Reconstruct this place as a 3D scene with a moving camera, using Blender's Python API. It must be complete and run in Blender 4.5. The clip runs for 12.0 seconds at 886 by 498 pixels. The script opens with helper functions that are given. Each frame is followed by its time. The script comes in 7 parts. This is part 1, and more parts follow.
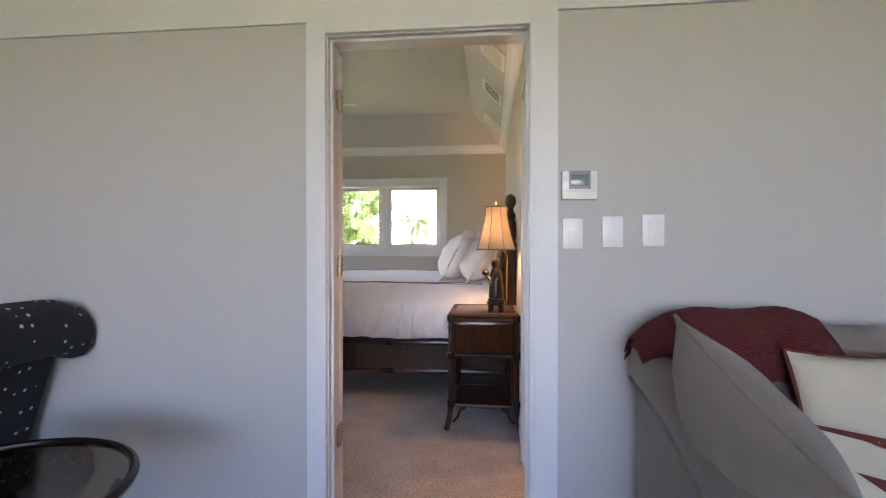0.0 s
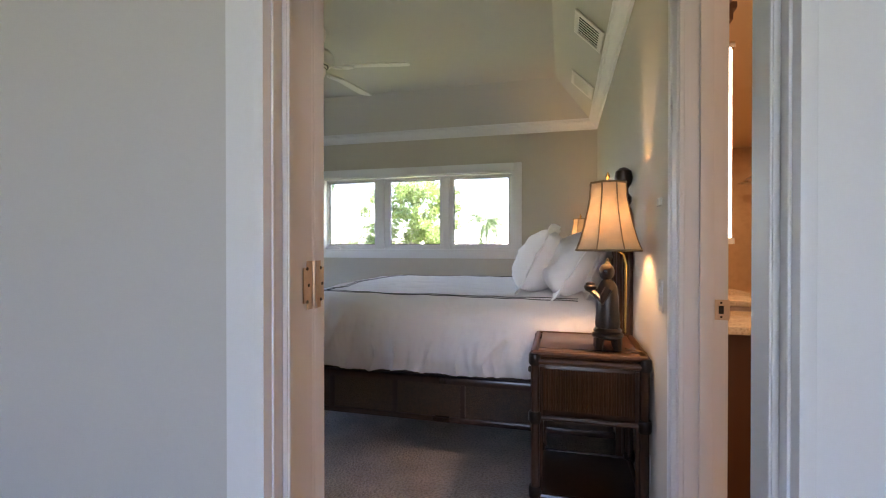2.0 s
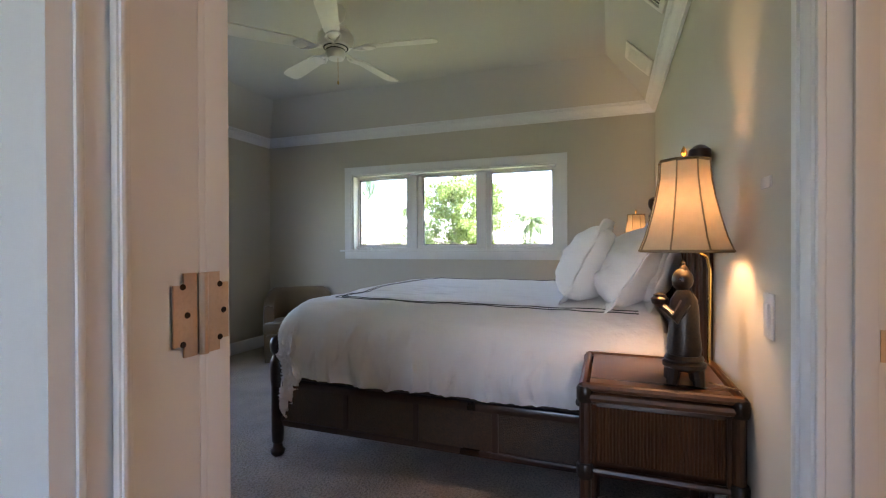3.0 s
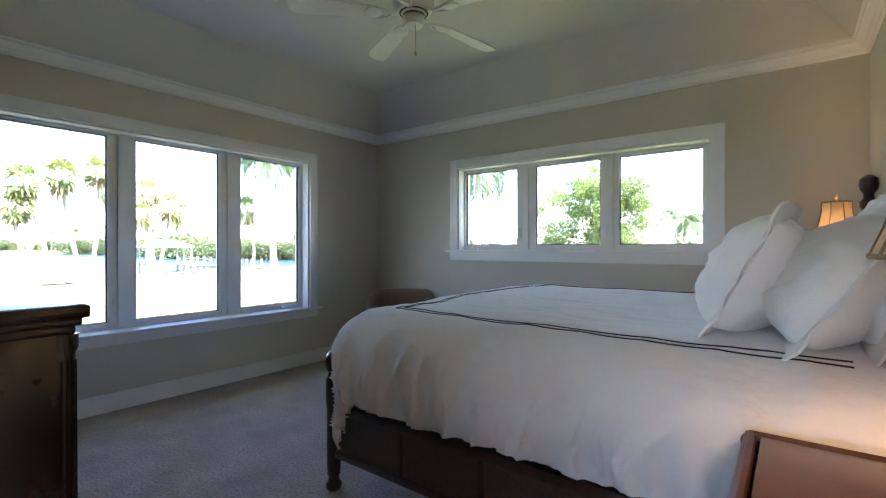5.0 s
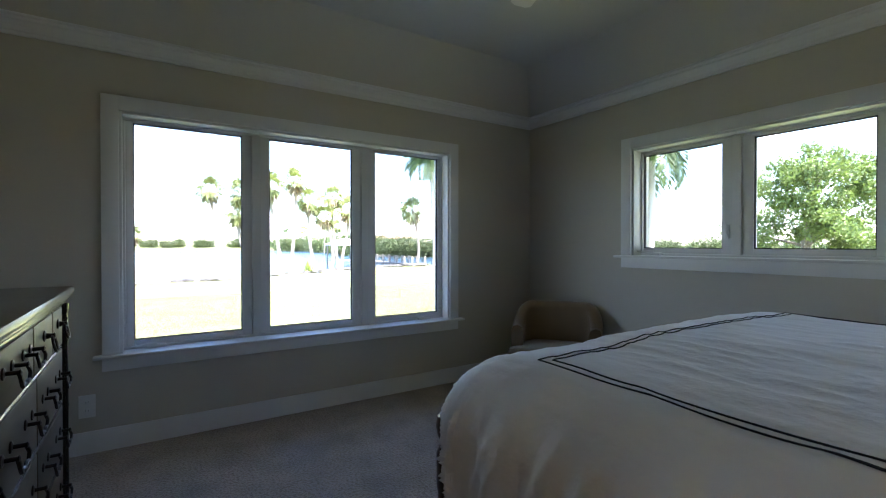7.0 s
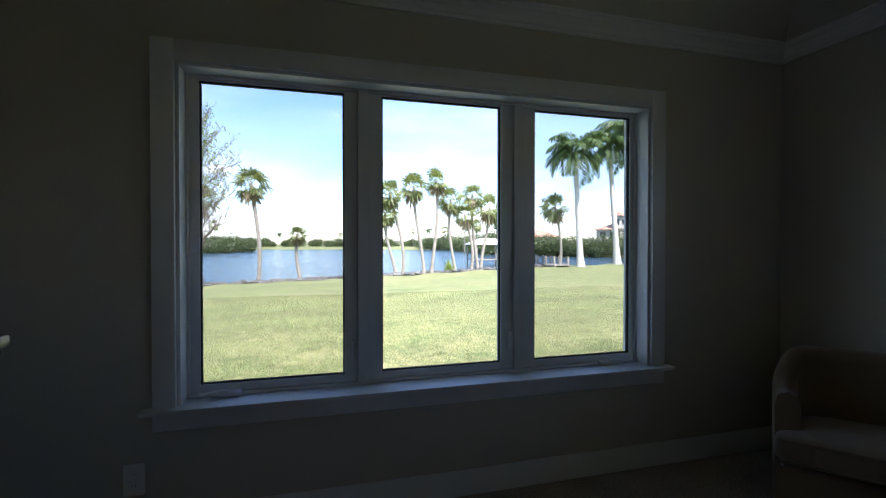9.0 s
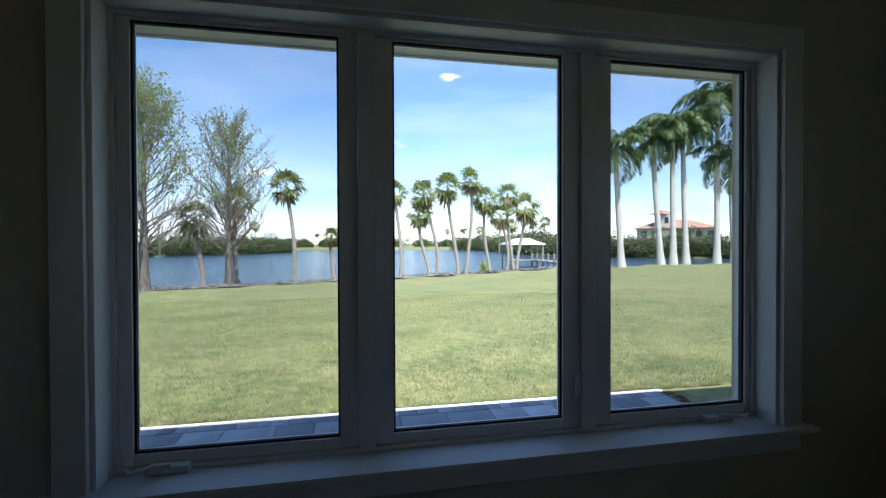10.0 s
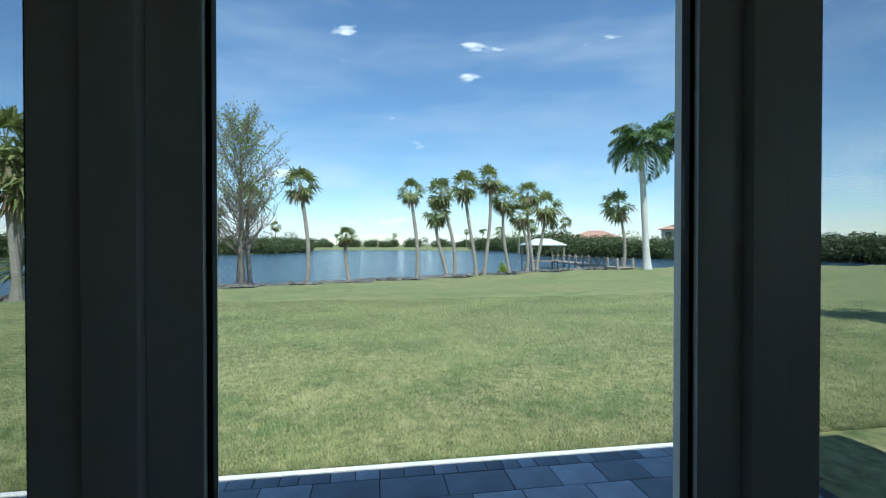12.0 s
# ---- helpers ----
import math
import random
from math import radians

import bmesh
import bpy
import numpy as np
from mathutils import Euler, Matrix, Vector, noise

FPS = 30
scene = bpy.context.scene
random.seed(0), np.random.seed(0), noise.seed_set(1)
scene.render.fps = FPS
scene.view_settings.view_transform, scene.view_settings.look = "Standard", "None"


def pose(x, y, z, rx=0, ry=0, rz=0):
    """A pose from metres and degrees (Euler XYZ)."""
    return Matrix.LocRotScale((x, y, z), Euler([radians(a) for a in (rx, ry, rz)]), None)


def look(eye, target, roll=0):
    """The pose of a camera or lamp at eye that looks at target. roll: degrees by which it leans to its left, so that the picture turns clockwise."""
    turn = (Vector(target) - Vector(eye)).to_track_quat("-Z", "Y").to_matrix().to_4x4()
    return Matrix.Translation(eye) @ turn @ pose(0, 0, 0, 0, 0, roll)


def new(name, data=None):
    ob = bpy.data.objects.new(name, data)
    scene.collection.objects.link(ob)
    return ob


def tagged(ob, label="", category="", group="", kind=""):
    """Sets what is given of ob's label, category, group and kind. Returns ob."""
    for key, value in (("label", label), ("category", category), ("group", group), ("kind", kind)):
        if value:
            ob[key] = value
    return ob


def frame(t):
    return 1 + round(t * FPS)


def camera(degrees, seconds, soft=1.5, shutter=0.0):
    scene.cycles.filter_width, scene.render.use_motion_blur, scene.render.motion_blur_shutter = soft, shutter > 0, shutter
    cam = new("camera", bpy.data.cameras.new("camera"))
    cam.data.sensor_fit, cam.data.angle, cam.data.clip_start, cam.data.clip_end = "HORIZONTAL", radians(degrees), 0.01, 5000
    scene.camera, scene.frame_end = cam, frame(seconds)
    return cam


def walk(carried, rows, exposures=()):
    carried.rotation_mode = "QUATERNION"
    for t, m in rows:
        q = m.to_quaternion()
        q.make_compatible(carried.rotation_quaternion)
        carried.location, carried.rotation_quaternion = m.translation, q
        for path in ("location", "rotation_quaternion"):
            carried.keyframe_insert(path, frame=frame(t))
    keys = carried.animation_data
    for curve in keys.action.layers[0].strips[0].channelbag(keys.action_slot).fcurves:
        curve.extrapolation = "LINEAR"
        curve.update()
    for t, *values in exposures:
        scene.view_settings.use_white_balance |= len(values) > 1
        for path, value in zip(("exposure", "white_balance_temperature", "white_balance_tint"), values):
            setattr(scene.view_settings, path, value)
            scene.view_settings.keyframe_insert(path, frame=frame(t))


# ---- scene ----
EXPO = [(0.0, 4.3, 6700, 33), (1.5, 4.12, 6650, 31), (3.2, 3.98, 6400, 25), (5.0, 3.88, 6120, 22), (5.5, 3.78, 6120, 22), (6.0, 3.62, 6120, 21), (6.5, 3.38, 6120, 19),
        (7.0, 3.12, 6120, 19), (7.7, 2.5, 6080, 19), (9.5, 1.36, 6000, 18), (10.5, 0.74, 5850, 6), (12.0, 0.28, 5650, 0)]
cam = camera(88.1, 12.0, soft=1.15)
PATH = [
    (0, (0.169, -1.809, 1.255), (-0.039, 0.18, 1.238), -0.0),
    (0.5, (0.147, -1.493, 1.253), (-0.129, 0.487, 1.236), 0.1),
    (1, (0.112, -1.217, 1.254), (-0.25, 0.75, 1.236), -0.0),
    (1.5, (0.055, -0.971, 1.254), (-0.383, 0.98, 1.238), -0.1),
    (2, (0.016, -0.72, 1.244), (-0.491, 1.215, 1.231), -0.0),
    (2.5, (-0.001, -0.488, 1.24), (-0.589, 1.424, 1.229), -0.2),
    (3, (-0.019, -0.282, 1.244), (-0.708, 1.595, 1.232), -0.2),
    (5, (-0.029, 0.419, 1.241), (-1.241, 2.01, 1.232), -0.0),
    (5.5, (-0.1, 0.553, 1.244), (-1.437, 2.04, 1.233), -0.0),
    (6, (-0.215, 0.702, 1.255), (-1.672, 2.071, 1.242), -0.0),
    (6.5, (-0.356, 0.867, 1.274), (-1.927, 2.104, 1.257), -0.0),
    (7, (-0.557, 1.055, 1.292), (-2.234, 2.144, 1.273), -0.0),
    (7.5, (-0.81, 1.206, 1.299), (-2.579, 2.14, 1.28), -0.0),
    (9.5, (-2.188, 1.599, 1.343), (-4.136, 2.056, 1.32), -0.1),
    (10, (-2.541, 1.698, 1.354), (-4.501, 2.095, 1.332), -0.2),
    (10.5, (-2.9, 1.795, 1.353), (-4.868, 2.154, 1.33), 0.0),
    (11, (-3.164, 1.899, 1.33), (-5.136, 2.236, 1.308), 0.0),
    (11.5, (-3.413, 1.998, 1.318), (-5.388, 2.316, 1.298), -0.1),
    (12, (-3.631, 2.054, 1.326), (-5.606, 2.369, 1.306), -0.0),
]
walk(cam, [(t, look(e, g, r)) for t, e, g, r in PATH], EXPO)

# ---- world, sun and large lights ----
SUN_EL, SUN_AZ = radians(57), radians(82)     # azimuth clockwise from +y: the sun stands behind the house
world = bpy.data.worlds.new("world")
scene.world = world
world.use_nodes = True
wn, wl = world.node_tree.nodes, world.node_tree.links
bg = wn["Background"]
sky = wn.new("ShaderNodeTexSky")
sky.sky_type = "NISHITA"
sky.sun_disc = False
sky.sun_elevation, sky.sun_rotation = SUN_EL, SUN_AZ
sky.altitude, sky.air_density, sky.dust_density, sky.ozone_density = 0, 1.05, 0.06, 4.2
# thin cloud: white veils low over the horizon and a few small puffs
wtc = wn.new("ShaderNodeTexCoord")
wmap = wn.new("ShaderNodeMapping")
wmap.inputs["Scale"].default_value = (1.0, 1.0, 3.2)
wnoise = wn.new("ShaderNodeTexNoise")
wnoise.inputs["Scale"].default_value = 4.2
wnoise.inputs["Detail"].default_value = 9
wnoise.inputs["Roughness"].default_value = 0.58
wramp = wn.new("ShaderNodeValToRGB")
wramp.color_ramp.elements[0].position, wramp.color_ramp.elements[1].position = 0.42, 0.64
wramp.color_ramp.elements[0].color = (0, 0, 0, 1)
wramp.color_ramp.elements[1].color = (0.9, 0.9, 0.9, 1)
wsep = wn.new("ShaderNodeSeparateXYZ")
wlow = wn.new("ShaderNodeMapRange")
wlow.inputs["From Min"].default_value, wlow.inputs["From Max"].default_value = 0.03, 0.20
wlow.inputs["To Min"].default_value, wlow.inputs["To Max"].default_value = 1.0, 0.0
wmul = wn.new("ShaderNodeMath")
wmul.operation = "MULTIPLY"
wmix = wn.new("ShaderNodeMixRGB")
wmix.inputs[2].default_value = (6.5, 6.8, 7.2, 1)
wl.new(wtc.outputs["Generated"], wmap.inputs[0])
wl.new(wmap.outputs[0], wnoise.inputs["Vector"])
wl.new(wnoise.outputs["Fac"], wramp.inputs[0])
wl.new(wtc.outputs["Generated"], wsep.inputs[0])
wl.new(wsep.outputs["Z"], wlow.inputs[0])
wl.new(wramp.outputs[0], wmul.inputs[0])
wl.new(wlow.outputs[0], wmul.inputs[1])
wl.new(wmul.outputs[0], wmix.inputs[0])
wl.new(sky.outputs[0], wmix.inputs[1])
# drawn-out cirrus higher up, and small cumulus
wmap2, wn2, wr2, wmix2 = wn.new("ShaderNodeMapping"), wn.new("ShaderNodeTexNoise"), wn.new("ShaderNodeValToRGB"), wn.new("ShaderNodeMixRGB")
wmap2.inputs["Scale"].default_value = (1.0, 0.8, 4.5)
wmap2.inputs["Rotation"].default_value = (0.28, 0.0, 0.4)
wn2.inputs["Scale"].default_value, wn2.inputs["Detail"].default_value, wn2.inputs["Roughness"].default_value = 2.2, 8, 0.62
wr2.color_ramp.elements[0].position, wr2.color_ramp.elements[1].position = 0.48, 0.86
wr2.color_ramp.elements[0].color, wr2.color_ramp.elements[1].color = (0, 0, 0, 1), (0.42, 0.42, 0.42, 1)
wmix2.inputs[2].default_value = (5.6, 6.0, 6.5, 1)
wn3, wr3, wmix3 = wn.new("ShaderNodeTexNoise"), wn.new("ShaderNodeValToRGB"), wn.new("ShaderNodeMixRGB")
wn3.inputs["Scale"].default_value, wn3.inputs["Detail"].default_value, wn3.inputs["Roughness"].default_value = 7.5, 6, 0.5
wr3.color_ramp.elements[0].position, wr3.color_ramp.elements[1].position = 0.665, 0.72
wr3.color_ramp.elements[0].color, wr3.color_ramp.elements[1].color = (0, 0, 0, 1), (0.9, 0.9, 0.9, 1)
wmix3.inputs[2].default_value = (7.5, 7.7, 8.0, 1)
wl.new(wtc.outputs["Generated"], wmap2.inputs[0])
wl.new(wmap2.outputs[0], wn2.inputs["Vector"])
wl.new(wn2.outputs["Fac"], wr2.inputs[0])
wl.new(wr2.outputs[0], wmix2.inputs[0])
wl.new(wmix.outputs[0], wmix2.inputs[1])
wl.new(wmap.outputs[0], wn3.inputs["Vector"])
wl.new(wn3.outputs["Fac"], wr3.inputs[0])
wl.new(wr3.outputs[0], wmix3.inputs[0])
wl.new(wmix2.outputs[0], wmix3.inputs[1])
wl.new(wmix3.outputs[0], bg.inputs[0])
bg.inputs[1].default_value = 0.125

sun = new("sun", bpy.data.lights.new("sun", "SUN"))
sun.data.energy, sun.data.angle, sun.data.color = 5.0, radians(0.6), (1.0, 0.95, 0.87)
sun_dir = Vector((math.sin(SUN_AZ) * math.cos(SUN_EL), math.cos(SUN_AZ) * math.cos(SUN_EL), math.sin(SUN_EL)))
sun.matrix_world = look(sun_dir * 60, (0, 0, 0))


def area(name, eye, target, w, h, power, colour):
    ob = new(name, bpy.data.lights.new(name, "AREA"))
    ob.data.shape, ob.data.size, ob.data.size_y = "RECTANGLE", w, h
    ob.data.energy, ob.data.color = power, colour
    ob.matrix_world = look(eye, target)
    return ob


def point(name, p, power, colour, r):
    ob = new(name, bpy.data.lights.new(name, "POINT"))
    ob.data.energy, ob.data.color, ob.data.shadow_soft_size = power, colour, r
    ob.location = p
    return ob


WARM = (1.0, 0.62, 0.28)
point("bedside_bulb", (0.205, 1.40, 1.37), 1.0, WARM, 0.035)
point("bedside_bulb", (0.19, 4.16, 1.37), 1.0, WARM, 0.035)
for lx, ly in ((1.43, 2.6), (1.5, 1.1), (1.5, 4.4)):
    area("downlight_bulb", (lx, ly, 2.40), (lx, ly, 0), 0.12, 0.12, 0.95, (1.0, 0.66, 0.34))
point("vanity_tube_bulb", (0.60, 1.02, 1.58), 0.4, (1.0, 0.80, 0.55), 0.06)

# ---- materials ----
def mat(name, colour, rough=0.6, metal=0.0, vary=0.12, scale=6.0, fine=90.0, bump=0.15, fine_amt=0.5, depth=0.004,
        stretch=(1, 1, 1), tint=None, random_obj=0.0, sheen=0.0, coat=0.0, rough_vary=0.08, island=0.0):
    """Paint, cloth, wood or stone: a base colour that varies at two scales, with fine relief."""
    m = bpy.data.materials.new(name)
    m.use_nodes = True
    n, l = m.node_tree.nodes, m.node_tree.links
    b = n["Principled BSDF"]
    tc, mp = n.new("ShaderNodeTexCoord"), n.new("ShaderNodeMapping")
    mp.inputs["Scale"].default_value = stretch
    l.new(tc.outputs["Object"], mp.inputs[0])
    big, small = n.new("ShaderNodeTexNoise"), n.new("ShaderNodeTexNoise")
    for node, s, d in ((big, scale, 4), (small, fine, 6)):
        node.inputs["Scale"].default_value = s
        node.inputs["Detail"].default_value = d
        l.new(mp.outputs[0], node.inputs["Vector"])
    c = Vector(colour[:3])
    t2 = Vector(tint) if tint else c * (1 - 2.2 * vary)
    lo, hi = c * (1 - vary), c * (1 + vary)
    ramp = n.new("ShaderNodeValToRGB")
    ramp.color_ramp.elements[0].position, ramp.color_ramp.elements[1].position = 0.3, 0.7
    ramp.color_ramp.elements[0].color = (*lo, 1)
    ramp.color_ramp.elements[1].color = (*hi, 1)
    l.new(big.outputs["Fac"], ramp.inputs[0])
    r2 = n.new("ShaderNodeValToRGB")
    r2.color_ramp.elements[0].position, r2.color_ramp.elements[1].position = 0.45, 0.75
    r2.color_ramp.elements[0].color = (0, 0, 0, 1)
    r2.color_ramp.elements[1].color = (fine_amt, fine_amt, fine_amt, 1)
    l.new(small.outputs["Fac"], r2.inputs[0])
    mix = n.new("ShaderNodeMixRGB")
    l.new(r2.outputs[0], mix.inputs[0])
    l.new(ramp.outputs[0], mix.inputs[1])
    mix.inputs[2].default_value = (*t2, 1)
    out = mix.outputs[0]
    if random_obj or island:
        src = n.new("ShaderNodeObjectInfo") if random_obj else n.new("ShaderNodeNewGeometry")
        hs = n.new("ShaderNodeHueSaturation")
        mr = n.new("ShaderNodeMapRange")
        amt = random_obj or island
        mr.inputs["To Min"].default_value, mr.inputs["To Max"].default_value = 1 - amt, 1 + amt
        l.new(src.outputs["Random" if random_obj else "Random Per Island"], mr.inputs[0])
        l.new(mr.outputs[0], hs.inputs["Value"])
        l.new(out, hs.inputs["Color"])
        out = hs.outputs[0]
    l.new(out, b.inputs["Base Color"])
    rr = n.new("ShaderNodeMapRange")
    rr.inputs["To Min"].default_value, rr.inputs["To Max"].default_value = max(0.02, rough - rough_vary), min(1, rough + rough_vary)
    l.new(big.outputs["Fac"], rr.inputs[0])
    l.new(rr.outputs[0], b.inputs["Roughness"])
    b.inputs["Metallic"].default_value = metal
    if sheen:
        b.inputs["Sheen Weight"].default_value = sheen
    if coat:
        b.inputs["Coat Weight"].default_value = coat
        b.inputs["Coat Roughness"].default_value = 0.15
    bp = n.new("ShaderNodeBump")
    bp.inputs["Strength"].default_value = bump
    bp.inputs["Distance"].default_value = depth
    l.new(small.outputs["Fac"], bp.inputs["Height"])
    l.new(bp.outputs[0], b.inputs["Normal"])
    return m


def leafmat(name, colour, tint, island=0.35):
    m = mat(name, colour, 0.45, vary=0.25, scale=0.8, fine=9, fine_amt=0.6, bump=0.0, tint=tint, island=island)
    n, l = m.node_tree.nodes, m.node_tree.links
    b = n["Principled BSDF"]
    tr = n.new("ShaderNodeBsdfTranslucent")
    tr.inputs[0].default_value = (colour[0] * 1.6, colour[1] * 1.6, colour[2], 1)
    mx = n.new("ShaderNodeMixShader")
    mx.inputs[0].default_value = 0.3
    l.new(b.outputs[0], mx.inputs[1])
    l.new(tr.outputs[0], mx.inputs[2])
    l.new(mx.outputs[0], n["Material Output"].inputs[0])
    return m


def emit(name, colour, strength):
    m = bpy.data.materials.new(name)
    m.use_nodes = True
    b = m.node_tree.nodes["Principled BSDF"]
    b.inputs["Base Color"].default_value = (*colour, 1)
    b.inputs["Emission Color"].default_value = (*colour, 1)
    b.inputs["Emission Strength"].default_value = strength
    return m


def glass_mat(name, tint=(0.97, 0.985, 0.98)):
    m = bpy.data.materials.new(name)
    m.use_nodes = True
    n, l = m.node_tree.nodes, m.node_tree.links
    tr, gl, mx = n.new("ShaderNodeBsdfTransparent"), n.new("ShaderNodeBsdfGlossy"), n.new("ShaderNodeMixShader")
    lw, pw, mr = n.new("ShaderNodeLayerWeight"), n.new("ShaderNodeMath"), n.new("ShaderNodeMapRange")
    lw.inputs["Blend"].default_value = 0.5
    pw.operation = "POWER"
    pw.inputs[1].default_value = 5.0
    mr.inputs["To Min"].default_value, mr.inputs["To Max"].default_value = 0.022, 0.9
    tr.inputs[0].default_value = (*tint, 1)
    gl.inputs["Roughness"].default_value = 0.02
    l.new(lw.outputs["Facing"], pw.inputs[0])
    l.new(pw.outputs[0], mr.inputs[0])
    l.new(mr.outputs[0], mx.inputs[0])
    l.new(tr.outputs[0], mx.inputs[1])
    l.new(gl.outputs[0], mx.inputs[2])
    l.new(mx.outputs[0], n["Material Output"].inputs[0])
    return m


def shade_mat(name):
    m = mat(name, (0.66, 0.52, 0.34), 0.8, vary=0.05, scale=30, fine=420, bump=0.2, fine_amt=0.25)
    n, l = m.node_tree.nodes, m.node_tree.links
    tr, mx = n.new("ShaderNodeBsdfTranslucent"), n.new("ShaderNodeMixShader")
    tr.inputs[0].default_value = (0.062, 0.046, 0.029, 1)
    mx.inputs[0].default_value = 0.35
    l.new(n["Principled BSDF"].outputs[0], mx.inputs[1])
    l.new(tr.outputs[0], mx.inputs[2])
    l.new(mx.outputs[0], n["Material Output"].inputs[0])
    return m


def spots_mat(name):
    """Black cloth with woven cream spots in a diagonal grid."""
    m = mat(name, (0.012, 0.014, 0.02), 0.75, vary=0.2, scale=14, fine=500, bump=0.3, fine_amt=0.4, tint=(0.02, 0.022, 0.03))
    n, l = m.node_tree.nodes, m.node_tree.links
    b = n["Principled BSDF"]
    tc, mp, vo = n.new("ShaderNodeTexCoord"), n.new("ShaderNodeMapping"), n.new("ShaderNodeTexVoronoi")
    mp.inputs["Rotation"].default_value = (0.2, 0.75, 0.3)
    vo.inputs["Scale"].default_value = 23
    vo.inputs["Randomness"].default_value = 0.12
    lt = n.new("ShaderNodeMath")
    lt.operation = "LESS_THAN"
    lt.inputs[1].default_value = 0.17
    mx = n.new("ShaderNodeMixRGB")
    mx.inputs[2].default_value = (0.62, 0.60, 0.52, 1)
    base = b.inputs["Base Color"].links[0].from_socket
    l.new(tc.outputs["Object"], mp.inputs[0])
    l.new(mp.outputs[0], vo.inputs["Vector"])
    l.new(vo.outputs["Distance"], lt.inputs[0])
    l.new(lt.outputs[0], mx.inputs[0])
    l.new(base, mx.inputs[1])
    l.new(mx.outputs[0], b.inputs["Base Color"])
    return m


def lawn_mat(name):
    """Mown grass, greener and drier in broad patches, straw between the blades."""
    m = mat(name, (0.165, 0.20, 0.058), 0.9, vary=0.30, scale=0.5, fine=11, bump=0.35, fine_amt=1.0, depth=0.03, tint=(0.40, 0.36, 0.19))
    n, l = m.node_tree.nodes, m.node_tree.links
    b = n["Principled BSDF"]
    tc, no, mx = n.new("ShaderNodeTexCoord"), n.new("ShaderNodeTexNoise"), n.new("ShaderNodeMixRGB")
    no.inputs["Scale"].default_value = 0.12
    no.inputs["Detail"].default_value = 7
    no.inputs["Roughness"].default_value = 0.7
    rp = n.new("ShaderNodeValToRGB")
    rp.color_ramp.elements[0].position, rp.color_ramp.elements[1].position = 0.38, 0.62
    rp.color_ramp.elements[0].color, rp.color_ramp.elements[1].color = (0, 0, 0, 1), (0.8, 0.75, 0.75, 1)
    base = b.inputs["Base Color"].links[0].from_socket
    l.new(tc.outputs["Object"], no.inputs["Vector"])
    l.new(no.outputs["Fac"], rp.inputs[0])
    l.new(rp.outputs[0], mx.inputs[0])
    l.new(base, mx.inputs[1])
    mx.inputs[2].default_value = (0.32, 0.285, 0.125, 1)
    # clumps of fresher, darker grass at about a metre and below
    n2, r2, m2 = n.new("ShaderNodeTexNoise"), n.new("ShaderNodeValToRGB"), n.new("ShaderNodeMixRGB")
    n2.inputs["Scale"].default_value = 1.1
    n2.inputs["Detail"].default_value = 12
    n2.inputs["Roughness"].default_value = 0.8
    r2.color_ramp.elements[0].position, r2.color_ramp.elements[1].position = 0.47, 0.60
    r2.color_ramp.elements[0].color, r2.color_ramp.elements[1].color = (0, 0, 0, 1), (0.8, 0.8, 0.8, 1)
    m2.inputs[2].default_value = (0.085, 0.135, 0.032, 1)
    l.new(tc.outputs["Object"], n2.inputs["Vector"])
    l.new(n2.outputs["Fac"], r2.inputs[0])
    l.new(r2.outputs[0], m2.inputs[0])
    l.new(mx.outputs[0], m2.inputs[1])
    # tufts and bare specks at a hand's breadth
    n3, r3, m3 = n.new("ShaderNodeTexNoise"), n.new("ShaderNodeValToRGB"), n.new("ShaderNodeMixRGB")
    n3.inputs["Scale"].default_value = 7.0
    n3.inputs["Detail"].default_value = 10
    n3.inputs["Roughness"].default_value = 0.85
    r3.color_ramp.elements[0].position, r3.color_ramp.elements[1].position = 0.49, 0.58
    r3.color_ramp.elements[0].color, r3.color_ramp.elements[1].color = (0, 0, 0, 1), (0.75, 0.75, 0.75, 1)
    m3.inputs[2].default_value = (0.052, 0.072, 0.020, 1)
    l.new(tc.outputs["Object"], n3.inputs["Vector"])
    l.new(n3.outputs["Fac"], r3.inputs[0])
    l.new(r3.outputs[0], m3.inputs[0])
    l.new(m2.outputs[0], m3.inputs[1])
    l.new(m3.outputs[0], b.inputs["Base Color"])
    return m


def water_mat(name):
    m = bpy.data.materials.new(name)
    m.use_nodes = True
    n, l = m.node_tree.nodes, m.node_tree.links
    b = n["Principled BSDF"]
    b.inputs["Base Color"].default_value = (0.035, 0.075, 0.12, 1)
    b.inputs["Roughness"].default_value = 0.12
    tc, mp, no, bp = n.new("ShaderNodeTexCoord"), n.new("ShaderNodeMapping"), n.new("ShaderNodeTexNoise"), n.new("ShaderNodeBump")
    mp.inputs["Scale"].default_value = (1.6, 0.5, 1)
    no.inputs["Scale"].default_value = 0.9
    no.inputs["Detail"].default_value = 6
    bp.inputs["Strength"].default_value = 1.0
    bp.inputs["Distance"].default_value = 0.28
    l.new(tc.outputs["Object"], mp.inputs[0])
    l.new(mp.outputs[0], no.inputs["Vector"])
    l.new(no.outputs["Fac"], bp.inputs["Height"])
    l.new(bp.outputs[0], b.inputs["Normal"])
    return m


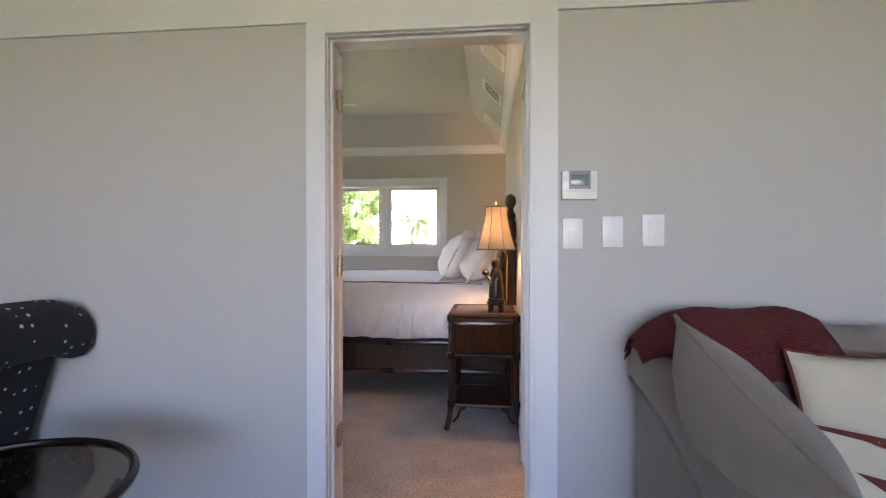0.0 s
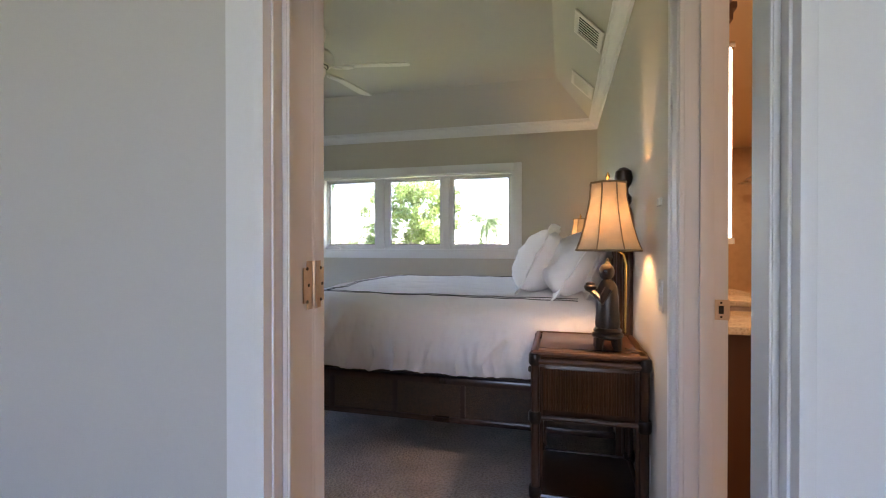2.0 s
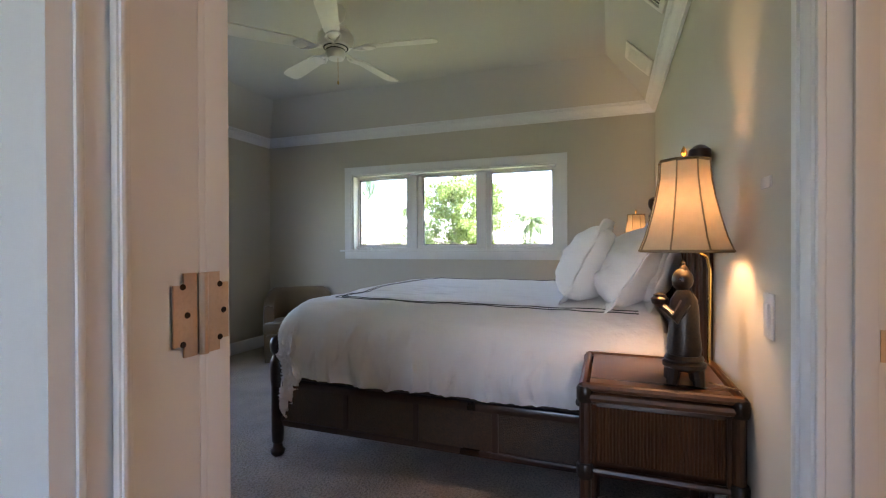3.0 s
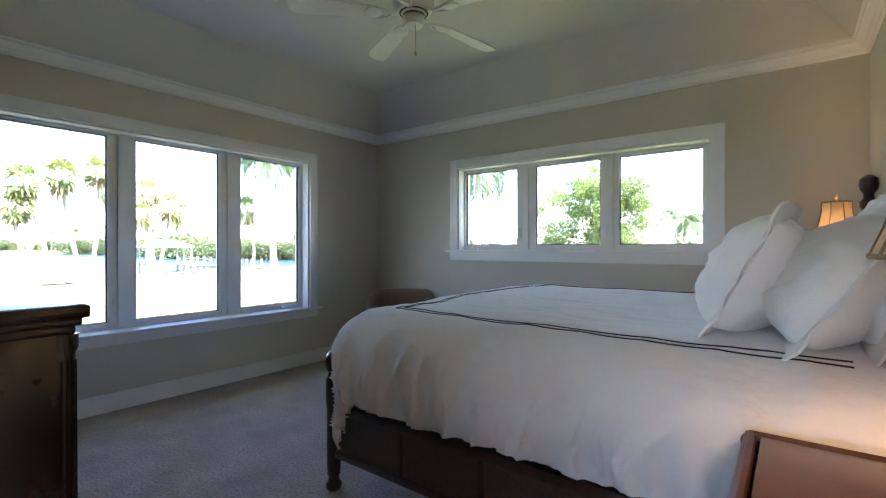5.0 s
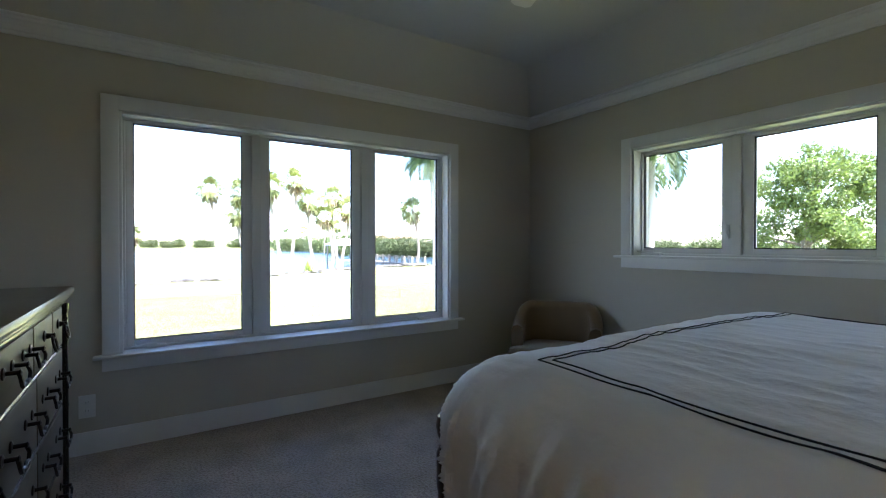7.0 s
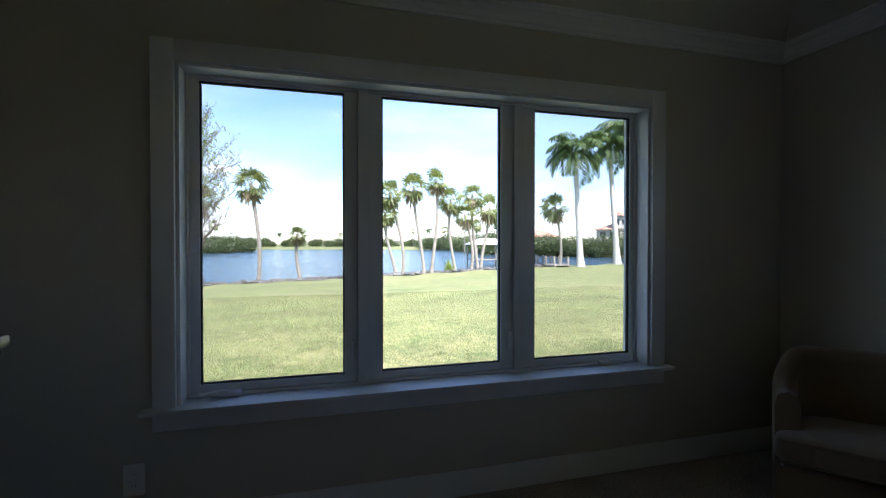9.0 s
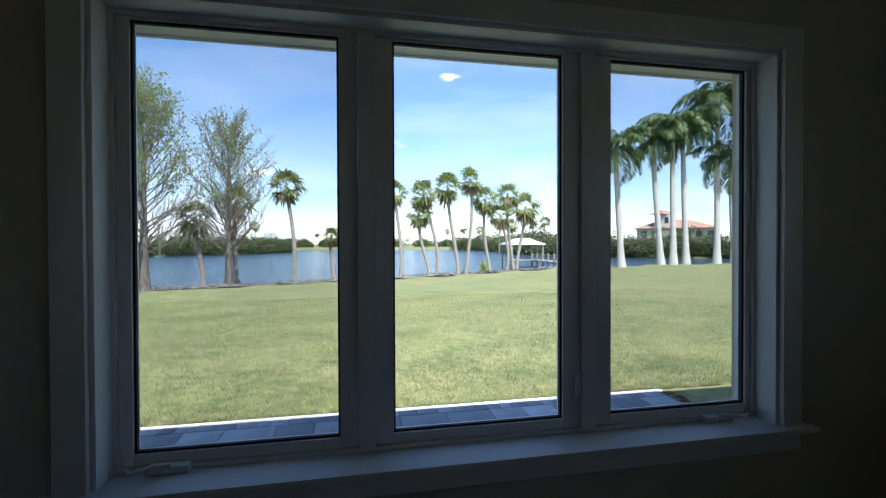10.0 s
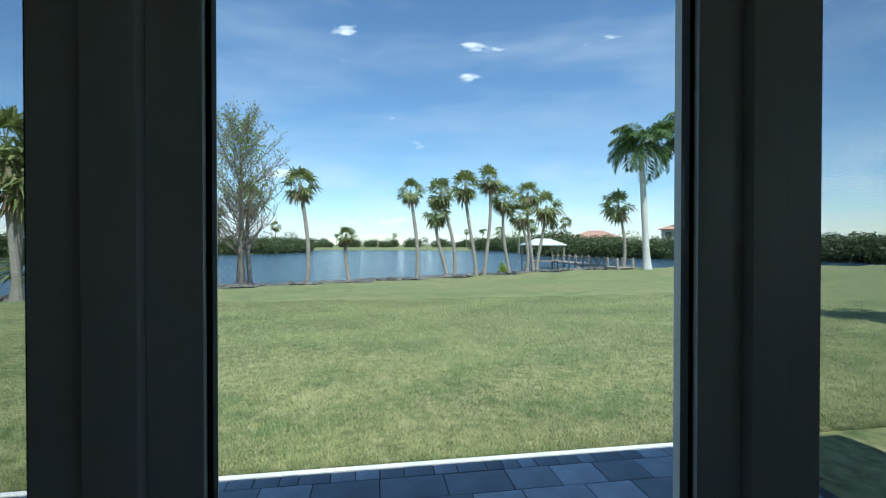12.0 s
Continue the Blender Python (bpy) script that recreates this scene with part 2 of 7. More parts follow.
WALL = mat("greige_wall_paint", (0.52, 0.515, 0.498), 0.75, vary=0.02, scale=1.2, fine=260, bump=0.10, fine_amt=0.12, depth=0.002)
WALL_BED = mat("warm_beige_wall_paint", (0.52, 0.492, 0.43), 0.75, vary=0.02, scale=1.2, fine=260, bump=0.12, fine_amt=0.12, depth=0.002)
TRIM = mat("white_trim_paint", (0.72, 0.73, 0.745), 0.42, vary=0.012, scale=3, fine=60, bump=0.05, fine_amt=0.06)
CEIL = mat("ceiling_paint", (0.54, 0.525, 0.475), 0.85, vary=0.02, scale=1.0, fine=200, bump=0.15, fine_amt=0.12)
CARPET = mat("taupe_cut_pile_carpet", (0.43, 0.36, 0.30), 0.98, vary=0.20, scale=4.5, fine=70, bump=0.7, fine_amt=1.0, depth=0.03, tint=(0.19, 0.155, 0.125), sheen=0.3)
DARKWOOD = mat("dark_rattan_wood", (0.040, 0.014, 0.006), 0.30, vary=0.35, scale=5, fine=38, bump=0.12, fine_amt=0.6, stretch=(1, 1, 0.15), tint=(0.013, 0.005, 0.002), coat=0.35)
REDWOOD = mat("nightstand_top_veneer", (0.095, 0.034, 0.012), 0.28, vary=0.25, scale=4, fine=26, bump=0.08, fine_amt=0.6, stretch=(0.15, 1, 1), tint=(0.045, 0.016, 0.006), coat=0.2)
RATTAN = mat("split_rattan", (0.077, 0.029, 0.010), 0.4, vary=0.35, scale=9, fine=60, bump=0.2, fine_amt=0.6, stretch=(1, 1, 0.12), tint=(0.025, 0.009, 0.004))
CANE = mat("woven_cane", (0.060, 0.032, 0.016), 0.5, vary=0.25, scale=60, fine=170, bump=0.9, fine_amt=0.8, tint=(0.012, 0.007, 0.004), depth=0.006)
DRESSER = mat("dresser_espresso_wood", (0.030, 0.018, 0.012), 0.24, vary=0.35, scale=5, fine=34, bump=0.10, fine_amt=0.6, stretch=(0.15, 1, 1), tint=(0.010, 0.007, 0.005), coat=0.6)
DRAWER = mat("dresser_drawer_veneer", (0.070, 0.046, 0.022), 0.45, vary=0.35, scale=7, fine=40, bump=0.10, fine_amt=0.6, stretch=(0.2, 1, 1), tint=(0.028, 0.019, 0.010), coat=0.1)
BLACKMETAL = mat("dark_bronze", (0.018, 0.014, 0.012), 0.32, metal=0.6, vary=0.3, scale=20, fine=120, bump=0.1, tint=(0.05, 0.03, 0.02))
BRONZE = mat("bronze_figure_patina", (0.022, 0.016, 0.014), 0.30, metal=0.35, vary=0.35, scale=25, fine=130, bump=0.2, tint=(0.06, 0.035, 0.02))
BRASS = mat("brass", (0.65, 0.45, 0.16), 0.25, metal=1.0, vary=0.1, scale=20, fine=120, bump=0.03)
NICKEL = mat("satin_nickel_hinge", (0.56, 0.44, 0.34), 0.34, metal=1.0, vary=0.08, scale=20, fine=200, bump=0.05)
CHROME = mat("chrome", (0.75, 0.75, 0.74), 0.08, metal=1.0, vary=0.02, scale=20, fine=120, bump=0.0)
LINEN = mat("white_cotton_sateen", (0.80, 0.785, 0.80), 0.75, vary=0.015, scale=5, fine=22, bump=0.45, fine_amt=0.06, depth=0.012, sheen=0.25)
PILLOW = mat("white_pillow_cotton", (0.81, 0.80, 0.79), 0.8, vary=0.02, scale=8, fine=26, bump=0.38, fine_amt=0.06, depth=0.012, sheen=0.25)
NAVY = mat("navy_embroidery", (0.018, 0.020, 0.030), 0.8, vary=0.2, scale=80, fine=300, bump=0.2)
SOFA = mat("oatmeal_twill", (0.19, 0.162, 0.128), 0.95, vary=0.06, scale=4, fine=330, bump=0.8, fine_amt=0.55, depth=0.004, tint=(0.165, 0.142, 0.115), stretch=(1, 1, 2.2), sheen=0.3)
RED = mat("maroon_wool_throw", (0.144, 0.005, 0.008), 0.98, vary=0.25, scale=30, fine=110, bump=1.0, fine_amt=0.8, depth=0.02, tint=(0.052, 0.002, 0.004), sheen=0.06, stretch=(1, 3, 1))
CREAM = mat("cream_cushion_cotton", (0.50, 0.46, 0.35), 0.85, vary=0.04, scale=10, fine=300, bump=0.4, fine_amt=0.15, sheen=0.2)
RUST = mat("rust_applique", (0.115, 0.022, 0.013), 0.85, vary=0.15, scale=15, fine=250, bump=0.3)
TANFAB = mat("tan_armchair_cloth", (0.186, 0.126, 0.068), 0.9, vary=0.06, scale=6, fine=280, bump=0.5, fine_amt=0.35, sheen=0.3)
SPOTS = spots_mat("black_spotted_cloth")
PLATE = mat("switch_plate_plastic", (0.80, 0.80, 0.79), 0.22, vary=0.01, scale=10, fine=90, bump=0.02, fine_amt=0.03)
LCD = mat("grey_lcd", (0.16, 0.19, 0.21), 0.15, vary=0.08, scale=20, fine=200, bump=0.0)
LCDFRAME = mat("thermostat_grey", (0.24, 0.26, 0.29), 0.35, vary=0.03, scale=20, fine=100, bump=0.02)
GLASS = glass_mat("window_glass")
DARKGLASS = glass_mat("smoked_glass", (0.55, 0.50, 0.46))
FANWHITE = mat("fan_white_enamel", (0.72, 0.70, 0.64), 0.35, vary=0.03, scale=8, fine=80, bump=0.03, fine_amt=0.08)
SHADE = shade_mat("lampshade_silk")
SHADETRIM = mat("lampshade_braid", (0.20, 0.15, 0.085), 0.8, vary=0.1, scale=60, fine=300, bump=0.3)
# near-black for slots, holes and gaps, their inner shade as colour; also the gasket
VENTDARK = mat("gap_shade_and_gasket", (0.02, 0.02, 0.02), 0.8, vary=0.1, scale=20, fine=80, bump=0.0)
TILE = mat("travertine_tile", (0.50, 0.335, 0.185), 0.22, vary=0.10, scale=1.6, fine=14, bump=0.04, fine_amt=0.4, tint=(0.36, 0.225, 0.115), rough_vary=0.06)
GRANITE = mat("polished_granite", (0.52, 0.43, 0.31), 0.10, vary=0.18, scale=9, fine=120, bump=0.01, fine_amt=0.8, tint=(0.20, 0.13, 0.08))
CHERRY = mat("cherry_vanity_wood", (0.050, 0.017, 0.0065), 0.35, vary=0.2, scale=3, fine=30, bump=0.06, fine_amt=0.5, stretch=(1, 1, 0.12), tint=(0.045, 0.014, 0.006))
BATHWALL = mat("bath_wall_paint", (0.62, 0.47, 0.28), 0.7, vary=0.03, scale=2, fine=200, bump=0.08, fine_amt=0.1)
GLASSBLOCK = mat("glass_block", (0.74, 0.74, 0.62), 0.12, vary=0.10, scale=22, fine=60, bump=1.0, fine_amt=0.3, depth=0.02)
TUBE = emit("frosted_tube_light", (1.0, 0.86, 0.62), 0.9)
DOWN = emit("downlight_lens", (1.0, 0.82, 0.52), 1.4)
MIRROR = mat("mirror_silver", (0.9, 0.9, 0.9), 0.02, metal=1.0, vary=0.0, scale=2, fine=5, bump=0.0, fine_amt=0.0, rough_vary=0.0)
STUCCO = mat("cream_stucco", (0.58, 0.53, 0.44), 0.9, vary=0.05, scale=1.5, fine=80, bump=0.5, fine_amt=0.25, depth=0.01)
SOFFIT = mat("soffit_board", (0.62, 0.62, 0.58), 0.7, vary=0.04, scale=2, fine=60, bump=0.1, fine_amt=0.15)
ROOFTILE = mat("clay_roof_tile", (0.42, 0.24, 0.17), 0.85, vary=0.15, scale=2, fine=20, bump=0.4, fine_amt=0.4)
LAWN = lawn_mat("lawn_grass")
BLADE = mat("grass_blade", (0.205, 0.238, 0.092), 0.7, vary=0.3, scale=0.5, fine=6, bump=0.0, fine_amt=1.0, tint=(0.42, 0.38, 0.20), island=0.6)
PAVER = mat("bluestone_paver", (0.275, 0.30, 0.335), 0.85, vary=0.22, scale=3.5, fine=40, bump=0.5, fine_amt=0.45, depth=0.004, tint=(0.16, 0.18, 0.21), random_obj=0.38)
JOINT = mat("paver_joint_sand", (0.055, 0.055, 0.058), 0.95, vary=0.2, scale=10, fine=120, bump=0.5)
CURBWHITE = mat("white_concrete_edging", (0.68, 0.66, 0.62), 0.9, vary=0.10, scale=5, fine=60, bump=0.4, fine_amt=0.4)
ROCK = mat("shore_rock", (0.15, 0.14, 0.13), 0.95, vary=0.3, scale=3, fine=20, bump=0.8, fine_amt=0.6, depth=0.03, island=0.35)
PALMBARK = mat("sabal_bark", (0.30, 0.265, 0.22), 0.95, vary=0.2, scale=2.5, fine=14, bump=0.8, fine_amt=0.6, depth=0.02, stretch=(1, 1, 3))
ROYALBARK = mat("royal_palm_bark", (0.52, 0.50, 0.46), 0.85, vary=0.10, scale=1.2, fine=9, bump=0.3, fine_amt=0.5, depth=0.02, stretch=(1, 1, 3))
CROWNSHAFT = mat("green_crownshaft", (0.17, 0.24, 0.07), 0.45, vary=0.1, scale=2, fine=9, bump=0.1, stretch=(4, 4, 0.5))
BARK = mat("cypress_bark", (0.21, 0.18, 0.15), 0.95, vary=0.25, scale=3, fine=22, bump=0.8, fine_amt=0.6, depth=0.02, stretch=(3, 3, 0.6))
PALMLEAF = leafmat("sabal_leaf", (0.20, 0.235, 0.085), (0.30, 0.26, 0.14))
PALMDEAD = leafmat("dry_palm_leaf", (0.21, 0.165, 0.095), (0.13, 0.095, 0.05))
ROYALLEAF = leafmat("royal_palm_leaf", (0.075, 0.125, 0.04), (0.16, 0.18, 0.07))
CYPLEAF = leafmat("cypress_young_leaf", (0.27, 0.33, 0.08), (0.34, 0.34, 0.12))
OAKLEAF = leafmat("broadleaf_foliage", (0.13, 0.185, 0.06), (0.21, 0.25, 0.10))
HEDGE = leafmat("mangrove_foliage", (0.075, 0.105, 0.038), (0.13, 0.14, 0.06))
MULCH = mat("bark_mulch_chip", (0.13, 0.055, 0.03), 0.95, vary=0.3, scale=6, fine=60, bump=0.4, island=0.5)
WATER = water_mat("lagoon_water")
DOCKWOOD = mat("weathered_dock_wood", (0.34, 0.29, 0.24), 0.9, vary=0.2, scale=3, fine=30, bump=0.4, fine_amt=0.5)
DOCKROOF = mat("pale_metal_roof", (0.62, 0.62, 0.60), 0.5, vary=0.05, scale=3, fine=30, bump=0.1)
WINDARK = mat("far_window_glass", (0.04, 0.05, 0.06), 0.15, vary=0.1, scale=3, fine=30, bump=0.0)


def screen_mat(name):
    """Fine dark fly screen: seen through, with a share of its area taken by the wires."""
    m = bpy.data.materials.new(name)
    m.use_nodes = True
    n, l = m.node_tree.nodes, m.node_tree.links
    b = n["Principled BSDF"]
    b.inputs["Base Color"].default_value = (0.03, 0.03, 0.032, 1)
    b.inputs["Roughness"].default_value = 0.6
    tr, mx = n.new("ShaderNodeBsdfTransparent"), n.new("ShaderNodeMixShader")
    tc, wv, mr = n.new("ShaderNodeTexCoord"), n.new("ShaderNodeTexWave"), n.new("ShaderNodeMapRange")
    wv.bands_direction = "Z"
    wv.inputs["Scale"].default_value = 95
    mr.inputs["To Min"].default_value, mr.inputs["To Max"].default_value = 0.13, 0.165
    l.new(tc.outputs["Object"], wv.inputs["Vector"])
    l.new(wv.outputs["Fac"], mr.inputs[0])
    l.new(mr.outputs[0], mx.inputs[0])
    l.new(tr.outputs[0], mx.inputs[1])
    l.new(b.outputs[0], mx.inputs[2])
    l.new(mx.outputs[0], n["Material Output"].inputs[0])
    return m


SCREEN = screen_mat("fly_screen")


# ---- mesh helpers ----
def add_box(bm, a, b, bevel=0.0):
    """A box from corner to corner; bevel chamfers all twelve edges."""
    lo = [min(a[i], b[i]) for i in range(3)]
    hi = [max(a[i], b[i]) for i in range(3)]
    vs = [bm.verts.new((x, y, z)) for x in (lo[0], hi[0]) for y in (lo[1], hi[1]) for z in (lo[2], hi[2])]
    fs = [bm.faces.new([vs[i] for i in f]) for f in ((0, 1, 3, 2), (4, 6, 7, 5), (0, 4, 5, 1), (2, 3, 7, 6), (0, 2, 6, 4), (1, 5, 7, 3))]
    if bevel > 0:
        bevel = min(bevel, 0.45 * min(hi[i] - lo[i] for i in range(3)))
        bmesh.ops.bevel(bm, geom=list({e for f in fs for e in f.edges}), offset=bevel, segments=2, affect="EDGES", profile=0.6)
    return bm


def box(a, b, bevel=0.0):
    return add_box(bmesh.new(), a, b, bevel)


def add_tube(bm, pts, radii, n=8, cap=True):
    """A tube of n sides along pts."""
    pts = [Vector(p) for p in pts]
    radii = [radii] * len(pts) if isinstance(radii, (int, float)) else radii
    side, rings = None, []
    for i, p in enumerate(pts):
        d = (pts[min(i + 1, len(pts) - 1)] - pts[max(i - 1, 0)]).normalized()
        if side is None:
            side = d.orthogonal().normalized()
        side = (side - d * side.dot(d)).normalized()
        up = d.cross(side)
        rings.append([bm.verts.new(p + (side * math.cos(2 * math.pi * k / n) + up * math.sin(2 * math.pi * k / n)) * radii[i]) for k in range(n)])
    for r0, r1 in zip(rings, rings[1:]):
        for k in range(n):
            bm.faces.new((r0[k], r0[(k + 1) % n], r1[(k + 1) % n], r1[k]))
    if cap:
        bm.faces.new(rings[0][::-1])
        bm.faces.new(rings[-1])
    return bm


def tube(pts, radii, n=8):
    return add_tube(bmesh.new(), pts, radii, n)


def add_lathe(bm, prof, at=(0, 0, 0), n=20, squash=1.0):
    """Turned shape: prof is a list of (radius, height) upwards."""
    rings = []
    for r, z in prof:
        rings.append([bm.verts.new((at[0] + max(r, 0.0005) * math.cos(2 * math.pi * k / n), at[1] + squash * max(r, 0.0005) * math.sin(2 * math.pi * k / n), at[2] + z)) for k in range(n)])
    for r0, r1 in zip(rings, rings[1:]):
        for k in range(n):
            bm.faces.new((r0[k], r0[(k + 1) % n], r1[(k + 1) % n], r1[k]))
    bm.faces.new(rings[0][::-1])
    bm.faces.new(rings[-1])
    return bm


def lathe(prof, at=(0, 0, 0), n=20, squash=1.0):
    return add_lathe(bmesh.new(), prof, at, n, squash)


def add_prism(bm, poly, axis, lo, hi):
    """A flat outline drawn out along an axis. poly: points in the other two axes, in x, y, z order."""
    i = "xyz".index(axis)

    def at(p, v):
        c = list(p)
        c.insert(i, v)
        return bm.verts.new(c)
    a, b = [at(p, lo) for p in poly], [at(p, hi) for p in poly]
    bm.faces.new(a[::-1])
    bm.faces.new(b)
    for k in range(len(poly)):
        bm.faces.new((a[k], a[(k + 1) % len(poly)], b[(k + 1) % len(poly)], b[k]))
    return bm


def add_blob(bm, c, r, n=14, m=10, power=2.0, tilt=None):
    """A rounded cushion shape: a superellipsoid of half sizes r."""
    def sp(v, e):
        return math.copysign(abs(v) ** e, v)
    e = 2.0 / power
    rings = []
    for j in range(m + 1):
        ph = -math.pi / 2 + math.pi * j / m
        ring = []
        for k in range(n):
            th = 2 * math.pi * k / n
            p = Vector((r[0] * sp(math.cos(ph), e) * sp(math.cos(th), e), r[1] * sp(math.cos(ph), e) * sp(math.sin(th), e), r[2] * sp(math.sin(ph), e)))
            ring.append(bm.verts.new(Vector(c) + ((tilt @ p) if tilt else p)))
        rings.append(ring)
    for r0, r1 in zip(rings, rings[1:]):
        for k in range(n):
            bm.faces.new((r0[k], r0[(k + 1) % n], r1[(k + 1) % n], r1[k]))
    return bm


def finish(name, bm, material, smooth=35):
    bmesh.ops.recalc_face_normals(bm, faces=bm.faces)
    me = bpy.data.meshes.new(name)
    bm.to_mesh(me)
    bm.free()
    me.materials.append(material)
    if smooth:
        for p in me.polygons:
            p.use_smooth = True
        me.set_sharp_from_angle(angle=radians(smooth))
    return me


def part(name, bm, material, parent, label="", smooth=35):
    ob = new(name, finish(name, bm, material, smooth))
    ob.parent = parent
    if label:
        ob["label"] = label
    return ob


def piece(name, me, parent, m):
    """One of many alike pieces that share a mesh."""
    ob = new(name, me)
    ob.parent = parent
    ob.matrix_basis = m
    return ob


def thing(name, m, label, category, group=""):
    ob = new(name)
    ob.empty_display_size = 0.1
    ob.matrix_basis = m if isinstance(m, Matrix) else pose(*m)
    return tagged(ob, label, category, group)


def setting(name, bm, material, label="", smooth=35, category=""):
    return tagged(new(name, finish(name, bm, material, smooth)), label, category, kind="structure")


def soup(name, verts, faces, material):
    """A mesh of many small faces, made in one go."""
    me = bpy.data.meshes.new(name)
    me.from_pydata([tuple(v) for v in verts], [], faces)
    me.materials.append(material)
    return me

# ---- large structure ----
XW, YN, XE = -4.12, 4.46, 0.37            # bedroom faces of the west, north and east walls
WT, CROWN, FLAT = 0.24, 2.51, 2.94         # outer wall thickness, crown underside, flat ceiling
DY0, DY1 = 0.0, 0.145                       # the wall between living room and bedroom
DX0, DX1, DH = -0.496, 0.318, 2.108        # its doorway
EX1 = XE + 0.118                           # bathroom face of the east wall
EY0, EY1, EH = 0.19, 0.80, 2.05            # bathroom doorway
LX0, LX1, LY = -3.6, 3.4, -5.0             # living room
W_Y0, W_Y1, W_Z0, W_Z1 = 0.915, 3.437, 0.612, 2.142     # west window opening
N_X0, N_X1, N_Z0, N_Z1 = -2.905, -0.522, 1.215, 2.086   # north window opening

setting("floor", box((XW - WT, LY - 0.2, -0.14), (LX1 + 0.2, YN + WT, 0.0)), CARPET, "taupe cut-loop carpet laid wall to wall")

# wall between living room and bedroom: bedroom side and living side painted differently
bm = box((LX0, DY0, 0), (DX0 - 0.02, DY0 + 0.075, 2.72))
add_box(bm, (DX1 + 0.02, DY0, 0), (LX1, DY0 + 0.075, 2.72))
add_box(bm, (DX0 - 0.02, DY0, DH + 0.02), (DX1 + 0.02, DY0 + 0.075, 2.72))
setting("wall_south", bm, WALL, "pale greige painted wall beside the bedroom door")
bm = box((XW - WT, DY0 + 0.075, 0), (DX0 - 0.02, DY1, 3.0))
add_box(bm, (DX1 + 0.02, DY0 + 0.075, 0), (LX1, DY1, 3.0))
add_box(bm, (DX0 - 0.02, DY0 + 0.075, DH + 0.02), (DX1 + 0.02, DY1, 3.0))
setting("wall_south_inner", bm, WALL_BED, "warm beige painted bedroom wall")
# outer walls with real openings
bm = box((XW - WT, DY1, -0.14), (XW, W_Y0, 2.95))
add_box(bm, (XW - WT, W_Y1, -0.14), (XW, YN + WT, 2.95))
add_box(bm, (XW - WT, W_Y0, -0.14), (XW, W_Y1, W_Z0 - 0.03))
add_box(bm, (XW - WT, W_Y0, W_Z1), (XW, W_Y1, 2.95))
setting("wall_west", bm, WALL_BED, "warm beige wall with a wide triple window")
bm = box((XW, YN, -0.14), (N_X0, YN + WT, 2.95))
add_box(bm, (N_X1, YN, -0.14), (EX1, YN + WT, 2.95))
add_box(bm, (N_X0, YN, -0.14), (N_X1, YN + WT, N_Z0 - 0.03))
add_box(bm, (N_X0, YN, N_Z1), (N_X1, YN + WT, 2.95))
setting("wall_north", bm, WALL_BED, "warm beige wall with a shallow triple window")
bm = box((XE, EY1 + 0.02, 0), (XE + 0.065, YN, 2.95))
add_box(bm, (XE, DY1, 0), (XE + 0.065, EY0 - 0.02, 2.95))
add_box(bm, (XE, EY0 - 0.02, EH + 0.02), (XE + 0.065, EY1 + 0.02, 2.95))
setting("wall_east", bm, WALL_BED, "warm beige headboard wall lit by the lamp")
bm = box((XE + 0.065, EY1 + 0.02, 0), (EX1, 5.7, 2.95))
add_box(bm, (XE + 0.065, DY1, 0), (EX1, EY0 - 0.02, 2.95))
add_box(bm, (XE + 0.065, EY0 - 0.02, EH + 0.02), (EX1, EY1 + 0.02, 2.95))
setting("wall_bath_west", bm, BATHWALL, "amber painted bathroom wall")

# tray ceiling: sloped on four sides up to a flat middle
R = FLAT - CROWN
cx0, cx1, cy0, cy1 = XW, XE, DY1, YN
bm = bmesh.new()
lowv = [bm.verts.new(p) for p in ((cx0, cy0, CROWN), (cx1, cy0, CROWN), (cx1, cy1, CROWN), (cx0, cy1, CROWN))]
hiv = [bm.verts.new(p) for p in ((cx0 + R, cy0 + R, FLAT), (cx1 - R, cy0 + R, FLAT), (cx1 - R, cy1 - R, FLAT), (cx0 + R, cy1 - R, FLAT))]
topv = [bm.verts.new(p) for p in ((cx0, cy0, FLAT + 0.06), (cx1, cy0, FLAT + 0.06), (cx1, cy1, FLAT + 0.06), (cx0, cy1, FLAT + 0.06))]
for i in range(4):
    j = (i + 1) % 4
    bm.faces.new((lowv[i], lowv[j], hiv[j], hiv[i]))
    bm.faces.new((lowv[i], topv[i], topv[j], lowv[j]))
bm.faces.new(hiv)
bm.faces.new(topv)
setting("ceiling", bm, CEIL, "beige painted tray ceiling with sloped sides", smooth=20)

# crown moulding: stepped profile, one length a wall
CR = [(0, 0), (0.018, 0), (0.022, 0.016), (0.030, 0.022), (0.040, 0.045), (0.062, 0.066), (0.075, 0.070), (0.078, 0.084), (0.090, 0.090), (0.090, 0.104), (0, 0.104)]
z0 = CROWN - 0.012


def crown(name, axis, lo, hi, face, sign):
    pts = [(face + sign * d, z0 + h) for d, h in CR]
    bm = add_prism(bmesh.new(), pts, axis, lo, hi)
    return setting(name, bm, TRIM, "white stepped crown moulding", smooth=20)


crown("trim_crown_west", "y", DY1, YN, XW, 1)
crown("trim_crown_north", "x", XW, XE, YN, -1)
crown("trim_crown_east", "y", DY1, YN, XE, -1)
crown("trim_crown_south", "x", XW, XE, DY1, 1)


def baseboard(name, axis, lo, hi, face, sign, h=0.135):
    pts = [(face, 0.0), (face + sign * 0.016, 0.0), (face + sign * 0.016, h - 0.03), (face + sign * 0.010, h - 0.012), (face + sign * 0.008, h), (face, h)]
    return setting(name, add_prism(bmesh.new(), pts, axis, lo, hi), TRIM, "white painted baseboard", smooth=20)


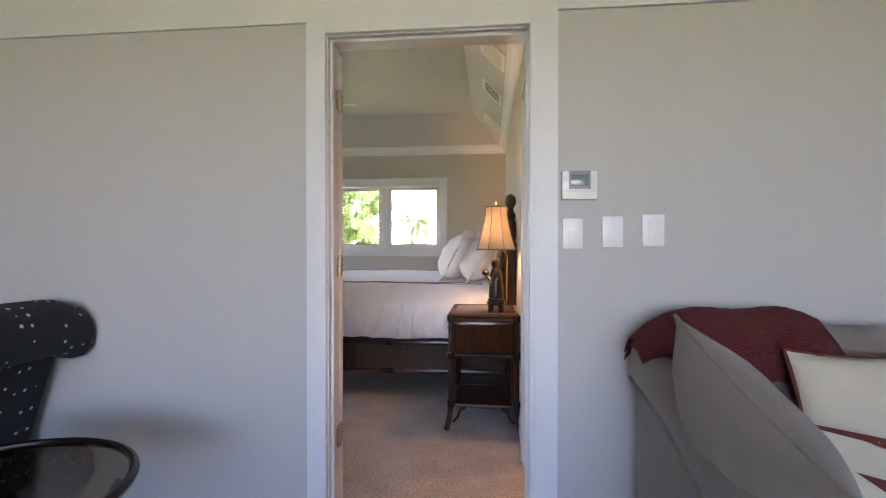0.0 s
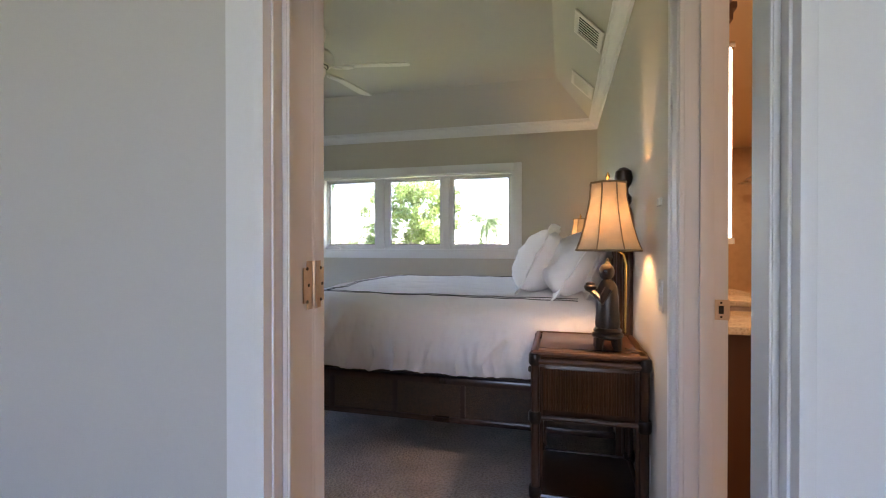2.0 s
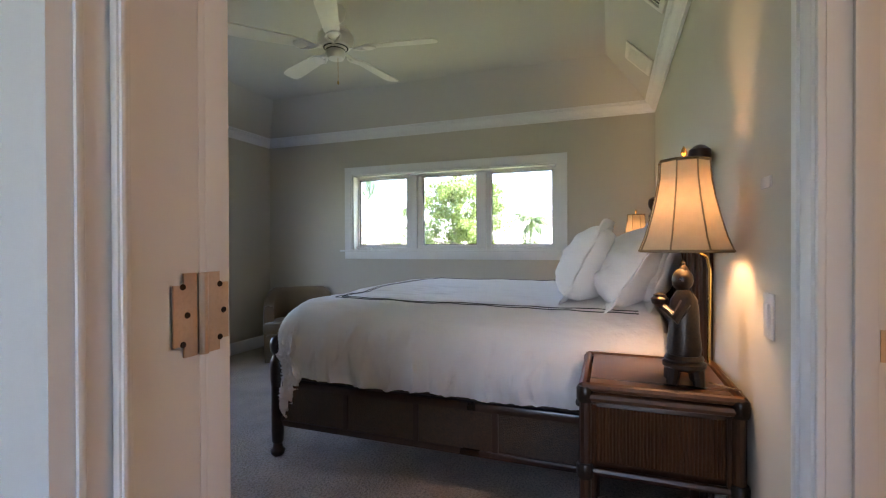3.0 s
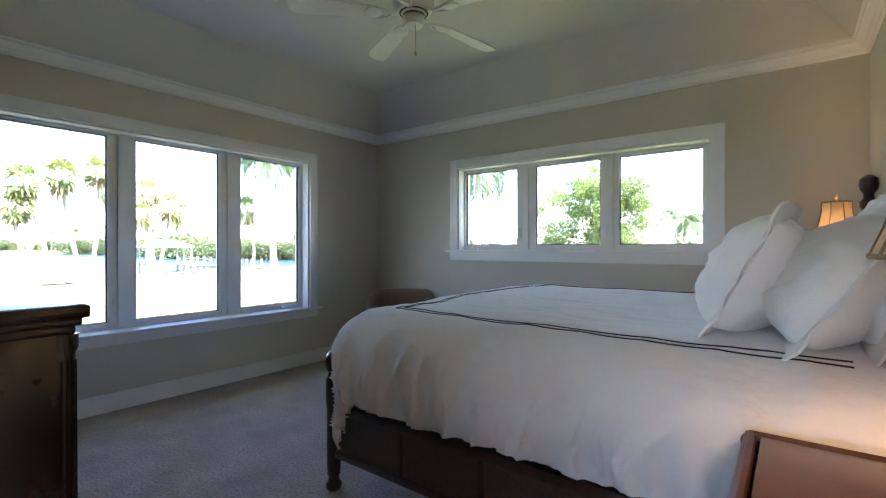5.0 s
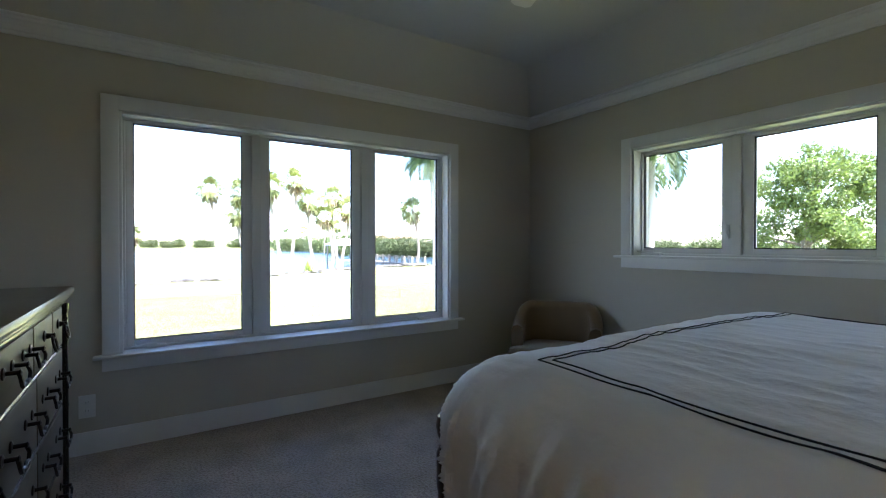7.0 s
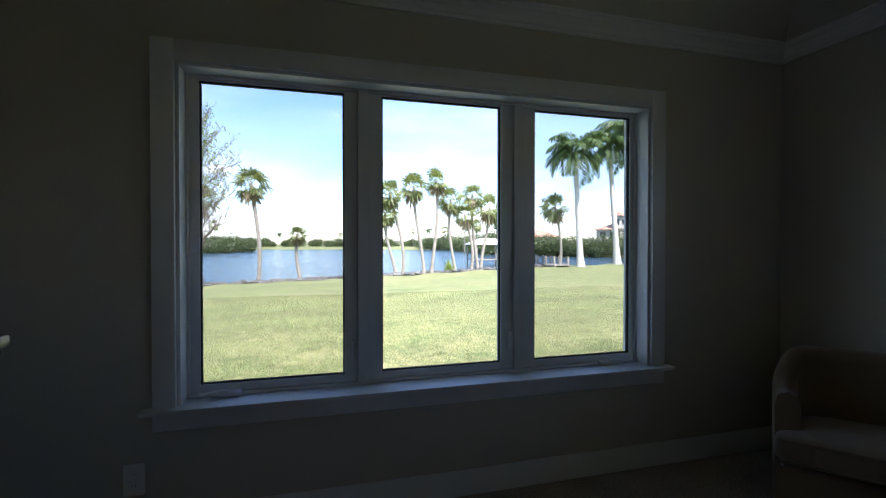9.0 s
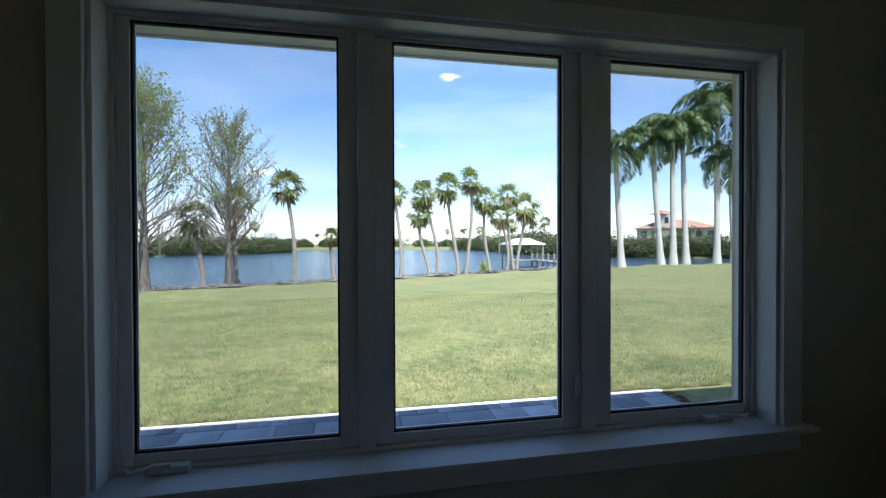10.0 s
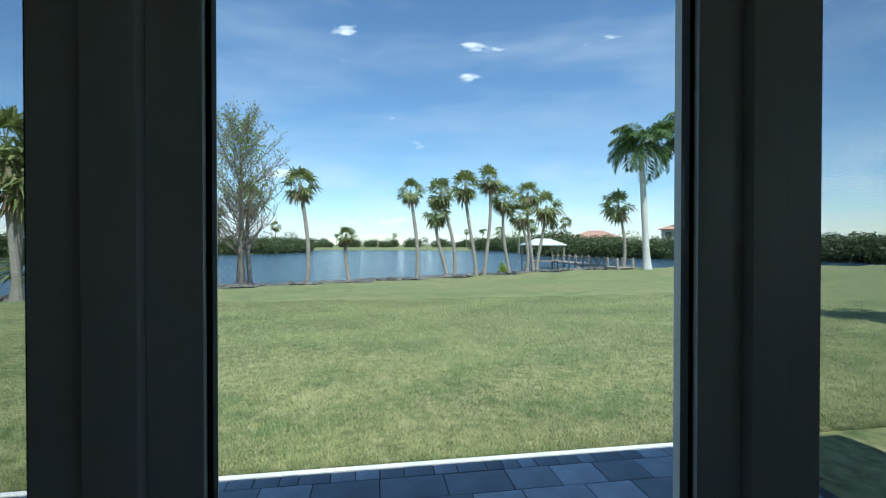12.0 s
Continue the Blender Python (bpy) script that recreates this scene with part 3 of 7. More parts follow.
baseboard("baseboard_west", "y", DY1, YN, XW, 1)
baseboard("baseboard_north", "x", XW, XE, YN, -1)
baseboard("baseboard_east", "y", EY1 + 0.12, YN, XE, -1)
baseboard("baseboard_south", "x", XW, DX0 - 0.12, DY1, 1)
baseboard("baseboard_living", "x", LX0, DX0 - 0.16, DY0, -1, 0.12)
baseboard("baseboard_living_east", "x", DX1 + 0.14, LX1, DY0, -1, 0.12)

# living side: flat board round the doorway and frieze above, slightly proud of the panels
BL, BR, BZ = -0.577, 0.425, 2.157
bm = box((BL, -0.014, 0), (DX0 - 0.003, -0.0, BZ))
add_box(bm, (DX1 + 0.003, -0.014, 0), (BR, -0.0, BZ))
add_box(bm, (LX0, -0.014, BZ), (LX1, -0.0, 2.72))
add_box(bm, (DX0 - 0.003, -0.014, DH + 0.003), (DX1 + 0.003, -0.0, BZ))
setting("trim_frieze", bm, TRIM, "white flat frieze and door surround boards")


def casing_frame(name, axis, a0, a1, top, face, sign, w=0.052, full=True):
    """Moulded casing round a doorway: two legs and a head with a stepped face."""
    bm = bmesh.new()
    steps = ((0.0, 0.012, 0.016), (0.012, 0.030, 0.024), (0.030, w, 0.019)) if w < 0.07 else ((0.0, 0.014, 0.014), (0.014, 0.072, 0.020), (0.072, w, 0.027))

    def put(lo, hi, zlo, zhi, d):
        if axis == "x":
            add_box(bm, (lo, face, zlo), (hi, face + sign * d, zhi), 0.003)
        else:
            add_box(bm, (face, lo, zlo), (face + sign * d, hi, zhi), 0.003)
    for s0, s1, d in steps:
        put(a0 - s1, a0 - s0, 0, top + s1, d)
        if full:
            put(a1 + s0, a1 + s1, 0, top + s1, d)
        put(a0 - s0, (a1 + s0) if full else a1, top + s0, top + s1, d)
    return setting(name, bm, TRIM, "white moulded door casing")


casing_frame("trim_casing_bedroom", "x", DX0, DX1 - 0.0, DH, DY1, 1, 0.060, full=False)
bm = bmesh.new()
for s0, s1, d in ((0.0, 0.014, 0.014), (0.014, 0.072, 0.020), (0.072, 0.10, 0.027)):
    add_box(bm, (XE, EY1 + s0, 0), (XE - d, EY1 + s1, EH + s1), 0.003)
    add_box(bm, (XE, EY0 - 0.03, EH + s0), (XE - d, EY1 + s0, EH + s1), 0.003)
setting("trim_casing_bath", bm, TRIM, "white moulded bathroom door casing")
# door linings with stops
bm = box((DX0 - 0.02, DY0 - 0.018, 0), (DX0, DY1, DH + 0.02), 0.002)
add_box(bm, (DX1, DY0 - 0.018, 0), (DX1 + 0.02, DY1, DH + 0.02), 0.002)
add_box(bm, (DX0, DY0 - 0.018, DH), (DX1, DY1, DH + 0.02), 0.002)
for y0, y1, d in ((0.004, 0.012, 0.005), (0.038, 0.054, 0.010), (0.041, 0.049, 0.013)):     # beads of the moulded stop
    add_box(bm, (DX0, y0, 0), (DX0 + d, y1, DH), 0.003)
    add_box(bm, (DX1 - d, y0, 0), (DX1, y1, DH), 0.003)
    add_box(bm, (DX0 + d, y0, DH - d), (DX1 - d, y1, DH), 0.003)
setting("trim_lining_bedroom", bm, TRIM, "white door lining with stop")
bm = box((XE, EY1, 0), (EX1, EY1 + 0.02, EH + 0.02))
add_box(bm, (XE, EY0 - 0.02, 0), (EX1, EY0, EH + 0.02))
add_box(bm, (XE, EY0, EH), (EX1, EY1, EH + 0.02))
add_box(bm, (XE + 0.040, EY1 - 0.012, 0), (XE + 0.076, EY1, EH), 0.002)
add_box(bm, (XE + 0.040, EY0, EH - 0.012), (XE + 0.076, EY1 - 0.012, EH), 0.002)
setting("trim_lining_bath", bm, TRIM, "white bathroom door lining with stop")


def hinge(z, y, parent=None):
    """A butt hinge opened out flat: leaf on the lining, knuckle, leaf on the door edge, six screws."""
    h = thing("hinge", (DX0 + 0.002, y, z), "satin nickel butt hinge on the white door lining", "hinge", "hinges of the bedroom door")
    bm = box((0, -0.038, -0.05), (0.003, -0.006, 0.05))
    bmesh.ops.bevel(bm, geom=[e for e in bm.edges if abs(e.verts[0].co.x - e.verts[1].co.x) > 0.001 and e.verts[0].co.y < -0.02], offset=0.014, segments=4, affect="EDGES")
    part("lining_leaf", bm, NICKEL, h)
    part("knuckle", tube([(0.004, 0.002, -0.05), (0.004, 0.002, 0.05)], 0.006, 10), NICKEL, h)
    bm = box((0, 0.009, -0.05), (0.003, 0.042, 0.05))
    bmesh.ops.bevel(bm, geom=[e for e in bm.edges if abs(e.verts[0].co.x - e.verts[1].co.x) > 0.001 and e.verts[0].co.y > 0.02], offset=0.014, segments=4, affect="EDGES")
    part("door_leaf", bm, NICKEL, h)
    for zz in (-0.034, 0.0, 0.034):
        part("screw", lathe([(0.004, 0), (0.0035, 0.0012)], n=8), BLACKMETAL, h).matrix_basis = pose(0.003, -0.026 + 0.006 * (zz == 0), zz, 0, 90, 0)
        part("screw", lathe([(0.004, 0), (0.0035, 0.0012)], n=8), BLACKMETAL, h).matrix_basis = pose(0.003, 0.028 + 0.006 * (zz == 0), zz, 0, 90, 0)
    return h


for z in (1.882, 1.163, 0.42):
    hinge(z, DY1 - 0.002)
# the bedroom door, folded right back towards the wall
DA = 176
dm = pose(DX0 + 0.003, DY1 + 0.008, 0.012, 0, 0, DA)
door = tagged(new("door_1"), "white panelled bedroom door swung fully open", "door", kind="structure")
door.matrix_basis = dm
part("door_leaf", box((0.002, -0.036, 0), (0.742, -0.001, 2.08), 0.002), TRIM, door)
for a, b, c, d in ((0.11, 0.61, 0.20, 0.92), (0.11, 0.61, 1.05, 1.90)):
    for yy, s in ((-0.036, -1), (-0.001, 1)):
        bm = bmesh.new()
        for q in ((a, c, b, c + 0.02), (a, d - 0.02, b, d), (a, c + 0.02, a + 0.02, d - 0.02), (b - 0.02, c + 0.02, b, d - 0.02)):
            add_box(bm, (q[0], yy, q[1]), (q[2], yy + s * 0.006, q[3]), 0.002)
        part("panel_moulding", bm, TRIM, door)
for s, yy in ((-1, -0.036), (1, -0.001)):
    bm = lathe([(0.026, 0), (0.026, 0.006), (0.010, 0.010), (0.010, 0.03), (0.022, 0.036), (0.026, 0.05), (0.018, 0.062), (0.002, 0.066)], n=16)
    part("door_knob", bm, NICKEL, door, "satin nickel knob").matrix_basis = pose(0.665, yy, 0.95, 90 if s < 0 else -90, 0, 0)
# strike plate on the bathroom lining
sp = thing("strike_plate", (XE + 0.098, EY1 - 0.001, 1.055), "satin nickel strike plate on the white lining", "strike plate")
bm = box((-0.016, -0.002, -0.030), (0.024, 0.0, -0.012))
add_box(bm, (-0.016, -0.002, 0.012), (0.024, 0.0, 0.030))
add_box(bm, (-0.016, -0.002, -0.012), (-0.006, 0.0, 0.012))
add_box(bm, (0.008, -0.002, -0.012), (0.024, 0.0, 0.012))
part("plate", bm, NICKEL, sp)
part("latch_hole", box((-0.006, -0.0012, -0.012), (0.008, -0.0002, 0.012)), VENTDARK, sp)
for zz in (-0.021, 0.021):
    part("screw", lathe([(0.0035, 0), (0.003, 0.001)], n=8), BLACKMETAL, sp).matrix_basis = pose(0.001, -0.002, zz, 90, 0, 0)


# ---- windows: casing, stool, apron, frame, sashes, glass, locks, cranks ----
def window(name, m, length, z0, z1, panes, label, crank_at):
    """A triple casement in its own axes: x along the wall, y out of the room (0 is the wall's face), z up."""
    w = tagged(new(name), label, "window", kind="structure")
    w.matrix_basis = m
    cw = 0.092
    bm = box((-cw, -0.022, z0 - 0.012), (0, 0.0, z1 + cw), 0.002)
    add_box(bm, (length, -0.022, z0 - 0.012), (length + cw, 0.0, z1 + cw), 0.002)
    add_box(bm, (0, -0.022, z1), (length, 0.0, z1 + cw), 0.002)
    part("casing", bm, TRIM, w)
    part("window_sill", box((-cw - 0.045, -0.062, z0 - 0.032), (length + cw + 0.045, 0.155, z0 - 0.012), 0.005), TRIM, w)
    part("apron", box((-cw, -0.018, z0 - 0.115), (length + cw, 0.0, z0 - 0.033), 0.002), TRIM, w)
    bm = box((0, -0.0, z0 - 0.012), (0.016, 0.15, z1), 0.001)
    add_box(bm, (length - 0.016, -0.0, z0 - 0.012), (length, 0.15, z1), 0.001)
    add_box(bm, (0.016, -0.0, z1 - 0.016), (length - 0.016, 0.15, z1), 0.001)
    part("jamb_lining", bm, TRIM, w)
    p0, p1 = panes[0][2], panes[0][3]
    # fixed frame round and between the sashes
    bm = bmesh.new()
    y0, y1 = 0.098, 0.185
    add_box(bm, (0.016, y0, z0 - 0.012), (length - 0.016, y1, z0 + 0.004), 0.002)
    add_box(bm, (0.016, y0, z1 - 0.032), (length - 0.016, y1, z1 - 0.016), 0.002)
    add_box(bm, (0.016, y0, z0 + 0.004), (0.030, y1, z1 - 0.032), 0.002)
    add_box(bm, (length - 0.030, y0, z0 + 0.004), (length - 0.016, y1, z1 - 0.032), 0.002)
    gaps = [(a[1], b[0]) for a, b in zip(panes, panes[1:])]
    for g0, g1 in gaps:
        c = (g0 + g1) / 2
        add_box(bm, (c - 0.030, y0 - 0.006, z0 + 0.004), (c + 0.030, y1, z1 - 0.032), 0.003)
    part("window_frame", bm, TRIM, w)
    for i, (a, b, c0, c1) in enumerate(panes):
        lo = 0.031 if i == 0 else (gaps[i - 1][0] + gaps[i - 1][1]) / 2 + 0.031
        hi = length - 0.031 if i == len(panes) - 1 else (gaps[i][0] + gaps[i][1]) / 2 - 0.031
        bot, top = z0 + 0.005, z1 - 0.033
        bm = box((lo, y0 + 0.012, bot), (a, y1 - 0.02, top), 0.003)
        add_box(bm, (b, y0 + 0.012, bot), (hi, y1 - 0.02, top), 0.003)
        add_box(bm, (a, y0 + 0.012, bot), (b, y1 - 0.02, c0), 0.003)
        add_box(bm, (a, y0 + 0.012, c1), (b, y1 - 0.02, top), 0.003)
        sash = part("sash", bm, TRIM, w)
        bm = bmesh.new()
        for q in ((a, c0, a + 0.007, c1), (b - 0.007, c0, b, c1), (a + 0.007, c0, b - 0.007, c0 + 0.007), (a + 0.007, c1 - 0.007, b - 0.007, c1)):
            add_box(bm, (q[0], y0 + 0.022, q[1]), (q[2], y0 + 0.040, q[3]))
        part("gasket", bm, VENTDARK, sash, "black glazing gasket")
        g = part("pane", box((a + 0.001, y0 + 0.027, c0 + 0.001), (b - 0.001, y0 + 0.031, c1 - 0.001)), GLASS, sash)
        g.visible_shadow = False
        if i != 1:                  # the opening sashes carry a fly screen
            part("fly_screen", box((a + 0.001, y0 + 0.015, c0 + 0.001), (b - 0.001, y0 + 0.0156, c1 - 0.001)), SCREEN, sash, "fine dark fly screen")
    # sash locks on the middle posts and crank handles at the ends
    for k, (g0, g1) in enumerate(gaps):
        x = g0 + 0.045 if k == 0 else g0 + 0.055
        zl = z0 + 0.17
        lock = part("sash_lock", box((x - 0.010, y0 - 0.010, zl - 0.05), (x + 0.010, y0 + 0.010, zl + 0.05), 0.004), TRIM, w)
        bm = tube([(x, y0 - 0.012, zl - 0.03), (x, y0 - 0.026, zl + 0.0), (x, y0 - 0.022, zl + 0.055)], [0.006, 0.006, 0.004], 8)
        part("lever", bm, TRIM, lock)
    for x, s in crank_at:
        bm = box((x - 0.065, y0 - 0.034, z0 - 0.011), (x + 0.065, y0 + 0.010, z0 + 0.014), 0.008)
        crank = part("crank", bm, TRIM, w)
        bm = tube([(x - s * 0.01, y0 - 0.030, z0 + 0.018), (x + s * 0.04, y0 - 0.040, z0 + 0.022), (x + s * 0.10, y0 - 0.055, z0 + 0.012), (x + s * 0.115, y0 - 0.056, z0 + 0.024)], [0.010, 0.008, 0.007, 0.007], 8)
        part("crank_handle", bm, TRIM, crank)
    return w


# the west window's own x runs along +y of the room, its outward side is -x
mw = Matrix(((0, -1, 0, XW), (1, 0, 0, W_Y0), (0, 0, 1, 0), (0, 0, 0, 1)))
WP = [(y0 - W_Y0, y1 - W_Y0, 0.655, 2.100) for y0, y1 in ((0.988, 1.660), (1.853, 2.525), (2.735, 3.380))]
window("window_1", mw, W_Y1 - W_Y0, W_Z0, W_Z1, WP, "white triple casement window facing the lawn", ((0.19, -1), (2.30, 1)))
mn = Matrix(((1, 0, 0, N_X0), (0, 1, 0, YN), (0, 0, 1, 0), (0, 0, 0, 1)))
NP = [(x0 - N_X0, x1 - N_X0, 1.262, 2.035) for x0, x1 in ((-2.872, -2.246), (-2.040, -1.405), (-1.238, -0.590))]
window("window_2", mn, N_X1 - N_X0, N_Z0, N_Z1, NP, "white shallow triple casement above the bed", ((0.14, -1), (2.12, 1)))

# living room shell with a glazed opening behind the walker
setting("ceiling_living", box((LX0 - 0.15, LY - 0.2, 2.72), (LX1 + 0.15, DY0 + 0.07, 2.85)), CEIL, "pale painted living room ceiling")
bm = box((LX0 - 0.15, LY - 0.2, 0), (LX0, DY0, 2.72))
setting("wall_living_west", bm, WALL, "pale greige living room wall")
bm = box((LX1, LY - 0.2, 0), (LX1 + 0.15, DY1, 2.95))
setting("wall_living_east", bm, WALL, "pale greige living room wall")
bm = box((LX0, LY - 0.2, 0), (-1.3, LY, 2.72))
add_box(bm, (1.7, LY - 0.2, 0), (LX1, LY, 2.72))
add_box(bm, (-1.3, LY - 0.2, 2.42), (1.7, LY, 2.72))
add_box(bm, (-1.3, LY - 0.2, 0), (1.7, LY, 0.85))
setting("wall_living_south", bm, WALL, "pale greige wall with a wide opening")

# bathroom shell
setting("floor_bath", box((EX1, DY1, 0.0), (2.35, 5.7, 0.006)), TILE, "travertine tiled bathroom floor")
setting("ceiling_bath", box((EX1, DY1, 2.44), (2.5, 5.7, 2.52)), BATHWALL, "amber painted bathroom ceiling")
setting("wall_bath_east", box((2.35, DY1, 0), (2.5, 5.7, 2.44)), TILE, "polished travertine shower wall")
setting("wall_bath_north", box((EX1, 5.6, 0), (2.35, 5.7, 2.44)), TILE, "polished travertine shower wall")

# roof over the house, with eaves and soffit
EAVE = -4.92
bm = bmesh.new()
ring0 = [bm.verts.new(p) for p in ((EAVE, -5.9, 2.50), (4.2, -5.9, 2.50), (4.2, 5.9, 2.50), (EAVE, 5.9, 2.50))]
ring1 = [bm.verts.new(p) for p in ((-2.2, -3.2, 4.3), (1.5, -3.2, 4.3), (1.5, 3.2, 4.3), (-2.2, 3.2, 4.3))]
for i in range(4):
    bm.faces.new((ring0[i], ring0[(i + 1) % 4], ring1[(i + 1) % 4], ring1[i]))
bm.faces.new(ring1)
setting("roof", bm, ROOFTILE, "clay tiled hip roof", smooth=0)
bm = box((EAVE, -5.9, 2.34), (XW - WT, 5.9, 2.38))
add_box(bm, (XW - WT, YN + WT, 2.34), (XE, 5.9, 2.38))
setting("soffit", bm, SOFFIT, "pale boarded eave soffit")
bm = box((EAVE - 0.02, -5.9, 2.33), (EAVE, 5.9, 2.52))
add_box(bm, (EAVE, 5.9, 2.33), (XE, 5.92, 2.52))
setting("fascia", bm, SOFFIT, "pale painted eave fascia")
bm = box((XW - WT - 0.02, -5.2, -0.2), (XW - WT, W_Y0 - 0.02, 2.34))
add_box(bm, (XW - WT - 0.02, W_Y1 + 0.02, -0.2), (XW - WT, YN + WT, 2.34))
add_box(bm, (XW - WT - 0.02, W_Y0 - 0.02, -0.2), (XW - WT, W_Y1 + 0.02, 0.56))
add_box(bm, (XW - WT - 0.02, W_Y0 - 0.02, 2.16), (XW - WT, W_Y1 + 0.02, 2.34))
setting("facade_stucco", bm, STUCCO, "cream stucco outer wall")


# ---- bedroom things ----
# bed frame: four posts, rails with cane panels, headboard with turned spindles
BX0, BX1, BY0, BY1 = -1.84, 0.322, 1.90, 3.94
bed = thing("bed_frame", (0, 0, 0), "dark rattan bed frame with turned posts and cane panels", "bed")
POST_FOOT = [(0.030, 0), (0.040, 0.012), (0.042, 0.03), (0.030, 0.045), (0.026, 0.07), (0.034, 0.085), (0.036, 0.14), (0.036, 0.42), (0.041, 0.45), (0.041, 0.56), (0.030, 0.585), (0.026, 0.60), (0.036, 0.62), (0.043, 0.655), (0.038, 0.69), (0.022, 0.708), (0.004, 0.715)]
POST_HEAD = POST_FOOT[:8] + [(0.041, 0.50), (0.036, 0.56), (0.036, 1.28), (0.043, 1.32), (0.045, 1.40), (0.040, 1.44), (0.030, 1.455), (0.041, 1.475), (0.041, 1.50), (0.026, 1.52), (0.024, 1.545), (0.040, 1.57), (0.046, 1.60), (0.040, 1.635), (0.020, 1.652), (0.004, 1.657)]
for x, y, prof in ((BX0 - 0.055, BY0 + 0.045, POST_FOOT), (BX0 - 0.055, BY1 - 0.045, POST_FOOT), (BX1, BY0 - 0.055, POST_HEAD), (BX1, BY1 + 0.055, POST_HEAD)):
    post = part("post", lathe(prof, (x, y, 0), 18), DARKWOOD, bed)
    if prof is POST_HEAD:
        for k in range(8):      # reeds bundled round the head posts
            a = k * math.pi / 4
            part("reed", tube([(x + 0.038 * math.cos(a), y + 0.038 * math.sin(a), 0.58), (x + 0.038 * math.cos(a), y + 0.038 * math.sin(a), 1.27)], 0.010, 6), DARKWOOD, post)


def rail(name, axis, lo, hi, at, z0, z1, n):
    horiz = axis == "x"

    def bx(bm, a, b, d, za, zb, bev=0.004):
        if horiz:
            add_box(bm, (a, at - d, za), (b, at + d, zb), bev)
        else:
            add_box(bm, (at - d, a, za), (at + d, b, zb), bev)
        return bm
    bm = bx(bmesh.new(), lo, hi, 0.022, z0, z0 + 0.035, 0.012)
    bx(bm, lo, hi, 0.024, z1 - 0.045, z1, 0.014)
    r = part(name, bm, DARKWOOD, bed)
    step = (hi - lo) / n
    for i in range(n):
        part("cane_panel", bx(bmesh.new(), lo + i * step + 0.014, lo + (i + 1) * step - 0.014, 0.009, z0 + 0.034, z1 - 0.044, 0), CANE, r)
        if i:
            part("stile", bx(bmesh.new(), lo + i * step - 0.015, lo + i * step + 0.015, 0.017, z0 + 0.033, z1 - 0.043), DARKWOOD, r)
    return r


rail("side_rail", "x", BX0 + 0.03, BX1 - 0.03, BY0, 0.205, 0.475, 5)
rail("side_rail", "x", BX0 + 0.03, BX1 - 0.03, BY1, 0.205, 0.475, 5)
rail("foot_rail", "y", BY0 + 0.03, BY1 - 0.03, BX0, 0.205, 0.50, 4)
part("head_rail", tube([(BX1, BY0, 1.445), (BX1, BY1, 1.445)], 0.030, 12), DARKWOOD, bed)
part("head_rail", tube([(BX1, BY0, 1.385), (BX1, BY1, 1.385)], 0.018, 10), DARKWOOD, bed)
part("head_rail", tube([(BX1, BY0, 0.80), (BX1, BY1, 0.80)], 0.026, 12), DARKWOOD, bed)
part("head_panel", box((BX1 - 0.012, BY0 + 0.03, 0.30), (BX1 + 0.012, BY1 - 0.03, 0.79), 0.003), CANE, bed)
SP = [(0.012, 0), (0.020, 0.03), (0.012, 0.06), (0.016, 0.12), (0.024, 0.28), (0.016, 0.44), (0.012, 0.50), (0.020, 0.53), (0.012, 0.56)]
spm = finish("spindle", lathe(SP, n=10), DARKWOOD)
for k in range(15):
    piece("spindle", spm, bed, pose(BX1, BY0 + 0.127 * (k + 1), 0.815))
# mattress and box base, hidden for the most part
part("box_base", box((BX0 + 0.04, BY0 + 0.03, 0.36), (BX1 - 0.035, BY1 - 0.03, 0.60), 0.02), CANE, bed)
mattress = thing("mattress", (0, 0, 0), "white mattress on the bed frame", "mattress")
part("mattress_body", box((BX0 + 0.10, BY0 + 0.09, 0.602), (BX1 - 0.05, BY1 - 0.09, 0.86), 0.06), LINEN, mattress)

# duvet: cloth laid over the mattress, hanging on three sides, with soft folds
TOP, BEND, HANG = 0.935, 0.24, 0.575
QX, QY0, QY1 = BX0 + 0.200, BY0 + 0.155, BY1 - 0.155


rc = random.Random(31)
CREASES = [(-2.0 + 0.075 * k + rc.uniform(-0.05, 0.05), rc.uniform(-0.5, 0.25), rc.uniform(0.010, 0.024), rc.uniform(-0.016, 0.020), rc.uniform(0.08, 0.32)) for k in range(90)]


def crease_at(along, drop):
    """Sharp pressed creases that run slantwise down the hanging cloth."""
    out = 0.0
    for a, m, w, h, mid in CREASES:
        e = (along - a - m * drop) / w
        if abs(e) < 3:
            out += h * math.exp(-e * e) * math.exp(-((drop - mid) / 0.14) ** 2)
    return out


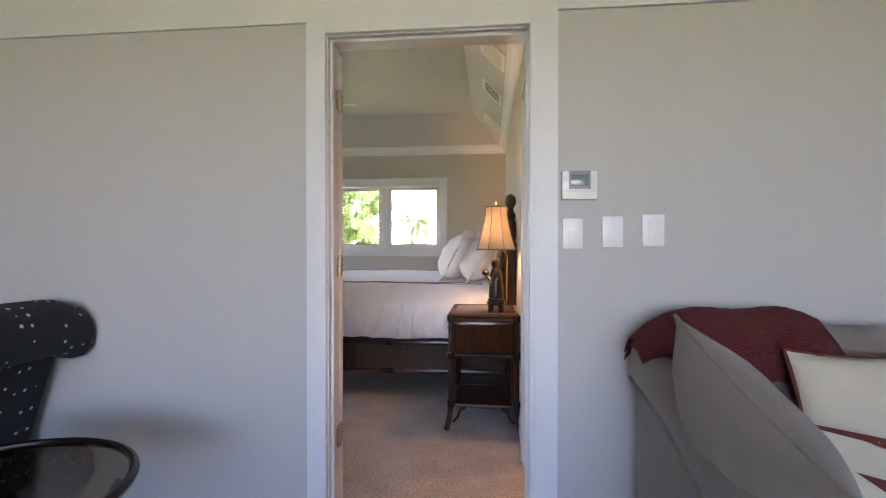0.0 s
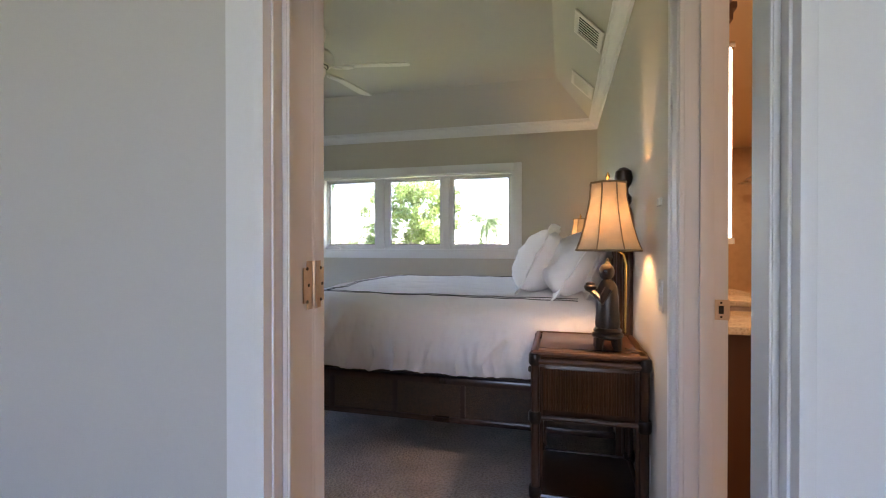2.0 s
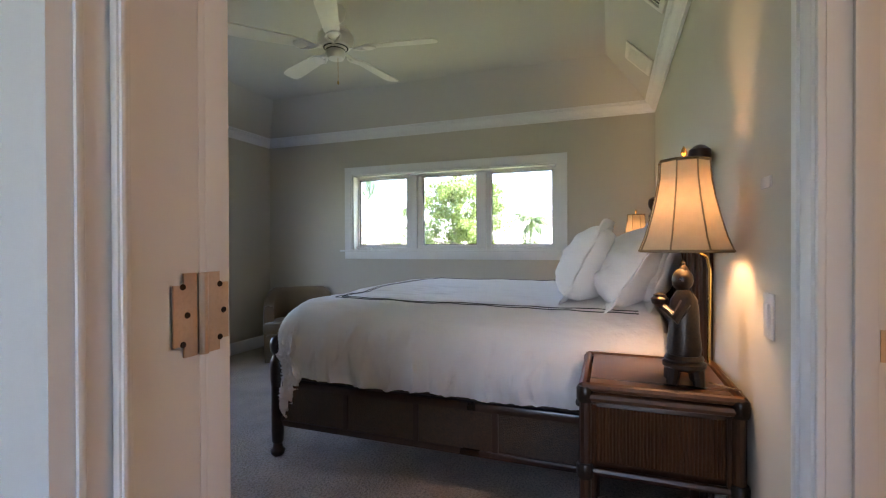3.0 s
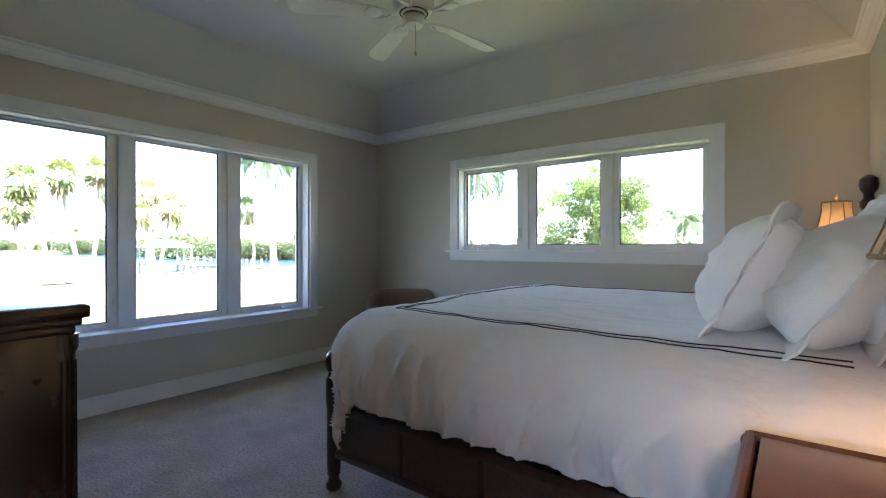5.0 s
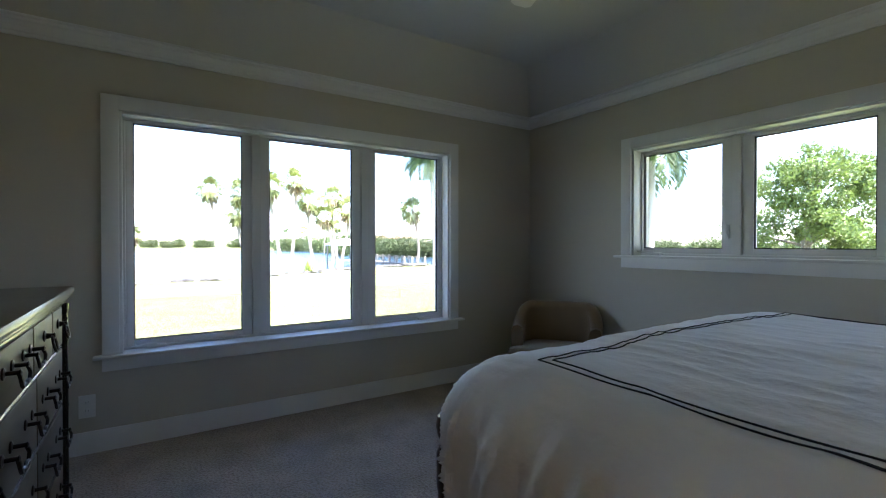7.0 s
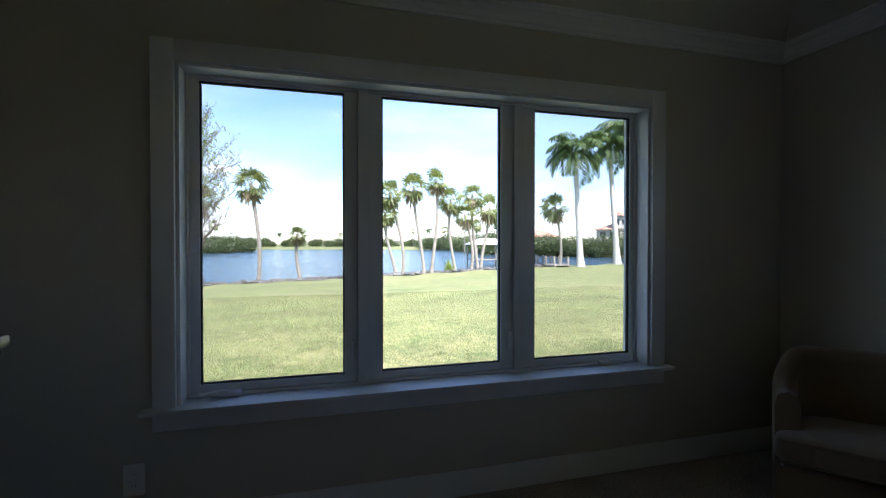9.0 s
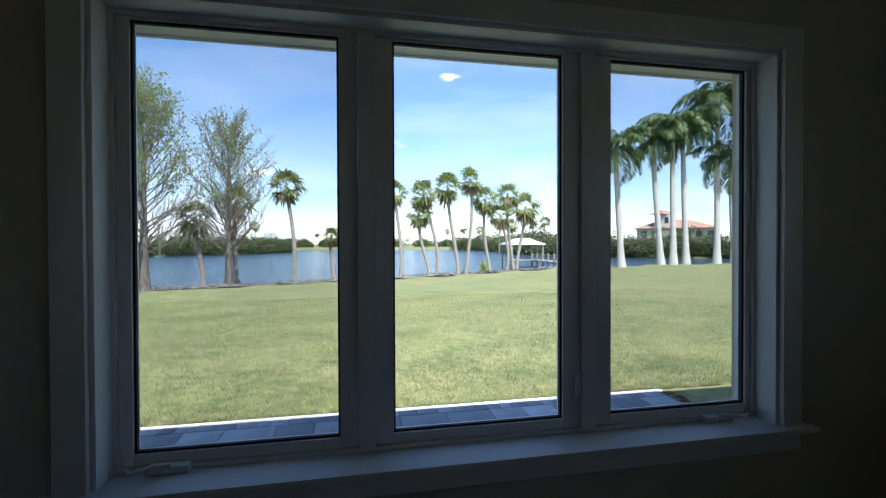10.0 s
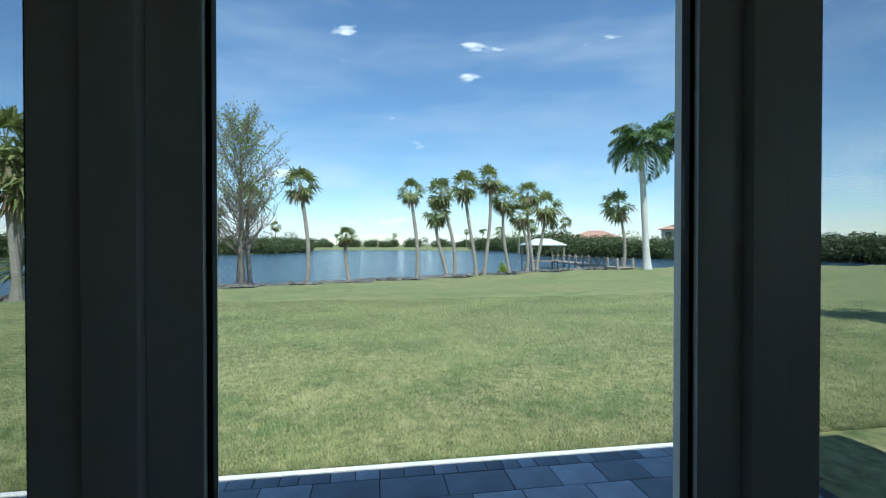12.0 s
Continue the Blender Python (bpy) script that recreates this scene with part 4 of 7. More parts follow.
def duvet_at(s, t):
    """Where the cloth lies: s runs along the bed from foot to head, t across it."""
    dx, dy = min(0.0, s - QX), (min(0.0, t - QY0) + max(0.0, t - QY1))
    x, y = max(s, QX), min(max(t, QY0), QY1)
    d = math.hypot(dx, dy)
    mid = 1 - ((t - (QY0 + QY1) / 2) / (QY1 - QY0) * 2) ** 2
    z = TOP + 0.03 * max(0, mid) * min(1.0, max(0.0, (s - QX + 0.25) / 0.5))
    z += 0.016 * noise.noise((s * 1.8, t * 1.9, 3.0)) + 0.004 * noise.noise((s * 3.6, t * 8.5 + s * 2, 7.0))
    crease = noise.noise((s * 3.0 + 5, t * 10.0, 1.5))
    z += 0.004 * max(0.0, 1 - abs(crease) * 2.5) ** 2
    z += 0.004 * max(0.0, 1 - abs(noise.noise((s * 2.2 + t * 3.0, t * 9.0, 21.0))) * 3.0) ** 2
    if d > 0:
        ux, uy = dx / d, dy / d
        arc = BEND * math.pi / 2
        if d < arc:
            out, drop = BEND * math.sin(d / BEND), BEND * (1 - math.cos(d / BEND))
        else:
            out, drop = BEND, BEND + (d - arc)
        along = s * abs(uy) + t * abs(ux)
        slant = 0.30 * drop
        fall = min(1.0, max(0.0, (drop - 0.05) / 0.35))
        fold = noise.noise((along * 3.4 + slant, drop * 0.9, 11.0)) + 0.55 * noise.noise((along * 8.5 - slant * 3, drop * 1.2, 4.0)) + 0.25 * noise.noise((along * 19.0 + slant * 5, drop * 3.0, 8.0))
        ridge = 0.0
        for f, w, ph in ((5.5, 0.55, 2.0), (11.0, 0.30, 9.0), (21.0, 0.15, 15.0)):
            ridge += w * (1 - abs(noise.noise((along * f + slant * 4.0 + 0.6 * noise.noise((along * 2, drop * 4, ph)), drop * 1.6, ph)) * 2.2)) ** 3
        out += fall * (0.045 * fold - 0.036 + 0.060 * ridge + crease_at(along, drop)) + 0.02 * math.sin(min(1.0, drop / 0.45) * math.pi)
        if drop > 0.36:
            out -= (drop - 0.36) * 0.28 * (1 - 2 * abs(ux * uy))
        x, y, z = x + ux * out, y + uy * out, z - drop + 0.02 * fall * fold
    return Vector((x, y, z))


def cloth_grid(fn, s0, s1, t0, t1, ns, nt, thick, cut=None):
    bm = bmesh.new()
    g = [[None] * (nt + 1) for _ in range(ns + 1)]
    for i in range(ns + 1):
        for j in range(nt + 1):
            g[i][j] = bm.verts.new(fn(s0 + (s1 - s0) * i / ns, t0 + (t1 - t0) * j / nt))
    for i in range(ns):
        for j in range(nt):
            bm.faces.new((g[i][j], g[i + 1][j], g[i + 1][j + 1], g[i][j + 1]))
    bmesh.ops.recalc_face_normals(bm, faces=bm.faces)
    bm.normal_update()
    if thick:                       # underside: a second layer set in from the first
        sign = 1 if g[ns // 2][nt // 2].normal.z > 0 else -1
        low = [[bm.verts.new(v.co - v.normal * thick * sign) for v in row] for row in g]
        for i in range(ns):
            for j in range(nt):
                bm.faces.new((low[i][j + 1], low[i + 1][j + 1], low[i + 1][j], low[i][j]))
        for i in range(ns):
            for j in (0, nt):
                bm.faces.new((g[i][j], low[i][j], low[i + 1][j], g[i + 1][j]))
        for j in range(nt):
            for i in (0, ns):
                bm.faces.new((g[i][j], g[i][j + 1], low[i][j + 1], low[i][j]))
        bmesh.ops.recalc_face_normals(bm, faces=bm.faces)
    return bm


duvet = thing("duvet", (0, 0, 0), "white cotton duvet with a double navy border, over the bed", "duvet")
part("cover", cloth_grid(duvet_at, QX - HANG, 0.19, QY0 - HANG, QY1 + HANG, 230, 260, 0.018), LINEN, duvet, smooth=80)
for inset in (0.0, 0.030):
    sx, t0, t1 = -1.555 + inset, 2.045 + inset, 3.795 - inset
    path = [(0.10 - (0.10 - sx) * k / 90, t0 - 0.045 * (1 - k / 90)) for k in range(91)] + [(sx, t0 + (t1 - t0) * k / 90) for k in range(1, 91)] + [(sx + (0.10 - sx) * k / 90, t1) for k in range(1, 91)]
    bm = bmesh.new()
    prev = None
    for k, (s, t) in enumerate(path):
        o = Vector((0, 0.0021)) if k <= 90 or k > 180 else Vector((0.0021, 0))
        pr = [bm.verts.new(duvet_at(s + e * o[0], t + e * o[1]) + Vector((0, 0, h))) for e, h in ((-1, 0.002), (-0.6, 0.0055), (0.6, 0.0055), (1, 0.002))]
        if prev:
            for q in range(3):
                bm.faces.new((prev[q], prev[q + 1], pr[q + 1], pr[q]))
        prev = pr
    part("border_stripe", bm, NAVY, duvet, "navy embroidered border line", smooth=60)


def pillow(x, y, z, w, h, d, lean, turn, label, flange=0.05, seed=1):
    """A stuffed sham with a flat flange round it: x is its thickness, y its width, z its height, leaning back."""
    p = thing("pillow", pose(x, y, z, 0, lean, turn), label, "pillow", "pillows on the bed")
    bm = bmesh.new()
    n = 26
    for side in (-1, 1):
        g = [[None] * (n + 1) for _ in range(n + 1)]
        for i in range(n + 1):
            for j in range(n + 1):
                u, v = 2 * i / n - 1, 2 * j / n - 1
                puff = max(0.0, (1 - abs(u) ** 2.6) * (1 - abs(v) ** 2.6)) ** 0.55
                sag = 0.14 * (1 - v) * (1 - u * u)
                wob = 0.030 * noise.noise((u * 2.2 + seed, v * 2.2, side * 1.0)) + 0.016 * noise.noise((u * 5 + seed, v * 6, side * 2.0))
                rnd = 1 - 0.11 * (u * v) ** 2
                g[i][j] = bm.verts.new((side * (d / 2 * puff * (1 + sag) + 0.004) + wob * puff, u * rnd * w / 2, h / 2 + v * rnd * h / 2 + 0.02 * noise.noise((u * 3, seed, 2.0)) * (v + 1)))
        for i in range(n):
            for j in range(n):
                f = (g[i][j], g[i + 1][j], g[i + 1][j + 1], g[i][j + 1])
                bm.faces.new(f if side > 0 else f[::-1])
    bmesh.ops.remove_doubles(bm, verts=bm.verts, dist=0.0095)
    part("case", bm, PILLOW, p, smooth=80)
    bm = bmesh.new()
    m = 64
    ring = []
    for k in range(m):
        a = 2 * math.pi * k / m
        q = (abs(math.cos(a)) ** 6 + abs(math.sin(a)) ** 6) ** (1 / 6)
        u, v = math.cos(a) / q, math.sin(a) / q
        ins = (u * w / 2 * 0.94, h / 2 + v * h / 2 * 0.94)
        wv = 0.020 * noise.noise((u * 3 + seed, v * 3, 5.0))
        ou = (u * (w / 2 + flange), h / 2 + v * (h / 2 + flange))
        ring.append([bm.verts.new((e + wv * o, *(ou if o else ins))) for o, e in ((0, -0.005), (1, -0.004), (1, 0.004), (0, 0.005))])
    for k in range(m):
        r0, r1 = ring[k], ring[(k + 1) % m]
        for q in range(4):
            bm.faces.new((r0[q], r0[(q + 1) % 4], r1[(q + 1) % 4], r1[q]))
    part("flange", bm, PILLOW, p, smooth=80)
    return p


SHAM = "large white cotton euro sham leaning on the bed"
for i, y in enumerate((2.42, 3.06, 3.58)):
    pillow(-0.235, y, 0.955, 0.58, 0.43, 0.24, 27, 3 * i - 4, SHAM, seed=i * 3 + 1)
for i, y in enumerate((2.28, 2.92, 3.50)):
    pillow(-0.045, y, 0.95, 0.58, 0.44, 0.24, 33, 4 - 3 * i, "plump white cotton pillow propped on the headboard", seed=i * 5 + 20)
for i, y in enumerate((2.35, 3.10)):
    pillow(0.14, y, 0.955, 0.62, 0.48, 0.15, 16, 2, "white cotton pillow upright against the headboard spindles", seed=i * 7 + 40)


# nightstands: rattan frame, drawer, ribbed sides, shelf, splayed feet
def nightstand(m, label):
    s = thing("nightstand", m, label, "nightstand", "nightstands beside the bed")
    X0, X1, Y0, Y1, H = -0.228, 0.228, -0.235, 0.235, 0.795
    part("top_panel", box((X0 + 0.022, Y0 + 0.022, H - 0.026), (X1 - 0.022, Y1 - 0.022, H - 0.004), 0.002), REDWOOD, s, "red-brown veneer top")
    bm = bmesh.new()
    for a, b in (((X0, Y0), (X1, Y0)), ((X1, Y0), (X1, Y1)), ((X1, Y1), (X0, Y1)), ((X0, Y1), (X0, Y0))):
        add_tube(bm, [(*a, H - 0.014), (*b, H - 0.014)], 0.014, 8)
        add_tube(bm, [(*a, H - 0.046), (*b, H - 0.046)], 0.016, 8)
    part("top_edge", bm, RATTAN, s)
    for x in (X0 + 0.008, X1 - 0.008):
        for y in (Y0 + 0.008, Y1 - 0.008):
            sx, sy = (1 if x > 0 else -1), (1 if y > 0 else -1)
            bm = tube([(x + 0.030 * sx, y + 0.022 * sy, 0), (x + 0.012 * sx, y + 0.010 * sy, 0.08), (x, y, 0.18), (x, y, H - 0.06)], [0.019, 0.018, 0.019, 0.019], 10)
            add_tube(bm, [(x - sx * 0.026, y, 0.19), (x - sx * 0.026, y, H - 0.07)], 0.009, 6)
            add_tube(bm, [(x, y - sy * 0.026, 0.19), (x, y - sy * 0.026, H - 0.07)], 0.009, 6)
            leg = part("leg", bm, DARKWOOD, s)
            for z in (H - 0.038, 0.505, 0.18):
                part("leather_binding", lathe([(0.024, -0.026), (0.028, -0.018), (0.028, 0.018), (0.024, 0.026)], (x, y, z), 12), BLACKMETAL, leg, "dark wrapped binding")
            bm = tube([(x - sx * 0.015, y, 0.05), (x - sx * 0.045, y, 0.085), (x - sx * 0.06, y, 0.13), (x - sx * 0.10, y, 0.15)], 0.009, 6)
            part("scroll_bracket", bm, DARKWOOD, leg)
    for za in (0.505, 0.165):
        bm = bmesh.new()
        for a, b in (((X0, Y0 + .008), (X1, Y0 + .008)), ((X1 - .008, Y0), (X1 - .008, Y1)), ((X1, Y1 - .008), (X0, Y1 - .008)), ((X0 + .008, Y1), (X0 + .008, Y0))):
            add_tube(bm, [(*a, za), (*b, za)], 0.013, 8)
        part("stretcher", bm, DARKWOOD, s)
    part("shelf", box((X0 + 0.02, Y0 + 0.02, 0.155), (X1 - 0.02, Y1 - 0.02, 0.172), 0.002), DARKWOOD, s)
    part("carcass", box((X0 + 0.02, Y0 + 0.022, 0.512), (X1 - 0.02, Y1 - 0.022, H - 0.055), 0.002), DARKWOOD, s)
    for y, d in ((Y0 + 0.018, -1), (Y1 - 0.018, 1)):
        bm = bmesh.new()
        last = None
        for k in range(36 * 6 + 1):
            x = X0 + 0.0424 + k / 6 * 0.01032
            yy = y + d * 0.0056 * abs(math.sin(math.pi * k / 6))
            edge = [bm.verts.new((x, yy, 0.535)), bm.verts.new((x, yy, H - 0.082))]
            if last:
                bm.faces.new((last[0], edge[0], edge[1], last[1]))
            last = edge
        part("ribbed_side", bm, RATTAN, s, "panel of split rattan rods")
    dr = part("drawer_front", box((X0 - 0.004, Y0 + 0.04, 0.535), (X0 + 0.018, Y1 - 0.04, H - 0.075), 0.004), RATTAN, s)
    bm = lathe([(0.006, 0), (0.006, 0.012), (0.015, 0.018), (0.016, 0.026), (0.010, 0.033), (0.002, 0.035)], n=12)
    part("knob", bm, BLACKMETAL, dr).matrix_basis = pose(X0 - 0.004, 0, 0.65, 0, -90, 0)
    return s


NSX = XE - 0.005 - 0.245
nightstand(pose(NSX, 1.525, 0), "dark rattan nightstand with a red-brown top and open shelf")
nightstand(pose(NSX, 4.205, 0), "dark rattan nightstand beyond the bed")


def table_lamp(m, label):
    """A figure on a footed base with a bent stem behind it, and a bell shade with braid ribs."""
    s = thing("table_lamp", m, label, "lamp", "bedside lamps")
    bm = lathe([(0.058, 0.045), (0.066, 0.055), (0.066, 0.066), (0.056, 0.072), (0.060, 0.080), (0.052, 0.092)], n=20)
    for k in range(4):
        a = math.pi / 4 + k * math.pi / 2
        add_tube(bm, [(0.056 * math.cos(a), 0.056 * math.sin(a), 0.0), (0.048 * math.cos(a), 0.048 * math.sin(a), 0.05)], [0.017, 0.022], 8)
    part("base", bm, BRONZE, s)
    # plain robed shape holding a bowl
    bm = lathe([(0.050, 0.09), (0.053, 0.11), (0.047, 0.17), (0.045, 0.23), (0.040, 0.27), (0.026, 0.295), (0.019, 0.303)], n=18, squash=0.9)
    add_blob(bm, (-0.004, 0, 0.335), (0.033, 0.031, 0.038))
    add_lathe(bm, [(0.014, 0), (0.011, 0.010), (0.004, 0.018), (0.006, 0.024), (0.002, 0.030)], (0.0, 0, 0.366), 10)
    for sy in (-1, 1):
        add_tube(bm, [(0.0, sy * 0.040, 0.265), (-0.028, sy * 0.046, 0.215), (-0.062, sy * 0.016, 0.245)], [0.018, 0.022, 0.014], 8)
    add_lathe(bm, [(0.010, 0), (0.024, 0.010), (0.028, 0.026), (0.020, 0.034), (0.020, 0.040), (0.006, 0.046)], (-0.072, 0, 0.245), 12)
    part("figure", bm, BRONZE, s, "dark bronze robed figurine holding a bowl")
    part("stem", tube([(0.072, 0.0, 0.07), (0.075, 0, 0.37), (0.066, 0, 0.41), (0.0, 0, 0.455), (0, 0, 0.60)], 0.005, 8), BRASS, s)
    part("bulb", lathe([(0.010, 0), (0.012, 0.02), (0.022, 0.045), (0.026, 0.07), (0.018, 0.09), (0.003, 0.098)], (0, 0, 0.455), 14), emit("warm_bulb", (1.0, 0.72, 0.38), 1.5), s).visible_shadow = False
    # bell shade in eight panels
    N, prof = 8, [(0.142, 0.430), (0.124, 0.475), (0.107, 0.535), (0.091, 0.60), (0.080, 0.66), (0.076, 0.722)]
    bm = bmesh.new()
    rings = [[bm.verts.new((r * math.cos(2 * math.pi * (k + 0.5) / N), r * math.sin(2 * math.pi * (k + 0.5) / N), z)) for k in range(N)] for r, z in prof]
    for r0, r1 in zip(rings, rings[1:]):
        for k in range(N):
            bm.faces.new((r0[k], r0[(k + 1) % N], r1[(k + 1) % N], r1[k]))
    shade = part("shade", bm, SHADE, s, "cream silk bell shade glowing warmly", smooth=0)
    for k in range(N):
        a = 2 * math.pi * (k + 0.5) / N
        part("rib", tube([(r * math.cos(a) * 1.005, r * math.sin(a) * 1.005, z) for r, z in prof], 0.0026, 6), SHADETRIM, shade)
    for r, z in (prof[0], prof[-1]):
        pts = [(r * 1.004 * math.cos(2 * math.pi * (k + 0.5) / N), r * 1.004 * math.sin(2 * math.pi * (k + 0.5) / N), z) for k in range(N + 1)]
        part("braid", tube(pts, 0.005, 6), SHADETRIM, shade)
    part("harp_ring", tube([(-0.076, 0, 0.716), (0.076, 0, 0.716)], 0.002, 6), BRASS, s)
    part("finial", lathe([(0.004, 0), (0.009, 0.008), (0.004, 0.016), (0.010, 0.028), (0.006, 0.042), (0.001, 0.050)], (0, 0, 0.722), 12), BRASS, s)
    return s


table_lamp(pose(0.205, 1.40, 0.796), "bronze figurine lamp with a lit cream bell shade")
table_lamp(pose(0.19, 4.16, 0.796), "bronze figurine lamp with a lit cream shade beyond the bed")
cord = thing("lamp_cord", (0, 0, 0), "brown lamp cord trailing over the nightstand", "cord")
part("wire", tube([(0.277, 1.40, 0.80), (0.305, 1.385, 0.799), (0.352, 1.34, 0.80), (0.366, 1.33, 0.74), (0.362, 1.36, 0.5), (0.362, 1.40, 0.32)], 0.003, 6), SHADETRIM, cord)

# ceiling fan
fan = thing("ceiling_fan", (-1.86, 2.53, 0.05), "white five-blade ceiling fan with pull chain, at rest", "fan")
part("canopy", lathe([(0.035, 2.79), (0.060, 2.82), (0.070, 2.855), (0.070, FLAT - 0.051)], n=20), FANWHITE, fan)
part("downrod", tube([(0, 0, 2.74), (0, 0, 2.81)], 0.016, 10), FANWHITE, fan)
part("motor_housing", lathe([(0.06, 2.60), (0.105, 2.615), (0.125, 2.65), (0.125, 2.69), (0.10, 2.725), (0.05, 2.745), (0.03, 2.76)], n=28), FANWHITE, fan)
part("switch_housing", lathe([(0.02, 2.525), (0.055, 2.532), (0.066, 2.555), (0.066, 2.59), (0.058, 2.605)], n=24), FANWHITE, fan)
part("pull_chain", tube([(0.03, -0.02, 2.53), (0.031, -0.02, 2.365)], 0.0022, 5), BRASS, fan)
part("chain_fob", lathe([(0.004, 2.34), (0.008, 2.35), (0.004, 2.366)], (0.031, -0.02, 0), 8), BRASS, fan)
# two thin dark rings: shade of the gap and the seam put into colour
part("vent_ring", lathe([(0.088, 2.606), (0.0885, 2.612), (0.086, 2.613)], n=28), VENTDARK, fan, "dark ring drawn as the shaded gap round the motor")
part("rim_line", lathe([(0.0672, 2.588), (0.0676, 2.594), (0.066, 2.595)], n=28), VENTDARK, fan, "dark ring drawn as the shaded seam of the switch housing")
bm = bmesh.new()
outl = [(0.22, -0.040), (0.30, -0.052), (0.64, -0.066), (0.715, -0.058), (0.735, -0.03), (0.735, 0.03), (0.715, 0.058), (0.64, 0.066), (0.30, 0.052), (0.22, 0.040)]
add_prism(bm, outl, "z", -0.004, 0.004)
blade_me = finish("blade", bm, FANWHITE)
bm = box((0.10, -0.018, -0.008), (0.20, 0.018, -0.001), 0.003)
add_lathe(bm, [(0.030, -0.020), (0.048, -0.014), (0.052, -0.008), (0.046, -0.0045)], (0.245, 0, 0), 14, 0.9)
for e in (-1, 1):       # scrolled horns of the bracket
    add_tube(bm, [(0.13, 0, -0.012), (0.18, e * 0.034, -0.014), (0.235, e * 0.050, -0.012), (0.27, e * 0.040, -0.010)], [0.007, 0.008, 0.007, 0.004], 6)
arm_me = finish("blade_arm", bm, FANWHITE)
for k in range(5):
    m = pose(0, 0, 2.605, 0, 0, 10 + 72 * k) @ pose(0, 0, 0, 11, 0, 0)
    piece("blade", blade_me, fan, m)
    piece("blade_arm", arm_me, fan, m)

# vents on the sloped ceiling


def ceiling_vent(y, slots, label):
    """Local x runs up the slope, y along the wall, z out of the ceiling into the room."""
    x = 0.185
    m = Matrix.Translation((x - 0.002, y, CROWN + (XE - x) - 0.002)) @ pose(0, 0, 0, 0, 45 + 180, 0)
    v = thing("ceiling_vent", m, label, "vent", "vents on the sloped ceiling")
    bm = bmesh.new()
    add_box(bm, (-0.125, -0.16, 0), (0.125, -0.125, 0.010), 0.003)
    add_box(bm, (-0.125, 0.125, 0), (0.125, 0.16, 0.010), 0.003)
    add_box(bm, (-0.125, -0.125, 0), (-0.090, 0.125, 0.010), 0.003)
    add_box(bm, (0.090, -0.125, 0), (0.125, 0.125, 0.010), 0.003)
    part("frame", bm, FANWHITE, v)
    # the slotted vent's shallow backing is dark: the throat's shade as colour
    part("backing", box((-0.090, -0.125, 0.0), (0.090, 0.125, 0.002)), VENTDARK if slots else FANWHITE, v)
    for k in range(7 if slots else 14):
        yy = -0.125 + 0.25 * (k + 0.5) / (7 if slots else 14)
        part("slat", box((-0.090, yy - (0.006 if slots else 0.005), 0.0022), (0.090, yy + (0.006 if slots else 0.005), 0.0036 if slots else 0.008)), FANWHITE, v)
    return v


ceiling_vent(2.53, True, "white slotted air vent on the sloped ceiling")
ceiling_vent(3.58, False, "white closed return grille on the sloped ceiling")
ceiling_vent(1.65, False, "white closed grille on the sloped ceiling above the door")


